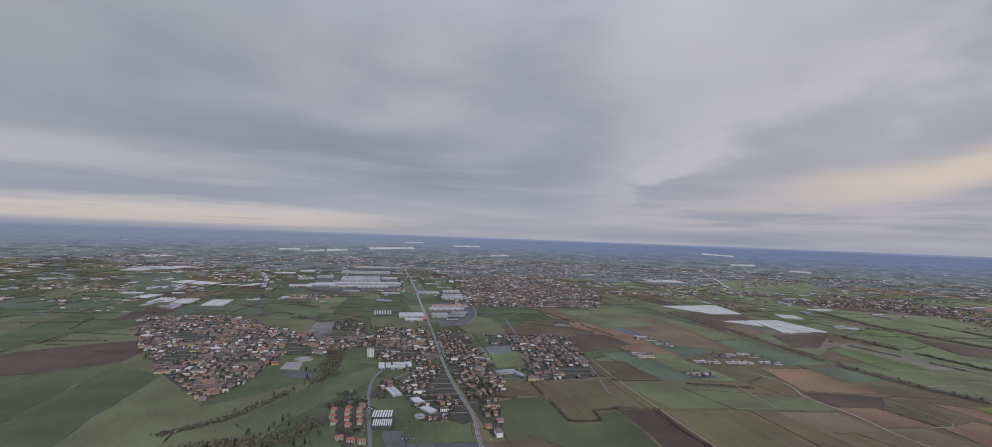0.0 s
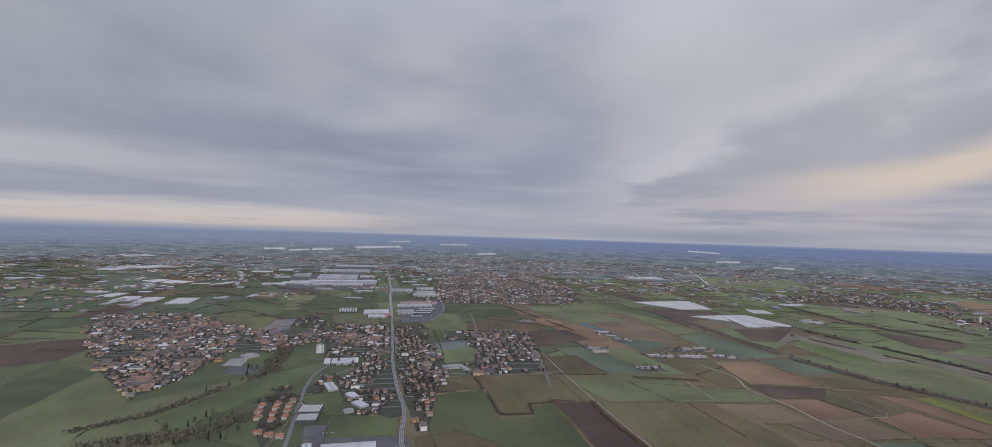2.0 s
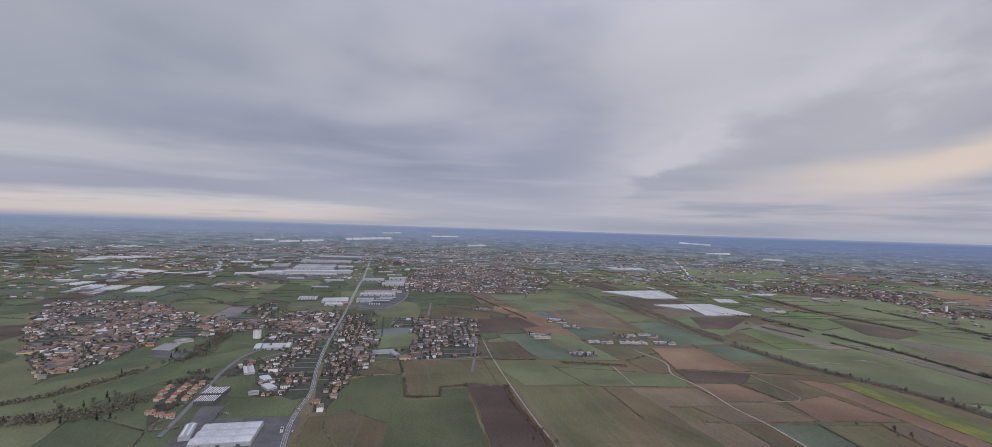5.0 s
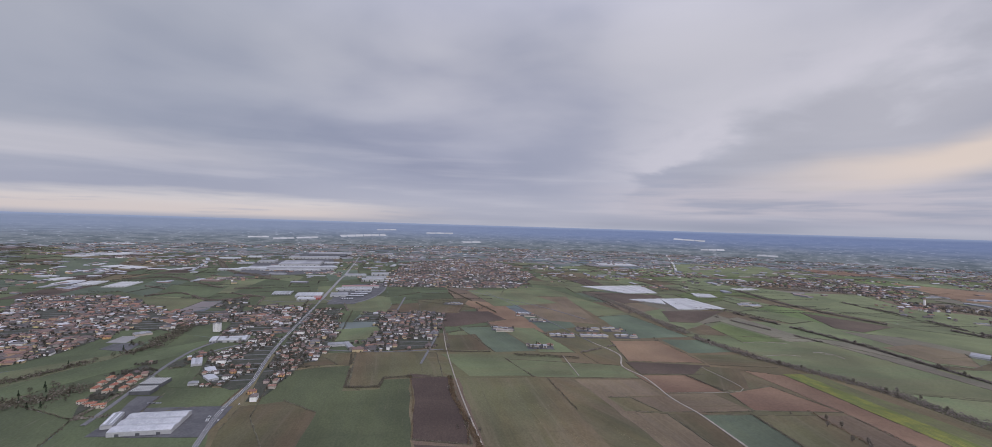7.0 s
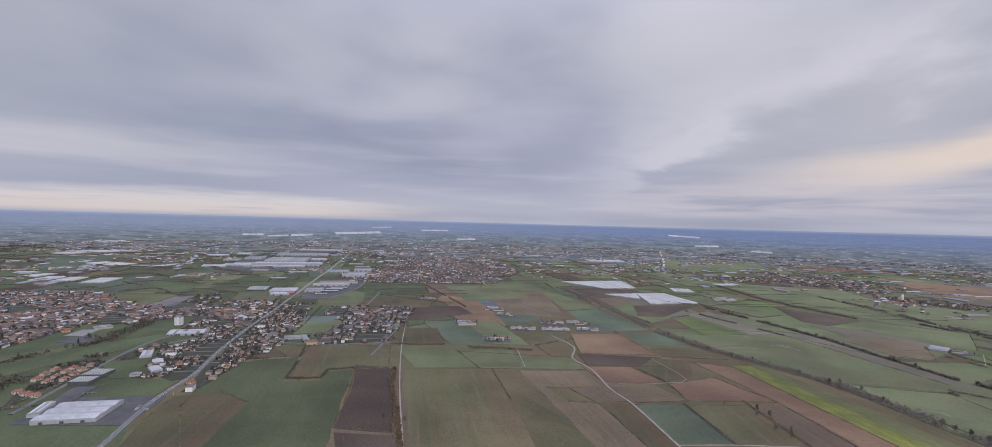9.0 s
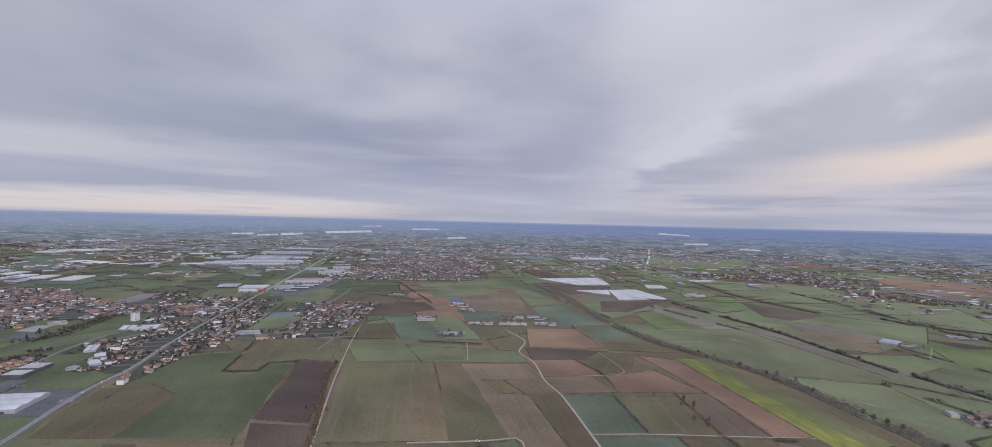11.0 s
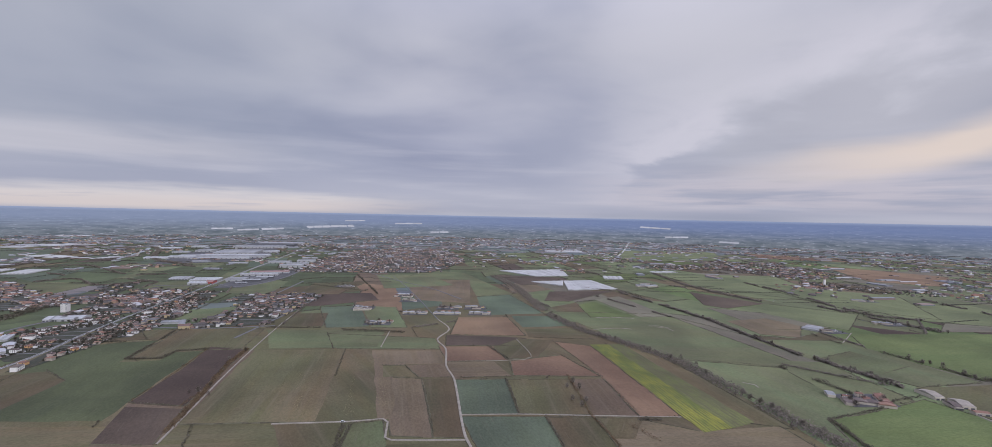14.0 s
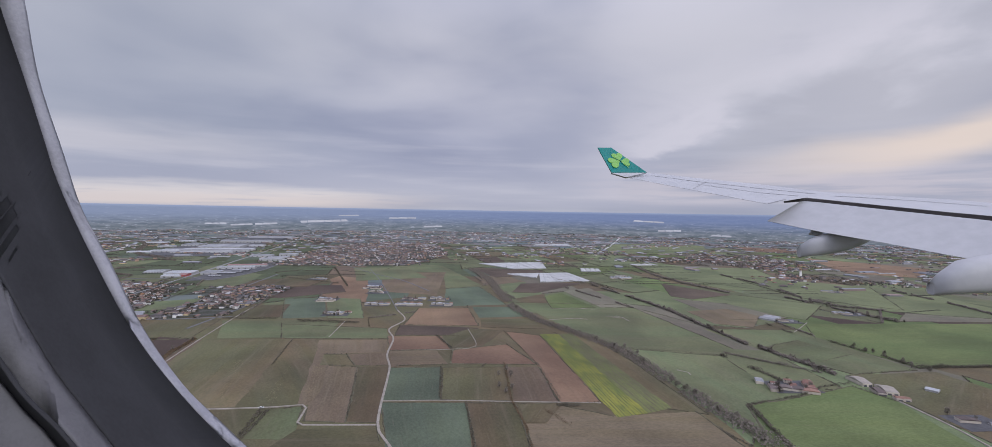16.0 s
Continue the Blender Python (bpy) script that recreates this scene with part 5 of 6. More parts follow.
for i in range(5):
    works_hall(-110 + 5.6 * i, 1157 + 1.2 * i, 2.8, 15, 2.4, 1, WHITE_ROOF, "small white shelter in a row beside the works", None, False)
works_hall(-134, 1535, 70, 34, 8.0, 2, GREY_ROOF, "long pale works building of two storeys", None, False)
works_hall(-140, 1600, 66, 30, 7.0, 2, GREY_ROOF, "pale works building of two storeys", None, False)
works_hall(-155, 1712, 60, 36, 7.0, 2, GREY_ROOF, "pale works building of two storeys", None, False)
works_hall(-229, 1664, 72, 40, 5.0, 2, GREY_ROOF, "low grey works hall across the road", None, False)
field(YARD, [(-597, 1539), (-791, 2087), (-579, 2456), (-328, 1716)])
for x, y, length, depth, high, bays, mat in (
        (-640, 2360, 232, 74, 9, 2, GREY_ROOF), (-652, 2520, 228, 130, 9, 3, DARK_CLAD), (-676, 2690, 226, 90, 9, 2, GREY_ROOF), (-608, 2030, 86, 168, 8, 5, GREY_ROOF), (-532, 2050, 74, 172, 8, 5, GREY_ROOF),
        (-496, 1872, 250, 34, 7, 1, WHITE_ROOF), (-488, 1822, 244, 30, 6, 1, GREY_ROOF), (-474, 1774, 150, 26, 5, 1, WHITE_ROOF), (-574, 1748, 60, 24, 5, 1, GREY_ROOF), (-640, 1830, 92, 44, 6, 2, GREY_ROOF), (-644, 1774, 96, 40, 6, 2, WHITE_ROOF),
        (-748, 2096, 68, 80, 6, 3, GREY_ROOF), (-704, 1724, 77, 34, 5, 1, WHITE_ROOF), (-971, 2192, 85, 44, 5, 2, WHITE_ROOF), (-922, 2331, 64, 50, 5, 2, WHITE_ROOF), (-468, 2110, 62, 46, 5, 2, WHITE_ROOF), (-420, 1940, 44, 40, 5, 2, GREY_ROOF), (-790, 1990, 60, 40, 5, 2, GREY_ROOF)):
    works_hall(x, y, length, depth, high, bays, mat, "far works hall with a pale sheet roof", SHED_WALL if mat != DARK_CLAD else DARK_CLAD, mat == WHITE_ROOF)
for far_l, far_r, near_r, near_l, k in (((546, 1546), (759, 1612), (756, 1431), (652, 1409), 16), ((630, 1293), (722, 1316), (706, 1220), (650, 1262), 8), ((722, 1316), (806, 1337), (838, 1175), (709, 1145), 10)):
    tunnel_field(far_l, far_r, near_r, near_l, k)
for q, k in (
        ([(-1137, 1794), (-1130, 1877), (-1013, 1634), (-1050, 1581)], 8), ([(-785, 1327), (-739, 1353), (-712, 1238), (-772, 1235)], 6), ([(-887, 1326), (-834, 1341), (-809, 1260), (-849, 1250)], 5),
        ([(-958, 1333), (-902, 1335), (-877, 1266), (-901, 1248)], 4), ([(-1016, 1331), (-1006, 1391), (-984, 1412), (-966, 1318)], 4),
        ([(-1661, 2149), (-1700, 2425), (-1574, 2240), (-1541, 2007)], 5), ([(-1610, 2268), (-1614, 2476), (-1498, 2279), (-1519, 2136)], 5),
        ([(-893, 1710), (-891, 1809), (-863, 1744), (-866, 1652)], 4), ([(834, 2598), (1047, 2606), (978, 2476), (801, 2444)], 6),
       
        ([(868, 1443), (929, 1435), (900, 1370), (846, 1378)], 4), ([(1049, 1590), (1110, 1606), (1190, 1600), (1075, 1566)], 4)):
    greenhouse(q, k)
for q, k in (
        ([(-1244, 4046), (-592, 4314), (-603, 4366), (-1246, 4094)], 10), ([(-1406, 3918), (-1253, 4014), (-1266, 4046), (-1411, 3965)], 3), ([(-397, 4401), (-140, 4437), (-144, 4472), (-388, 4419)], 3),
        ([(-1737, 3779), (-1597, 3856), (-1612, 3887), (-1739, 3809)], 3), ([(-1556, 3825), (-1416, 3918), (-1430, 3950), (-1563, 3871)], 3), ([(-49, 4230), (126, 4264), (124, 4298), (-30, 4281)], 2), ([(-2211, 2959), (-2134, 3115), (-2237, 3246), (-2358, 3157)], 4), ([(-845, 4348), (-670, 4400), (-674, 4418), (-839, 4365)], 3),
        ([(1967, 3942), (2142, 3864), (2163, 3911), (1995, 3958)], 3), ([(2304, 3685), (2425, 3598), (2451, 3641), (2329, 3714)], 2), ([(1844, 4217), (2081, 4086), (2095, 4118), (1861, 4234)], 3)):
    greenhouse(q, k, "white greenhouses on the far plain", 2.2, 16.0)

# ---- town quarters ----
tower_block(*(-203.0, 797.0), 8)
HOUSES[8].place(*(-0.3, 520.5), 5)
TAKEN.append((*(-0.3, 520.5), 8))
ROW = Kind(house_model(9.0, 6.0, 2, CREAM_WALL, TERRACOTTA, 0.7, "cream terraced house with a bright terracotta roof", True))
for x, y in ([(-168.7, 516.7), (-176.6, 534.1), (-180.6, 551.1), (-151.8, 511.0), (-157.7, 528.2), (-162.5, 544.7), (-165.8, 558.3), (-141.2, 520.4), (-146.9, 538.2), (-151.2, 553.4), (-150.3, 479.4), (-137.2, 474.4), (-125.7, 472.2)]):
    ROW.place(x, y, 100 if y > (-149.5, 494.8)[1] else 20, 0.0, 0.95)
    COUNT["house"] += 1
    TAKEN.append((x, y, 6))
quarter([(5.2, 495.5), (15.9, 513.0), (9.1, 635.0), (24.2, 644.7), (-16.0, 837.8), (-73, 1034), (-119, 1026), (-63.6, 747.4), (-27.6, 601.0)], 12, 9.2, 10.2, 11, True, 0.84)
quarter([(-76.0, 745.9), (-17.0, 537.6), (-27.8, 527.3), (-63.8, 549.3), (-92.9, 576.3), (-124.3, 643.1), (-121.9, 704.8), (-110.5, 802.3)], 12, 9.6, 11.0, 12, True, 0.80)
quarter([(-79.7, 806.4), (-126, 1025), (-228, 1007), (-259, 968), (-182.9, 779.9), (-116.3, 772.1)], 12, 10.2, 11.6, 13, True, 0.82)
quarter([(53.8, 693.3), (168.3, 731.1), (159, 1017), (74, 1017), (34.9, 895.5), (60.2, 841.5)], 8, 10.2, 12.6, 14, True, 0.72)
quarter([(-39.7, 865.3), (-3.9, 687.1), (11.6, 688.8), (-22.6, 867.6)], 12, 9.9, 11.6, 15, True, 0.9)
quarter([(-7, 905), (146, 927), (143, 1028), (-6, 1004)], 8, 11.9, 12.9, 16, True, 0.6)
quarter([(-131.9, 448.6), (-139.4, 492.4), (-153.8, 584.2), (-183.1, 610.4), (-186.5, 574.3), (-157.9, 490.9)], 30, 11.9, 13.6, 17, True, 0.4, 2.0)
quarter([(-158.0, 600.4), (-148.6, 669.7), (-134.0, 677.5), (-131.6, 603.0)], 30, 11.2, 13.6, 18, True, 0.8)
quarter([(-609.7, 818.7), (-432.7, 641.3), (-341.9, 565.2), (-329.4, 652.4), (-350.7, 787.6), (-281.5, 796.7), (-226.4, 873.6), (-260, 983), (-380, 944), (-615, 1106), (-804, 1068)], 18, 9.4, 10.4, 19, False, 0.86, 0.8)
quarter([(-221.9, 859.3), (-136.2, 886.5), (-146, 1035), (-261, 1051)], 12, 11.9, 13.6, 20, False, 0.8)
quarter([(-340, 1002), (-260, 983), (-339, 1160), (-367, 1111)], 12, 15.8, 16.3, 21, False, 0.6)
quarter([(-139, 1753), (-148, 2300), (27, 2540), (317, 2383), (415, 1808), (331, 1457), (177, 1424), (-47, 1405)], 10, 11.2, 13.6, 22, False, 0.86, 0.6)
quarter([(-212, 1625), (-124, 1712), (-55, 1434), (-110, 1363)], 10, 19.8, 23.1, 23, False, 0.7, 1.0, None, 1.4)
quarter([(1133, 1807), (1767, 2057), (1698, 1576), (1480, 1415), (1375, 1644), (1121, 1689)], 10, 15.8, 27.2, 24, False, 0.7, 1.2, None)
quarter([(789, 2061), (1112, 2126), (1166, 1919), (907, 1928)], 10, 19.8, 29.9, 25, False, 0.6, 1.0, None, 1.3)
quarter([(1458, 1443), (1601, 1319), (1700, 1191), (1556, 1136), (1425, 1299)], 10, 17.2, 29.9, 26, False, 0.6, 1.6, None)
quarter([(-497, 2636), (-281, 2982), (-149, 2673), (-337, 2313)], 10, 26.4, 40.8, 27, False, 0.5, 1.0, None, 1.5)
quarter([(-2522, 3246), (-2283, 3516), (-1908, 3602), (-2201, 3068)], 10, 33.0, 61.2, 28, False, 0.6, 1.0, None, 1.6)

# ---- larger houses of the old town ----
BLOCKS = [Kind(house_model(20, 9, 3, YELLOW_WALL, BROWN_TILE, 1.0, "long ochre three-storey building in the old town")),
          Kind(house_model(17, 8, 3, ORANGE_WALL, TILE, 1.0, "long orange three-storey building in the old town")),
          Kind(house_model(22, 9, 3, WHITE_WALL, GREY_TILE, 0.5, "long white three-storey building in the old town"))]
for k, (x, y), a in ((0, (-492.9, 785.6), 12), (0, (-435.7, 719.4), 8), (1, (-332.1, 728.3), 25), (0, (-383.4, 708.3), 10), (2, (-476.7, 805.2), 10), (1, (-349.9, 695.6), 5), (2, (-308.7, 764.7), 15), (2, (-386.6, 799.9), 30), (0, (-365.6, 648.5), 10), (2, (-342.5, 594.2), 20), (2, (-271.6, 920.4), 10), (0, (-461.0, 716.3), 10)):
    BLOCKS[k].place(x, y, a, 0.0, 0.62)


# ---- cars ----
CAR_PAINTS = [plain("white_car_paint", (0.62, 0.62, 0.62), (0.70, 0.70, 0.70), 0.3, 1.0), plain("dark_car_paint", (0.05, 0.055, 0.065), (0.07, 0.075, 0.085), 0.3, 1.0), plain("silver_car_paint", (0.36, 0.37, 0.38), (0.42, 0.43, 0.44), 0.3, 1.0)]
TYRE = plain("black_tyre", (0.02, 0.02, 0.02), (0.03, 0.03, 0.03), 0.9, 2.0)


def car_model(paint, label):
    def build(place):
        t = thing("car", place, label, "car", "cars")
        v = [(x, y, z) for z, x0, x1, w_ in ((0.18, -1.3, 1.3, 0.52), (0.52, -1.32, 1.3, 0.55)) for x, y in ((x0, -w_), (x1, -w_), (x1, w_), (x0, w_))]
        part("body", mesh_of("body", v, box(0, 0, 0, 1, 1, 1)[1], paint), t)
        v = [(-1.0, -0.5, 0.52), (0.75, -0.5, 0.52), (0.75, 0.5, 0.52), (-1.0, 0.5, 0.52), (-0.8, -0.42, 0.9), (0.3, -0.42, 0.9), (0.3, 0.42, 0.9), (-0.8, 0.42, 0.9)]
        part("cabin", mesh_of("cabin", v, box(0, 0, 0, 1, 1, 1)[1], [WINDOW, paint], [0, 1, 0, 0, 0, 0]), t, "dark glass cabin under a painted roof")
        wheel = mesh_of("wheel", *limb(Vector((0, -0.08, 0)), Vector((0, 0.08, 0)), 0.2, 0.2, 10), TYRE)
        for x in (-0.8, 0.8):
            for y in (-0.5, 0.5):
                part("wheel", wheel, t, "", pose(x, y, 0.2))
        return t
    return Kind(build)


CARS = [car_model(p, l) for p, l in zip(CAR_PAINTS, ("small white car on the road", "small dark car on the road", "small silver car on the road"))]
for k, (x, y), a, z in ((0, (-11.9, 502.4), 105, 0.68), (0, (-4.5, 471.7), 105, 0.68), (0, (4.9, 448.8), 105, 0.68), (1, (-46.5, 672.0), 105, 0.68), (2, (-92.3, 854.4), 105, 0.68), (0, (3.0, 488.2), 105, 0.68), (1, (-111.9, 916.6), 105, 0.68)):
    CARS[k].place(x, y, a, z)
CARS[0].place(*(396.0, 388.1), 15, 0.7, 1.5)
rng = random.Random(5)
for x0, y0, a in ((*(-86.9, 483.7), 100), (*(-8.4, 457.3), 20), (*(-148.6, 566.8), 60)):
    for i in range(7):
        CARS[rng.randrange(3)].place(x0 + 1.9 * i * math.cos(radians(a - 90)), y0 + 1.9 * i * math.sin(radians(a - 90)), a, 0.55)

# ---- farms ----


def farm(centre, turn, plan, trees=6, seed=1, size=0.85):
    """A farmstead: a few houses and sheds round a yard, with trees."""
    rng = random.Random(seed)
    c = Vector(centre)
    field(YARD, [tuple(c + size * Vector(p)) for p in ((-24, -18), (26, -16), (24, 20), (-22, 18))])
    for dx, dy, a, what in plan:
        x, y = c.x + size * dx, c.y + size * dy
        if isinstance(what, int):
            HOUSES[what].place(x, y, turn + a)
        else:
            l, d, roof = size * what[0], size * what[1], what[2]
            u = Vector((math.cos(radians(turn + a)), math.sin(radians(turn + a)))) * l / 2
            v = Vector((-u.y, u.x)).normalized() * d / 2
            p = Vector((x, y))
            warehouse([tuple(q) for q in (p - u - v, p + u - v, p + u + v, p - u + v)], 4.5, roof, max(1, int(l / 8)), "low farm shed with a sheet or tile roof", "farm shed", 0, CREAM_WALL, 1.0)
    for _ in range((trees + 1) // 2):
        rng.choice(TREES).place(c.x + rng.uniform(-22, 22), c.y + rng.uniform(-16, 20), rng.uniform(0, 360))


farm((890.8, 457.3), -20, [(-14, 8, 0, 2), (4, 12, 0, 4), (18, -2, 90, (26, 9, TILE)), (-4, -8, 0, (24, 9, BROWN_TILE)), (-22, -6, 90, (18, 8, BROWN_TILE)), (10, -16, 0, (16, 7, TILE)), (24, 10, 0, 0), (-26, 14, 90, (14, 7, GREY_ROOF)), (2, 0, 90, (12, 6, TILE))], 26, 1, 0.95)
works_hall(972, 474, 10, 24, 3.0, 1, TAN_ROOF, "long low barn with a pale fibre-cement roof", CREAM_WALL, False, 0.0)
works_hall(981, 450, 11, 22, 2.8, 1, TAN_ROOF, "long low barn with a pale fibre-cement roof", CREAM_WALL, False, -14.0)
works_hall(969, 446, 7, 18, 2.6, 1, BROWN_TILE, "low stable with a weathered brown roof", CREAM_WALL, False, -14.0)
works_hall(977, 428, 12, 8, 2.6, 1, TILE, "small farm building with a terracotta roof", CREAM_WALL, False, -14.0)
warehouse([(1023, 454), (1031, 460), (1034, 450), (1027, 445)], 3.5, WHITE_ROOF, 1, "low farm shed with a white roof", "farm shed", 0)
warehouse([(1037, 770), (1064, 796), (1075, 773), (1049, 753)], 4.5, GREY_ROOF, 2, "low farm shed with a grey roof", "farm shed", 0)
farm((1072.2, 754.4), -20, [(-6, 0, 0, (18, 8, BROWN_TILE)), (10, 2, 0, 6)], 4, 2)
farm((383, 840), 6, [(-14, -2, 0, (24, 7, WHITE_ROOF)), (12, -6, 4, (26, 7, GREY_ROOF)), (-6, 10, 90, (12, 6, BROWN_TILE)), (6, 8, 0, 3), (22, 8, 90, (14, 6, TILE)), (-22, 10, 0, 1)], 10, 3)
farm((440, 842), 6, [(-16, -4, 0, (26, 7, WHITE_ROOF)), (12, -4, 0, (34, 8, WHITE_ROOF)), (-10, 10, 0, 4), (4, 12, 90, (14, 6, TILE)), (20, 12, 0, 2), (-24, 8, 90, (12, 6, BROWN_TILE))], 9, 4)
farm((436, 892), -4, [(-10, 4, 0, (22, 8, BROWN_TILE)), (10, -4, 0, 2), (22, 8, 0, (18, 7, GREY_ROOF))], 14, 14)
farm((488, 898), 4, [(-8, 10, 0, (28, 8, GREY_ROOF)), (4, -12, 0, (20, 7, BROWN_TILE)), (18, 2, 0, 5)], 12, 15)
farm((498, 846), 8, [(-10, 2, 0, (24, 7, WHITE_ROOF)), (14, -6, 0, (16, 6, GREY_ROOF)), (4, 12, 0, 6), (20, 8, 90, (12, 6, TILE))], 6, 5)
farm((328, 1022), -10, [(-4, 12, 0, (34, 12, WHITE_ROOF)), (12, -16, 0, (26, 9, BROWN_TILE)), (-16, -8, 90, (16, 8, TILE)), (20, 4, 0, 4)], 7, 6)
farm((352, 965), -10, [(-4, 4, 0, (30, 9, TAN_ROOF)), (14, -10, 0, 2)], 6, 16)
farm((278, 880), -10, [(4, -24, 20, (36, 10, TAN_ROOF)), (-4, 0, 0, (30, 9, GREY_ROOF)), (12, -14, 0, (22, 8, BROWN_TILE)), (-20, 10, 0, 6)], 3, 7)
farm((336, 757), -5, [(0, 14, 0, 2), (-22, 8, 90, (12, 6, BROWN_TILE)), (20, 10, 0, (14, 6, TILE)), (-10, 0, 0, (16, 7, GREY_ROOF)), (10, 0, 90, (16, 7, GREY_ROOF))], 22, 8)
farm((160.9, 1139.3), 0, [(-10, 0, 0, 1), (8, 4, 0, (24, 9, GREY_ROOF)), (26, 0, 0, 6)], 5, 9)
farm((934, 1240), 20, [(-8, 26, 0, (46, 9, GREY_ROOF)), (10, 44, 0, (40, 8, TAN_ROOF)), (20, 14, 0, (36, 8, GREY_ROOF)), (-16, 4, 0, (40, 12, GREY_ROOF)), (12, -6, 0, (40, 12, WHITE_ROOF))], 6, 10)
farm((1378.7, 1064.5), -10, [(-16, 4, 0, (34, 12, GREY_ROOF)), (14, -2, 0, 4)], 10, 11)
farm((1227.2, 818.3), -10, [(-16, 4, 0, (34, 12, GREY_ROOF)), (14, -2, 0, 6)], 10, 12)
farm((997.8, 379.0), -10, [(-6, 4, 0, (18, 8, BROWN_TILE)), (14, -2, 0, 6)], 4, 13)



def church_tower(x, y):
    t = thing("church_tower", pose(x, y, 0, 0, 0, 10), "slender white church tower in a far village", "tower")
    part("shaft", mesh_of("shaft", *box(-2.2, -2.2, -0.5, 2.2, 2.2, 17), WHITE_WALL), t)
    part("belfry", mesh_of("belfry", *joined([box(-2.5, -2.5, 17.02, 2.5, 2.5, 17.6), box(-1.9, -1.9, 17.6, 1.9, 1.9, 20.5)]), CREAM_WALL), t)
    part("roof", mesh_of("roof", *roof_shape(-1.9, -1.9, 1.9, 1.9, 20.8, 2.2, 1.0), TILE), t, "small tiled cap")


church_tower(*(1472.5, 1330.0))

# ---- single field trees ----
rng = random.Random(41)
for pts, n in ((RIVER[3:], 36), ([(829, 1120), (898.4, 859.1), (915, 735), (929, 610)], 14), ([(1055, 633), (1074, 571), (1080, 523)], 10), ([(1213, 985), (1239, 857), (1260, 758)], 12), ([(938, 596), (958, 518), (967, 482)], 14), ([(605.1, 516.5), (609.0, 414.9), (618.3, 364.4)], 6), ([(207.9, 597.5), (218.3, 533.7), (246.8, 434.5)], 7)):
    line = smooth_line(pts, 6)
    for _ in range(n):
        p = rng.choice(line)
        TREES[rng.choice((0, 1, 2))].place(p.x + rng.gauss(0, 5), p.y + rng.gauss(0, 5), rng.uniform(0, 360))

# woods below the old town: single trees, bare and evergreen, scattered in their bounds
for poly, n in (([(-262, 512), (-185, 532), (-161, 482), (-183, 452), (-300, 430)], 26), ([(-284, 775), (-249, 742), (-206, 680), (-215, 637), (-255, 655), (-290, 730)], 20), ([(-300, 505), (-284, 560), (-269, 626), (-245, 647), (-236, 636), (-258, 600), (-268, 530)], 12)):
    xs, ys = [p[0] for p in poly], [p[1] for p in poly]
    while n:
        p = (rng.uniform(min(xs), max(xs)), rng.uniform(min(ys), max(ys)))
        if inside(p, poly):
            n -= 1
            TREES[rng.choice((3, 3, 3, 3, 1, 5, 4))].place(*p, rng.uniform(0, 360), 0.0, rng.uniform(0.8, 1.7))

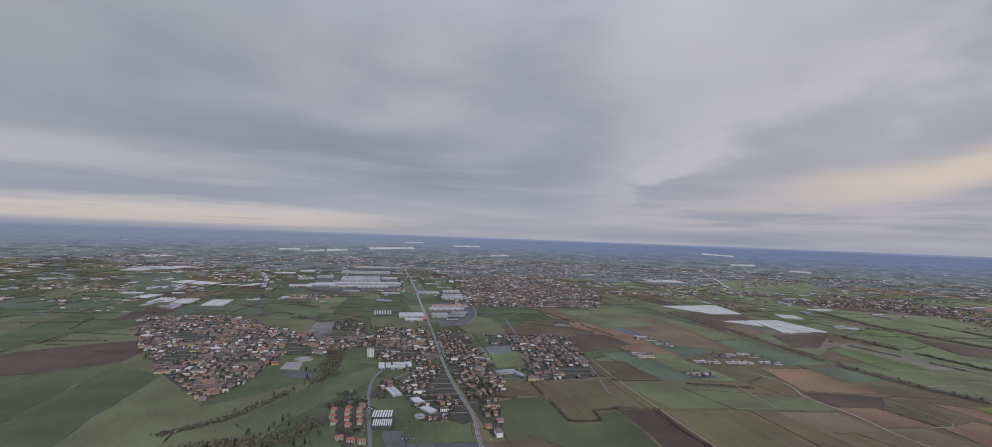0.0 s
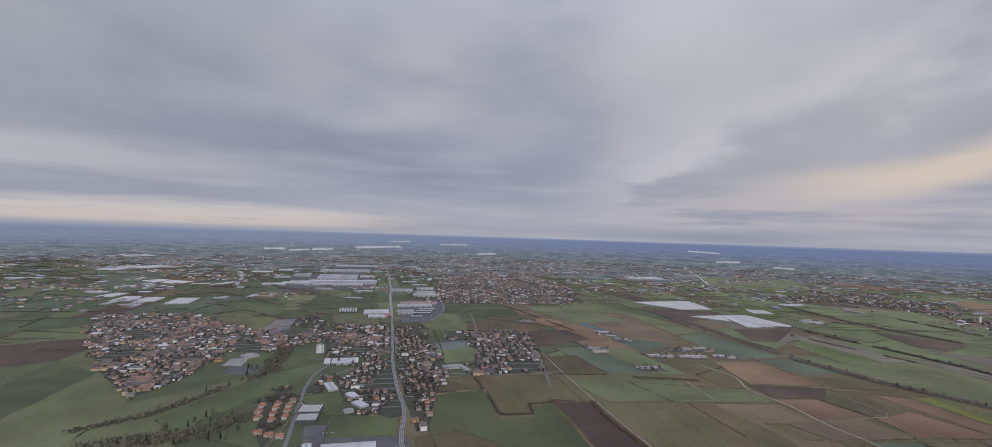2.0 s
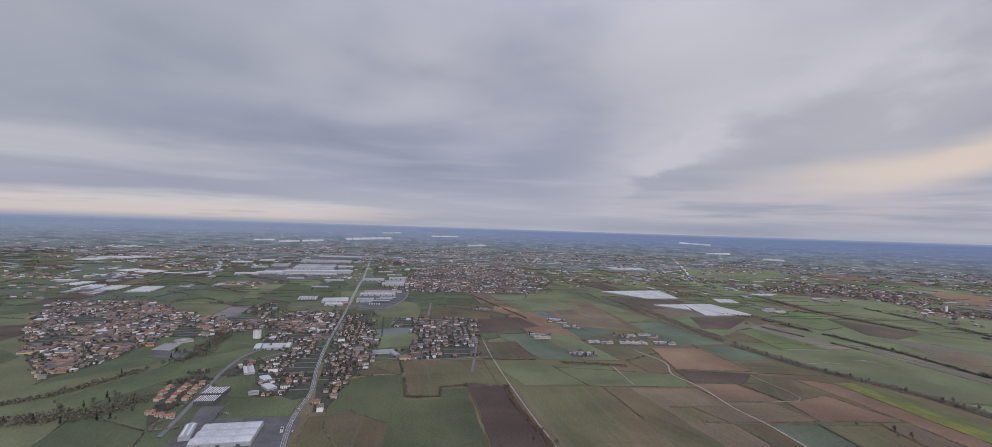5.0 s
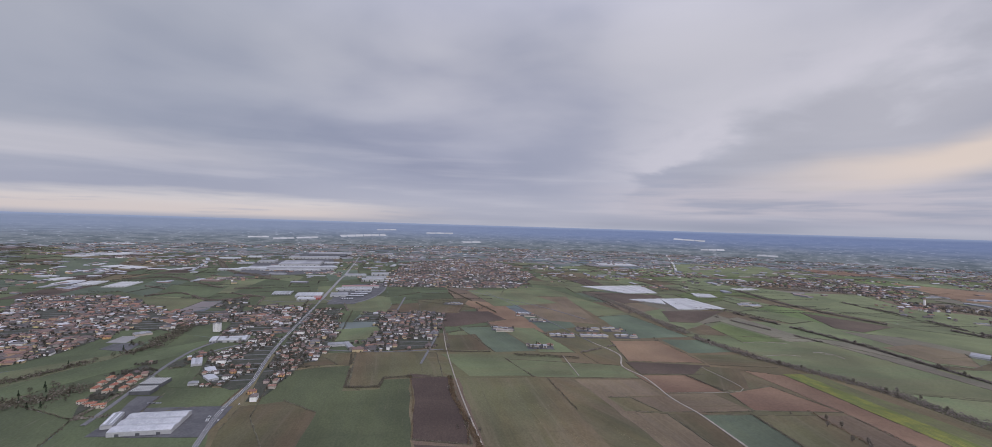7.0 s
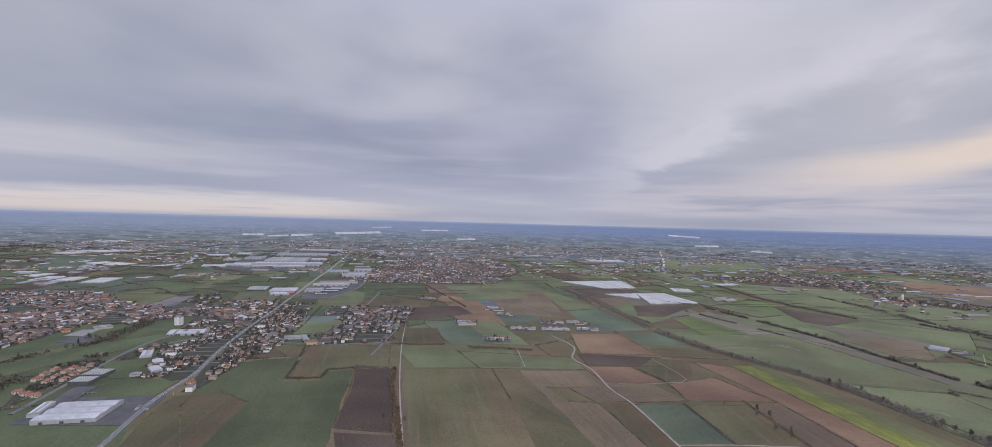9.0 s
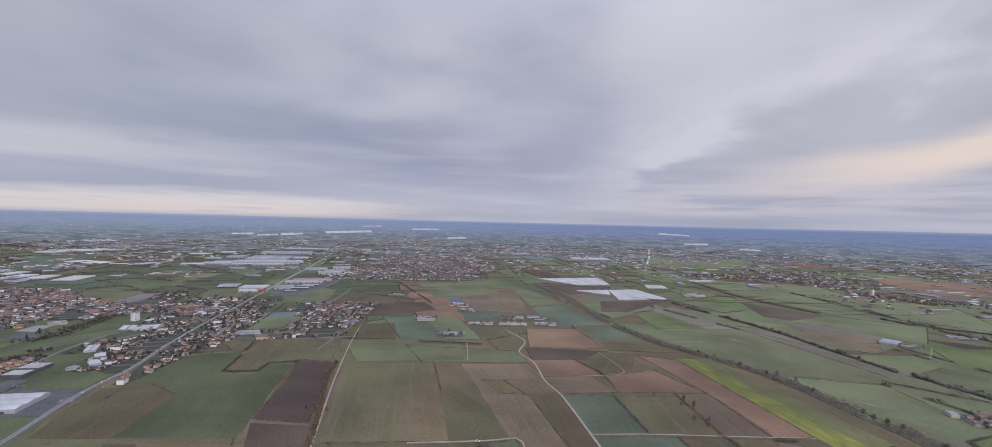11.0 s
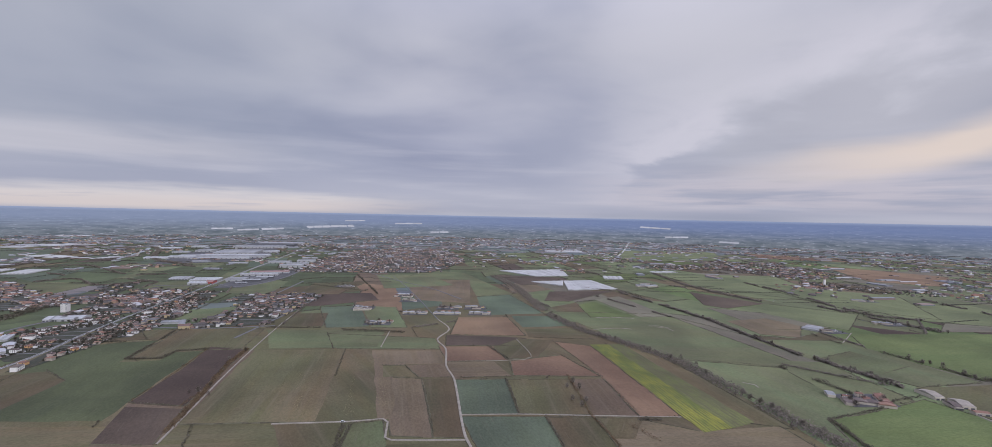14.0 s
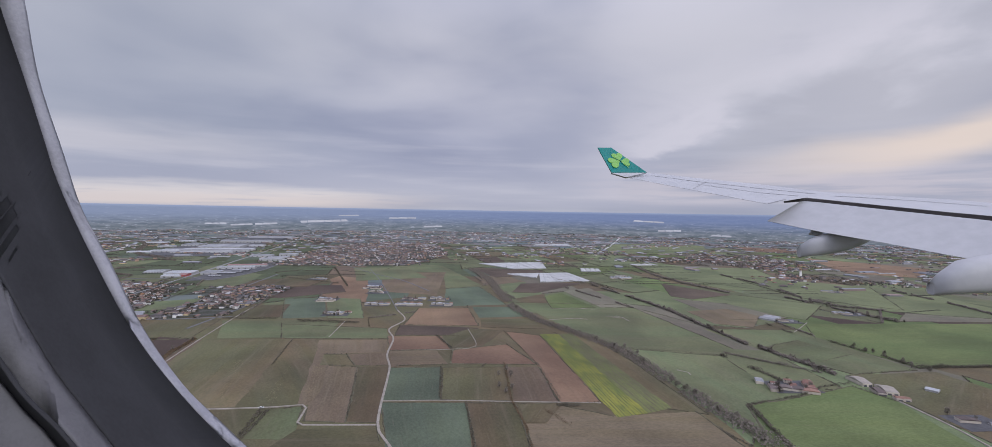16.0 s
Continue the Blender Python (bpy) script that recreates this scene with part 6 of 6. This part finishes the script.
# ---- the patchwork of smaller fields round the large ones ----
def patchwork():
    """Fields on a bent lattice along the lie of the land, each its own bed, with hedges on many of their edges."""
    rng = random.Random(314)
    u, v = Vector((0.97, 0.243)), Vector((-0.243, 0.97))
    hedges, trees = Stuff(), Stuff()
    knots = {}

    def knot(i, j):
        if (i, j) not in knots:
            p = u * (92 * i + rng.uniform(-17, 17)) + v * (150 * j + rng.uniform(-26, 26) + 40 * (i % 3))
            knots[i, j] = p
        return knots[i, j]

    done = set()
    for j in range(-5, 19):
        for i in range(-26, 36):
            if (i, j) in done:
                continue
            tall = 2 if rng.random() < 0.3 and (i, j + 1) not in done else 1
            wide = 2 if rng.random() < 0.25 and tall == 1 and (i + 1, j) not in done else 1
            quad = [knot(i, j), knot(i + wide, j), knot(i + wide, j + tall), knot(i, j + tall)]
            if wide == 2:
                quad.insert(1, knot(i + 1, j))
                quad.insert(4, knot(i + 1, j + tall))
            if tall == 2:
                quad.insert(2, knot(i + 1, j + 1))
                quad.append(knot(i, j + 1))
            c = (quad[0] + quad[2]) / 2
            if abs(c.x - 295) > 650 + 1.12 * max(c.y, 0) or c.y > 2400:
                continue
            done.update((i + a, j + b) for a in range(wide) for b in range(tall))
            if all(any(inside(p, poly) for poly in COVER) for p in quad + [c]):
                continue
            if c.x > 650:
                mats = (PALE, GRASS, GREEN, PALE_TAN, OLIVE, TAN, DARK, TEAL)
                weights = (5, 5, 2, 2, 2, 1.5, 1, 1)
            elif c.x < -150:
                mats = (GRASS, LAWN, TEAL, DARK, OLIVE)
                weights = (4, 6, 1.6, 1.2, 0.8)
            else:
                mats = (OLIVE, GRASS, TAN, TEAL, SOIL, DARK, LAWN) if c.x > 120 else (LAWN, GRASS, DARK, OLIVE)
                weights = (4, 4, 1.4, 1.6, 1, 1.2, 2.4) if c.x > 120 else (5, 3, 1, 1)
            field(rng.choices(mats, weights)[0], [tuple(p) for p in quad], "", 1.2, False, 0.03, True)
            big = 0.8 + max(0.0, c.y - 600) / 1500
            for a, b in ((quad[0], quad[-1]), (quad[0], quad[1])):
                if rng.random() > 0.52:
                    continue
                l = (b - a).length
                high = rng.choice((0.7, 1.0, 1.0, 1.7)) * big
                for k in range(int(l / (1.0 * big))):
                    p = a.lerp(b, min(1, k * 1.0 * big / l)) + Vector((rng.gauss(0, 0.7), rng.gauss(0, 0.7)))
                    if noise.noise(Vector((p.x * 0.012, p.y * 0.012, 7.0))) < -0.22 or any(inside(p, poly) for poly in COVER) or any(near_line(p, r, 7) for r in ROADS):
                        continue
                    (trees if high > 1.5 * big else hedges).add(tuft(Vector((p.x, p.y, rng.uniform(0.2, 1.5) * high)), rng.uniform(0.7, 1.3) * high, rng))
    hedges.build("hedgerows", SCRUB, "ragged dark hedgerows between the fields", "hedge")
    trees.build("tree_rows", TWIGS, "rows of bare brown trees between the fields", "trees")


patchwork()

# ---- the plain beyond ----
far = random.Random(77)
FAR_SHEDS = Stuff()


def far_spot(least, most, power=0.8):
    r, a = least + (most - least) * far.random() ** power, far.uniform(-0.95, 0.95)
    return r, 295 + r * math.sin(a), r * math.cos(a)


for _ in range(1500):
    r, x, y = far_spot(1150, 4560)
    turn = far.choice((0.15, 0.15, 0.15, 1.72)) + far.gauss(0, 0.15)
    l = far.uniform(30, 190)
    d = Vector((math.cos(turn), math.sin(turn), 0))
    big = 0.6 + r / 3000
    if any(inside((x, y), poly) for poly in COVER):
        continue
    for i in range(int(l / (1.4 * big))):
        if r < 4100:
            c = Vector((x, y, far_rise(r))) + d * 1.4 * big * i + Vector((far.gauss(0, 0.9), far.gauss(0, 0.9), far.uniform(0.3, 1.6) * big))
            FAR_BUSHES.add(tuft(c, far.uniform(0.8, 1.5) * big, far))
for _ in range(270):
    r, x, y = far_spot(1500, 4080)
    for _ in range(far.randint(3, 26)):
        far_house(x + far.gauss(0, 50), y + far.gauss(0, 34), far.uniform(0, 360), far, far.choice((1, 1.2, 1.8)), far_rise(r))
for _ in range(560):
    r, x, y = far_spot(1500, 4080, 0.6)
    for _ in range(far.randint(1, 3)):
        l, d, h = far.uniform(10, 62), far.uniform(7, 22), far.uniform(1.8, 4.5)
        m = pose(x + far.gauss(0, 40), y + far.gauss(0, 40), far_rise(r), 0, 0, far.choice((8, 8, 98)) + far.gauss(0, 6))
        for piece in (box(-l / 2, -d / 2, -0.4, l / 2, d / 2, h), roof_shape(-l / 2, -d / 2, l / 2, d / 2, h, 1.0, 0.0)):
            FAR_SHEDS.add(([m @ Vector(p) for p in piece[0]], piece[1]))
FAR_SHEDS.build("sheds", palette("distant_shed_sheets", [(0.36, 0.37, 0.39), (0.24, 0.25, 0.27), (0.46, 0.46, 0.47), (0.20, 0.20, 0.22), (0.30, 0.30, 0.32), (0.26, 0.20, 0.18)]), "pale sheds and greenhouses scattered over the plain", "sheds")
FAR_HOUSES.build("houses", [FAR_WALLS, FAR_ROOFS], "closely built old town of pale walls and terracotta roofs", "houses")
FAR_BUSHES.build("bushes", HEDGEROW, "dark garden bushes and hedgerow trees over the plain", "bushes")

# ---- the airliner's wing and cabin window at the flight's end, placed and shaped to fit the camera's view ----
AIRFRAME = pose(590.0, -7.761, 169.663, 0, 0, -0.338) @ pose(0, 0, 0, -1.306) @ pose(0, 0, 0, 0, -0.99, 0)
WING_SKIN = plain("grey_wing_paint", (0.40, 0.402, 0.412), (0.44, 0.442, 0.452), 0.5, 0.5, relief=0.002)
FLAP_SKIN = plain("pale_flap_paint", (0.38, 0.380, 0.386), (0.44, 0.440, 0.446), 0.5, 0.6, relief=0.002)
SLOT_SHADE = plain("painted_slot_shade", (0.070, 0.062, 0.062), (0.105, 0.094, 0.092), 0.8, 1.0)
SEAM = plain("grey_panel_seam", (0.320, 0.318, 0.325), (0.35, 0.348, 0.355), 0.7, 1.0)
LIVERY = plain("teal_green_paint", (0.006, 0.150, 0.135), (0.010, 0.185, 0.165), 0.4, 0.5)
LEAF = plain("light_green_paint", (0.17, 0.38, 0.085), (0.20, 0.43, 0.10), 0.4, 1.0)
GASKET = plain("black_rubber_gasket", (0.022, 0.022, 0.024), (0.030, 0.030, 0.033), 0.7, 60.0, relief=0.0003)
LINER = plain("worn_grey_window_liner", (0.100, 0.098, 0.104), (0.125, 0.122, 0.128), 0.7, 70.0, relief=0.0003)
RIM = plain("pale_scuffed_window_rim", (0.25, 0.25, 0.275), (0.33, 0.33, 0.36), 0.6, 60.0, relief=0.0004)


def loft(lines, thick=None):
    """A skin through lines of equal length; with thick, closed by a second skin that far below."""
    k, verts, faces = len(lines[0]), [Vector(p) for row in lines for p in row], []
    for j in range(len(lines) - 1):
        faces += [(j * k + i, j * k + i + 1, (j + 1) * k + i + 1, (j + 1) * k + i) for i in range(k - 1)]
    if thick:
        n = len(verts)
        verts += [v + Vector(thick) for v in verts]
        faces += [tuple(n + i for i in reversed(q)) for q in faces]
        rim = list(range(k)) + [(j + 1) * k - 1 for j in range(1, len(lines))] + list(range(n - 2, n - k - 1, -1)) + [j * k for j in range(len(lines) - 2, 0, -1)]
        faces += [(a, n + a, n + b, b) for a, b in zip(rim, rim[1:] + rim[:1])]
    return verts, faces


def fairing_shape(rings):
    """A flap-track fairing: squarish rounded rings, each with its centre, height and half width, closed at both ends."""
    verts, n = [], 24
    for x, y, z, up_r, side_r in rings:
        for j in range(n):
            c, q = math.cos(j * math.tau / n), math.sin(j * math.tau / n)
            verts.append(Vector((x, y + side_r * math.copysign(abs(c) ** 0.7, c), z + up_r * math.copysign(abs(q) ** 0.8, q))))
    faces = [(i * n + j, i * n + (j + 1) % n, (i + 1) * n + (j + 1) % n, (i + 1) * n + j) for i in range(len(rings) - 1) for j in range(n)]
    return verts, faces + [tuple(reversed(range(n))), tuple(range(len(verts) - n, len(verts)))]


def smooth_part(name, me, parent, label=""):
    me.polygons.foreach_set("use_smooth", [len(p.vertices) == 4 for p in me.polygons])
    return part(name, me, parent, label)


def airliner_wing():
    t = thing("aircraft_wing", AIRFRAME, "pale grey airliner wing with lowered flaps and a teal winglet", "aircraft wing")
    top = [(4.910, 15.321, 1.671), (5.680, 13.349, 1.294), (6.507, 11.617, 0.970), (7.031, 10.120, 0.681), (7.761, 9.357, 0.554), (8.388, 8.701, 0.445), (8.823, 8.030, 0.324)]
    mid = [(4.300, 14.785, 1.533), (5.266, 12.455, 1.090), (6.068, 10.833, 0.788), (6.707, 9.844, 0.610), (7.334, 8.842, 0.429), (7.759, 8.048, 0.282), (8.160, 7.427, 0.170)]
    rear = [(3.939, 14.203, 1.396), (4.677, 11.170, 0.797), (5.221, 9.038, 0.377), (6.298, 9.527, 0.526), (6.951, 8.381, 0.316), (7.389, 7.664, 0.186), (7.799, 7.098, 0.086)]
    part("wing_skin", mesh_of("wing_skin", *loft([top, mid, rear], (0, 0.02, -0.002)), WING_SKIN), t)
    # a dark sheet closes the slot, its colour standing in for the shade inside
    slot = [(5.956, 9.700, 0.496), (6.248, 9.450, 0.515), (6.926, 8.350, 0.309), (7.279, 7.550, 0.178), (7.636, 6.950, 0.080)]
    slot_low = [(5.956, 9.700, 0.444), (6.248, 9.450, 0.471), (6.926, 8.350, 0.247), (7.279, 7.550, 0.117), (7.636, 6.950, 0.009)]
    part("flap_slot", mesh_of("flap_slot", *loft([slot, slot_low], (0, 0.02, -0.02)), SLOT_SHADE), t, "dark sheet painted as shade in the slot ahead of the flap")
    hinge = [(6.208, 9.526, 0.462), (6.381, 9.184, 0.408), (6.825, 8.229, 0.244), (7.192, 7.460, 0.116), (7.496, 6.823, 0.009)]
    crease = [(5.792, 9.433, 0.254), (6.104, 8.872, 0.179), (6.566, 7.916, 0.021), (6.914, 7.172, -0.106), (7.213, 6.565, -0.203)]
    edge = [(5.390, 9.332, 0.050), (5.795, 8.308, -0.157), (6.178, 7.449, -0.311), (6.479, 6.720, -0.452), (6.736, 6.131, -0.561)]
    part("flap", mesh_of("flap", *loft([hinge, crease, edge], (0, 0.02, -0.002)), FLAP_SKIN), t, "pale lowered flap")
    part("flap_tab", mesh_of("flap_tab", *loft([[(5.857, 8.700, -0.105), (6.045, 8.600, -0.151)], [(5.810, 8.700, -0.187), (5.940, 8.600, -0.220)]], (0, 0.04, -0.02)), FLAP_SKIN), t)
    for rings in ([(5.501, 8.55, -0.518, 0.086, 0.05), (5.491, 8.5, -0.509, 0.097, 0.07), (5.664, 8.45, -0.432, 0.148, 0.13), (5.856, 8.4, -0.373, 0.187, 0.16), (6.229, 8.4, -0.317, 0.17, 0.16), (6.535, 8.4, -0.294, 0.079, 0.1), (6.693, 8.4, -0.283, 0.023, 0.03)], [(5.632, 6.1, -0.846, 0.074, 0.05), (5.61, 6.05, -0.835, 0.081, 0.07), (5.758, 6.0, -0.751, 0.145, 0.15), (5.968, 6, -0.678, 0.21, 0.19), (6.323, 6, -0.638, 0.242, 0.2), (6.67, 6, -0.606, 0.226, 0.19), (6.993, 6, -0.59, 0.113, 0.1)]):
        smooth_part("fairing", mesh_of("fairing", *fairing_shape(rings), FLAP_SKIN), t, "smooth flap-track fairing with a blunt tail")
    fin = part("winglet", mesh_of("winglet", *loft([[(3.164, 14.595, 2.358), (3.605, 14.711, 2.377)], [(3.310, 14.291, 1.924), (4.119, 14.499, 1.952)], [(3.450, 14.000, 1.517), (4.601, 14.297, 1.550)]], (0, 0.08, 0)), LIVERY), t, "teal green winglet")
    foot, along = Vector((3.450, 14.000, 1.517)), Vector((1.151, 0.297, 0.033)).normalized()
    out_n = along.cross(Vector((-0.286, 0.595, 0.841))).normalized()
    rise_v = out_n.cross(along) * (-1 if out_n.cross(along).z < 0 else 1)
    out_n *= -1 if out_n.y > 0 else 1

    def skin(a, b, lift):
        return foot + along * a + rise_v * b + out_n * lift

    core = Vector((0.442, 0.47))
    for k, tip in enumerate([(0.414, 0.701), (0.184, 0.393), (0.646, 0.421)]):
        d = Vector(tip) - core
        turn, size = math.atan2(d.y, d.x), d.length / 20
        rim = []
        for i in range(22):
            q = i * math.tau / 22
            hx, hy = 16 * math.sin(q) ** 3, 13 * math.cos(q) - 5 * math.cos(2 * q) - 2 * math.cos(3 * q) - math.cos(4 * q) + 17
            rim.append(core + size * Vector((hy * math.cos(turn) - hx * math.sin(turn), hy * math.sin(turn) + hx * math.cos(turn))))
        top_ring, low_ring = [skin(*p, 0.022 + 0.003 * k) for p in rim], [skin(*p, 0.002) for p in rim]
        part("clover_leaf", mesh_of("clover_leaf", top_ring + low_ring, [tuple(range(22))] + [(i, 22 + i, 22 + (i + 1) % 22, (i + 1) % 22) for i in range(22)], LEAF), fin, "light green leaf shape")
    line = [(0.453, 0.445), (0.539, 0.294), (0.627, 0.182)]
    part("clover_stem", mesh_of("clover_stem", *loft([[skin(a, b + 0.018, 0.03) for a, b in line], [skin(a, b - 0.018, 0.03) for a, b in line]]), LEAF), fin, "light green stem shape")
    for name, a, b in (("seam", [(4.754, 14.353, 1.469), (5.378, 12.640, 1.140), (6.144, 10.969, 0.827), (6.725, 9.870, 0.625)], [(4.722, 14.257, 1.447), (5.346, 12.565, 1.123), (6.113, 10.913, 0.814), (6.693, 9.824, 0.614)]), ("seam", [(4.739, 11.317, 0.838), (5.460, 12.326, 1.079)], [(4.719, 11.244, 0.822), (5.434, 12.240, 1.060)]), ("seam", [(5.239, 9.049, 0.390), (5.820, 9.438, 0.496)], [(5.207, 8.969, 0.372), (5.782, 9.351, 0.476)]), ("seam", [(6.893, 9.551, 0.566), (7.726, 8.747, 0.436), (8.324, 7.967, 0.300)], [(6.862, 9.508, 0.556), (7.694, 8.711, 0.427), (8.293, 7.937, 0.293)]), ("seam", [(5.173, 12.158, 1.031), (5.795, 10.345, 0.683), (6.266, 9.736, 0.577)], [(5.148, 12.100, 1.018), (5.771, 10.303, 0.673), (6.242, 9.699, 0.568)])):
        b = [Vector(p).lerp(Vector(q), 0.45) for p, q in zip(a, b)]
        part(name, mesh_of(name, *loft([a, b], (0, 0.01, 0)), SEAM), t, "grey panel seam")
    part("wing_tip_edge", mesh_of("wing_tip_edge", *loft([[(3.431, 14.000, 1.508), (4.583, 14.300, 1.550)], [(3.883, 14.000, 1.376), (4.120, 14.100, 1.443)]], (0, 0.05, -0.03)), WING_SKIN), t)


def cabin_window():
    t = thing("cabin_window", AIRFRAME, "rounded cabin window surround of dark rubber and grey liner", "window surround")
    rim_out = smooth3([(-0.273, 0.260, 0.173), (-0.261, 0.260, 0.124), (-0.253, 0.260, 0.081), (-0.239, 0.260, 0.038), (-0.229, 0.260, 0.008), (-0.213, 0.260, -0.022), (-0.195, 0.260, -0.058), (-0.174, 0.260, -0.088), (-0.155, 0.260, -0.107), (-0.134, 0.260, -0.127)])
    rim_in = smooth3([(-0.280, 0.252, 0.167), (-0.267, 0.252, 0.120), (-0.253, 0.252, 0.078), (-0.243, 0.252, 0.047), (-0.235, 0.252, 0.022), (-0.219, 0.252, -0.013), (-0.196, 0.252, -0.056), (-0.173, 0.252, -0.087), (-0.150, 0.252, -0.112), (-0.138, 0.252, -0.123)])
    gasket = smooth3([(-0.249, 0.190, 0.106), (-0.239, 0.190, 0.065), (-0.229, 0.190, 0.033), (-0.216, 0.190, 0.002), (-0.200, 0.190, -0.023), (-0.191, 0.190, -0.039), (-0.179, 0.190, -0.059), (-0.166, 0.190, -0.076), (-0.155, 0.190, -0.090), (-0.152, 0.190, -0.094)])
    liner = smooth3([(-0.246, 0.175, 0.088), (-0.232, 0.175, 0.036), (-0.215, 0.175, -0.004), (-0.199, 0.175, -0.030), (-0.185, 0.175, -0.049), (-0.175, 0.175, -0.063), (-0.163, 0.175, -0.075), (-0.156, 0.175, -0.083), (-0.152, 0.175, -0.088), (-0.149, 0.175, -0.090)])
    groove = smooth3([(-0.260, 0.180, 0.086), (-0.243, 0.180, 0.025), (-0.224, 0.180, -0.016), (-0.207, 0.180, -0.042), (-0.190, 0.180, -0.060), (-0.181, 0.180, -0.071), (-0.174, 0.180, -0.078), (-0.169, 0.180, -0.084), (-0.164, 0.180, -0.090), (-0.163, 0.180, -0.093)])
    panel = smooth3([(-0.275, 0.170, 0.067), (-0.257, 0.170, 0.012), (-0.239, 0.170, -0.029), (-0.218, 0.170, -0.057), (-0.200, 0.170, -0.075), (-0.193, 0.170, -0.082), (-0.189, 0.170, -0.087), (-0.186, 0.170, -0.090), (-0.184, 0.170, -0.092), (-0.183, 0.170, -0.094)])
    for name, a, b, mat, label in (("rim", rim_out, rim_in, RIM, "pale scuffed inner rim"), ("gasket", rim_in, gasket, GASKET, "black rubber gasket"),
                                   ("liner", gasket, liner, LINER, "worn grey liner"), ("groove", liner, groove, GASKET, "dark groove"), ("panel", groove, panel, LINER, "grey cabin side panel")):
        a = [p - Vector((0, 0.002, 0)) for p in a]
        mid = [p.lerp(q, 0.5) + Vector((0, 0.002, 0)) for p, q in zip(a, b)]
        me = mesh_of(name, *loft([a, mid, b], (0, 0.002, 0)), mat)
        me.polygons.foreach_set("use_smooth", [True] * len(me.polygons))
        part(name, me, t, label)


def smooth3(pts):
    """Five points a span on a smooth curve through pts."""
    p = [Vector(q) for q in pts]
    p = [p[0] * 2 - p[1]] + p + [p[-1] * 2 - p[-2]]
    out = []
    for a, b, c, d in zip(p, p[1:], p[2:], p[3:]):
        for i in range(5):
            s = i / 5
            out.append(0.5 * (2 * b + (c - a) * s + (2 * a - 5 * b + 4 * c - d) * s * s + (3 * b - 3 * c + d - a) * s ** 3))
    return out + [p[-2]]


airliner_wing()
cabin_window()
